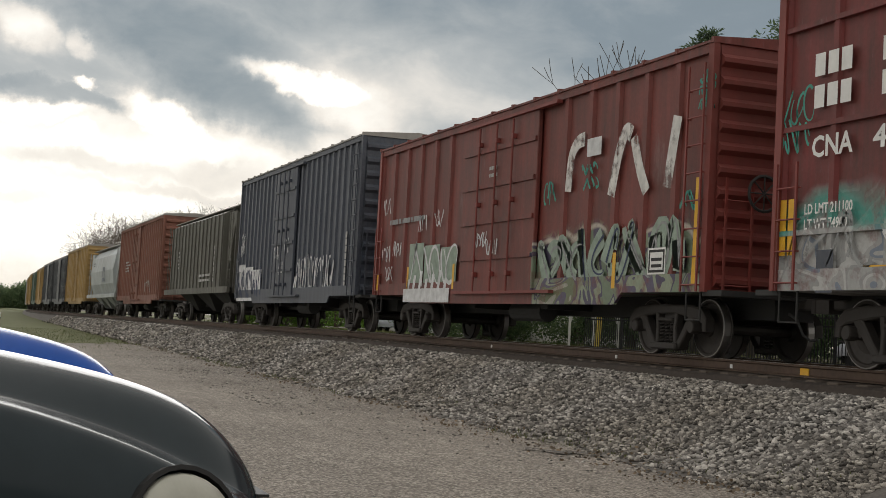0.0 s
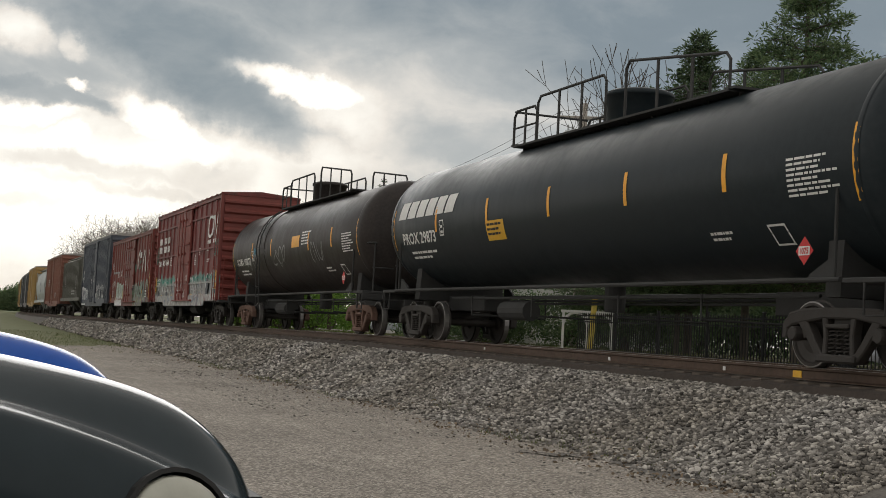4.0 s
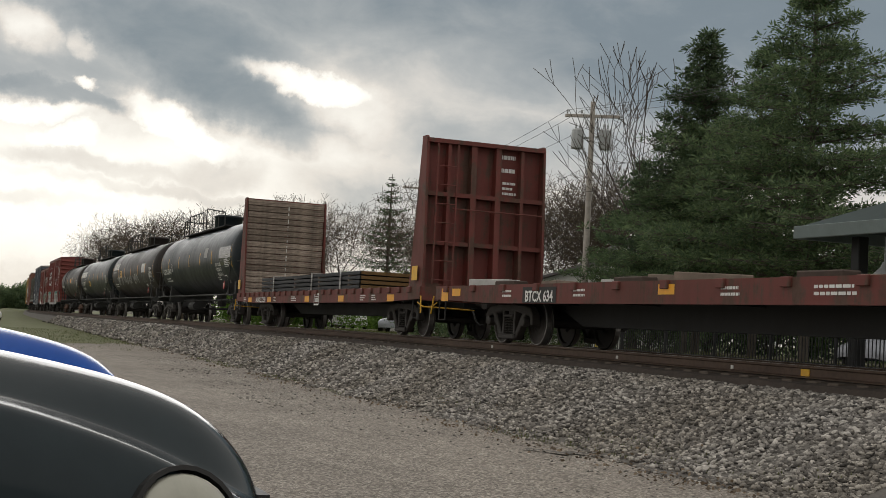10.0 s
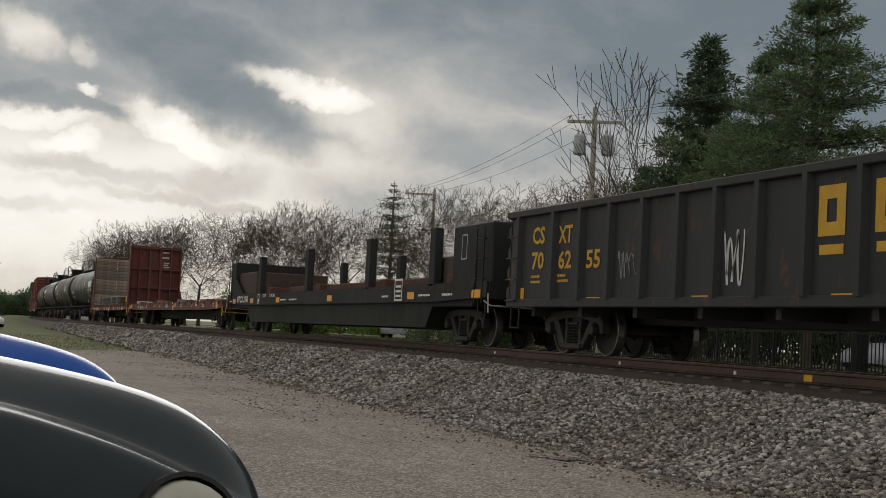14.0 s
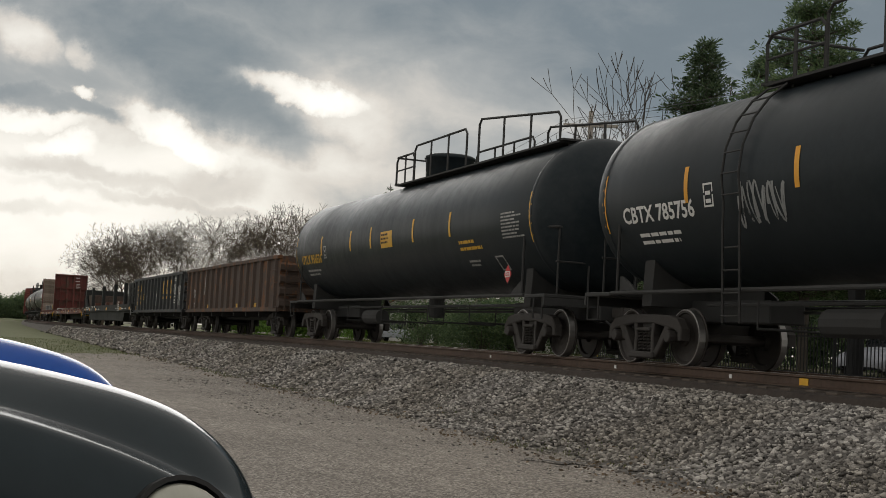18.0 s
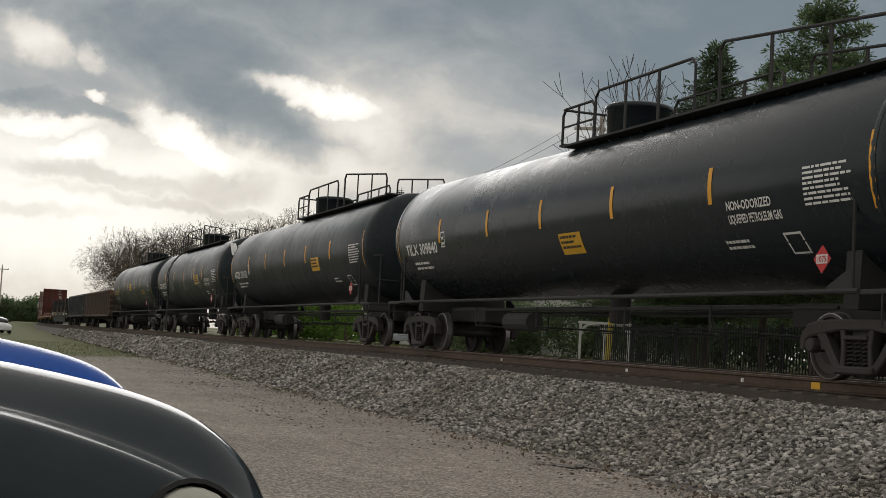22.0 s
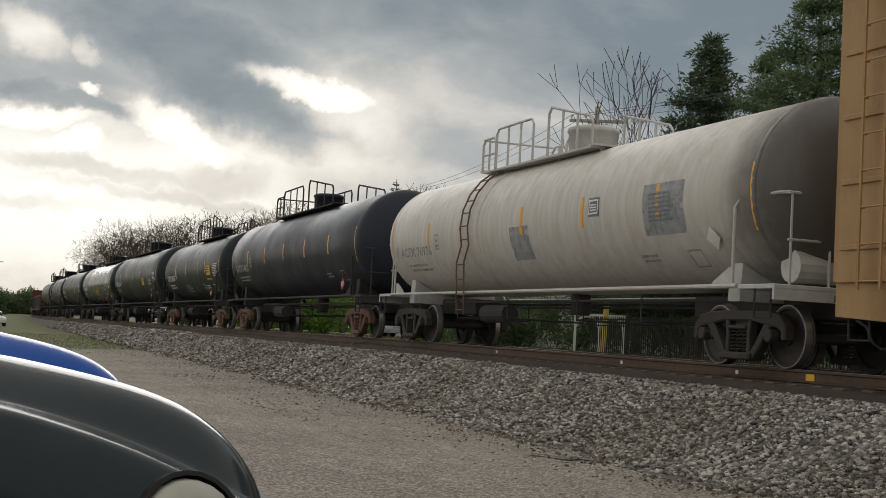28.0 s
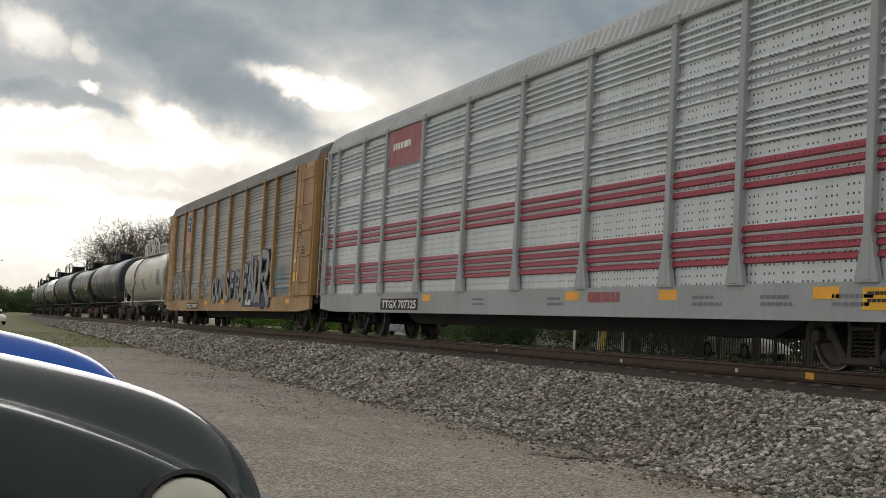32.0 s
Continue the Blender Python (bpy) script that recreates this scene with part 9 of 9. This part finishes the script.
# ---- cars ----
def car_body(profile, W, shoulder, hooded=False):
    """Lofts a body from the nose back; profile: (x, top at the middle, half width factor, floor), shoulder: how far the fender line lies below the top."""
    bm = B()
    rows = []
    for x, top, wf, low in profile:
        w = W * wf
        drop = shoulder * (0.5 + 0.5 * wf)
        half = [(0.0, top), (0.30 * w, top - drop * 0.10), (0.60 * w, top - drop * 0.42), (0.80 * w, top - drop * 0.78), (0.92 * w, top - drop * 1.05), (0.985 * w, top - drop * 1.4), (1.0 * w, max(low + 0.12, top - drop * 2.1)), (0.99 * w, low + 0.06), (0.9 * w, low)]
        if hooded:
            # domed hood, a creased valley and the fender's own shoulder below it
            k = (0.35 + 0.65 * wf) * min(1.0, (top - low) / 0.75)
            half = [(u * w, top - d * k) for u, d in ((0.0, 0.0), (0.16, 0.010), (0.32, 0.050), (0.47, 0.115), (0.575, 0.168), (0.61, 0.180), (0.66, 0.187), (0.78, 0.203), (0.83, 0.222), (0.90, 0.285), (0.96, 0.38))]
            half += [(w, max(low + 0.12, top - 0.48 * k)), (0.99 * w, low + 0.06), (0.9 * w, low)]
            # towards the nose the valley falls away faster than the dome
            dip = 0.10 * max(0.0, min(1.0, (x + 1.15) / 0.7)) * min(1.0, (top - low) / 0.8)
            half = [(u, z - dip * max(0.0, min(1.0, (u / w - 0.32) / 0.25))) for u, z in half[:-2]] + half[-2:]
        full = [(-y, z) for y, z in half[::-1]] + half[1:]
        rows.append([bm.verts.new((x, y, z)) for y, z in full])
    for p, q in zip(rows, rows[1:]):
        for i in range(len(p) - 1):
            bm.faces.new((p[i], p[i + 1], q[i + 1], q[i]))
    bm.faces.new(rows[0])
    bm.faces.new(rows[-1][::-1])
    bmesh.ops.recalc_face_normals(bm, faces=bm.faces)
    return bm


def smooth_part(name, bm, mat, parent, label="", levels=2):
    ob = part(name, bm, mat, parent, label, smooth=True)
    s = ob.modifiers.new("smooth", "SUBSURF")
    s.levels = s.render_levels = levels
    return ob


def near_car(name, label, m, mat, lift=0.0):
    """A high-nosed parked car whose nose points along +x from x = 0."""
    c = thing(name, label, "car", m)
    W = 0.90
    prof = [(0.0, 0.50, 0.62, 0.30), (-0.015, 0.60, 0.74, 0.24), (-0.07, 0.73, 0.83, 0.21), (-0.18, 0.86, 0.90, 0.2), (-0.32, 0.965, 0.95, 0.2), (-0.47, 1.04, 0.98, 0.2), (-0.75, 1.125, 1.0, 0.2),
            (-1.25, 1.215, 1.0, 0.2), (-1.5, 1.25, 1.0, 0.2), (-2.2, 1.0, 1.0, 0.2), (-3.4, 1.0, 1.0, 0.2), (-4.0, 1.02, 0.98, 0.22), (-4.25, 0.9, 0.92, 0.3), (-4.32, 0.6, 0.8, 0.35)]
    prof = [(x, z + lift, w, lo) for x, z, w, lo in prof]
    body = smooth_part("body", car_body(prof, W, 0.20, True), mat, c)
    cab = [(-1.28, 1.18, 0.80, 1.0), (-1.75, 1.50, 0.76, 1.0), (-2.1, 1.60, 0.74, 1.0), (-3.1, 1.62, 0.74, 1.0), (-3.8, 1.48, 0.74, 1.0), (-4.15, 1.0, 0.8, 0.95)]
    cab = [(x, z + lift, w, lo) for x, z, w, lo in cab]
    smooth_part("cabin_glass", car_body(cab, W, 0.12), M["car_glass"], c)
    roof = [(-1.95, 1.57, 0.70, 1.52), (-2.2, 1.64, 0.72, 1.55), (-3.1, 1.66, 0.72, 1.55), (-3.7, 1.54, 0.70, 1.47)]
    smooth_part("roof", car_body([(x, z + lift, w, lo + lift) for x, z, w, lo in roof], W, 0.05), mat, c)
    for s in (-1, 1):
        # headlight: a cloudy lens set into the corner of the fender
        bm = B()
        lathe(bm, [(0.0, 0.045), (0.10, 0.040), (0.16, 0.015), (0.175, -0.03), (0.175, -0.10), (0, -0.10)], 24)
        lens = part("headlight", bm, M["lamp_glass"], c, "cloudy headlight lens", Matrix.LocRotScale((-0.46, s * 0.865, 0.53), Vector((0.34, s * 0.88, 0.32)).to_track_quat("Z", "X"), (1.4, 1.4, 1.0)), smooth=True)
        bm = B()
        lathe(bm, [(0.178, -0.08), (0.20, -0.04), (0.196, 0.0), (0.18, 0.0)], 24)
        part("headlight_rim", bm, M["trim_black"], lens)
    bm = B()
    rbox(bm, -0.10, 0.045, -0.62, 0.62, 0.26, 0.42, 0.03)
    part("bumper", bm, M["trim_black"], c)
    bm = B()
    for k in range(5):
        box(bm, -0.05, 0.012, -0.36, 0.36, 0.45 + k * 0.035, 0.465 + k * 0.035)
    part("grille", bm, M["trim_black"], c)
    wheels4(c, W, (-0.85, -3.45), 0.33)
    return c


def wheels4(c, W, xs, r):
    for x in xs:
        for s in (-1, 1):
            mm = Matrix.Translation((x, s * (W - 0.10), r)) @ Matrix.Rotation(radians(-90 * s), 4, "X")
            bm = B()
            lathe(bm, [(r * 0.62, 0.10), (r * 0.95, 0.11), (r, 0.06), (r, -0.08), (r * 0.95, -0.11), (r * 0.62, -0.1)], 24, mm)
            wh = part("wheel", bm, M["tyre"], c, smooth=True)
            bm = B()
            lathe(bm, [(0, 0.085), (r * 0.15, 0.09), (r * 0.5, 0.075), (r * 0.63, 0.1), (r * 0.63, 0.0), (0, 0.0)], 16, mm)
            part("rim", bm, M["rimmetal"], wh, smooth=True)


near_car("parked_car", "black car with a glossy rounded hood and cloudy headlight", pose(1.54, 6.72, 0.0), M["car_black"], 0.02)
near_car("parked_car", "bright blue car parked beyond the black one", pose(1.56, 11.35, 0.0), M["car_blue"], 0.075)


def far_car(x, y, z, turn, mat, label, van=False):
    c = thing("van" if van else "sedan", label, "van" if van else "car", pose(x, y, z, 0, 0, turn))
    W = 0.88 if not van else 0.98
    if van:
        prof = [(0, 0.6, 0.85, 0.3), (-0.1, 0.95, 0.95, 0.25), (-0.8, 1.15, 1, 0.25), (-1.4, 2.0, 1, 0.25), (-5.2, 2.1, 1, 0.25), (-5.3, 1.9, 0.95, 0.3)]
        cab = [(-0.85, 1.2, 0.9, 1.1), (-1.35, 1.9, 0.88, 1.2), (-2.2, 1.92, 1.02, 1.25), (-2.25, 1.5, 1.02, 1.25)]
    else:
        prof = [(0, 0.5, 0.8, 0.3), (-0.08, 0.7, 0.92, 0.22), (-0.6, 0.84, 1, 0.2), (-1.3, 0.92, 1, 0.2), (-3.6, 0.95, 1, 0.2), (-4.4, 0.88, 0.95, 0.25), (-4.5, 0.6, 0.85, 0.3)]
        cab = [(-1.15, 0.92, 0.86, 0.8), (-1.9, 1.36, 0.72, 0.85), (-3.0, 1.38, 0.72, 0.85), (-3.8, 0.95, 0.84, 0.8)]
    smooth_part("body", car_body(prof, W, 0.14), mat, c, levels=1)
    smooth_part("cabin_glass", car_body(cab, W, 0.08), M["car_glass"], c, levels=1)
    wheels4(c, W, (-0.85, -3.6 if not van else -4.2), 0.33)
    return c


far_car(24.0, 31.0, BANK + 0.02, 200, M["car_silver"], "silver sedan parked behind the iron fence")
far_car(22.6, 21.6, BANK + 0.02, 100, M["car_blue"], "dark blue sedan parked behind the iron fence")
far_car(23.4, 26.0, BANK + 0.02, 80, M["car_silver"], "pale grey sedan parked behind the iron fence")
far_car(28.0, 82.0, BANK + 0.02, 62, M["car_silver"], "pale car parked on the far lawn")
far_car(3.4, 121.0, 0.0, 100, M["car_white"], "white car parked far down the verge")
VAN = far_car(30.7, 42.0, BANK + 0.02, -90, M["car_white"], "white van driving behind the iron fence", True)
ROAD_CAR = far_car(30.7, 46.0, BANK + 0.02, -90, M["car_white"], "white car driving behind the iron fence")


# ---- motion ----
def travel(t):
    """Metres that the train has gone at t seconds; it draws away at a nearly even 13.3 metres a second."""
    return 13.251 * t + 0.00525 * t * t


def motions():
    times = [0.0, 1 / 30] + list(range(1, 32)) + [32 - 1 / 30, 32.0]
    for c in CARS:
        y = c.matrix_world.translation.y
        walk(c, [(t, on_track(y + travel(t))) for t in times])
    walk(VAN, [(t, pose(30.7, 43.0 + 8.5 * (16.8 - t), BANK + 0.02, 0, 0, -90)) for t in times])
    walk(ROAD_CAR, [(t, pose(30.7, 45.0 + 10.5 * (32.0 - t), BANK + 0.02, 0, 0, -90)) for t in times])
    # the wheels roll without slip; all wheels of one end of a truck turn alike and share their keys
    for k in (1, -1):
        lead = WHEELS[k][0]
        walk(lead, [(i / 30, pose(0, k * 0.89, 0.457, -math.degrees(travel(i / 30) / 0.457) % 360, 0, 0)) for i in range(961)])
        keys = lead.animation_data
        for w in WHEELS[k][1:]:
            w.rotation_mode = "QUATERNION"
            a = w.animation_data_create()
            a.action = keys.action
            a.action_slot = keys.action_slot


motions()
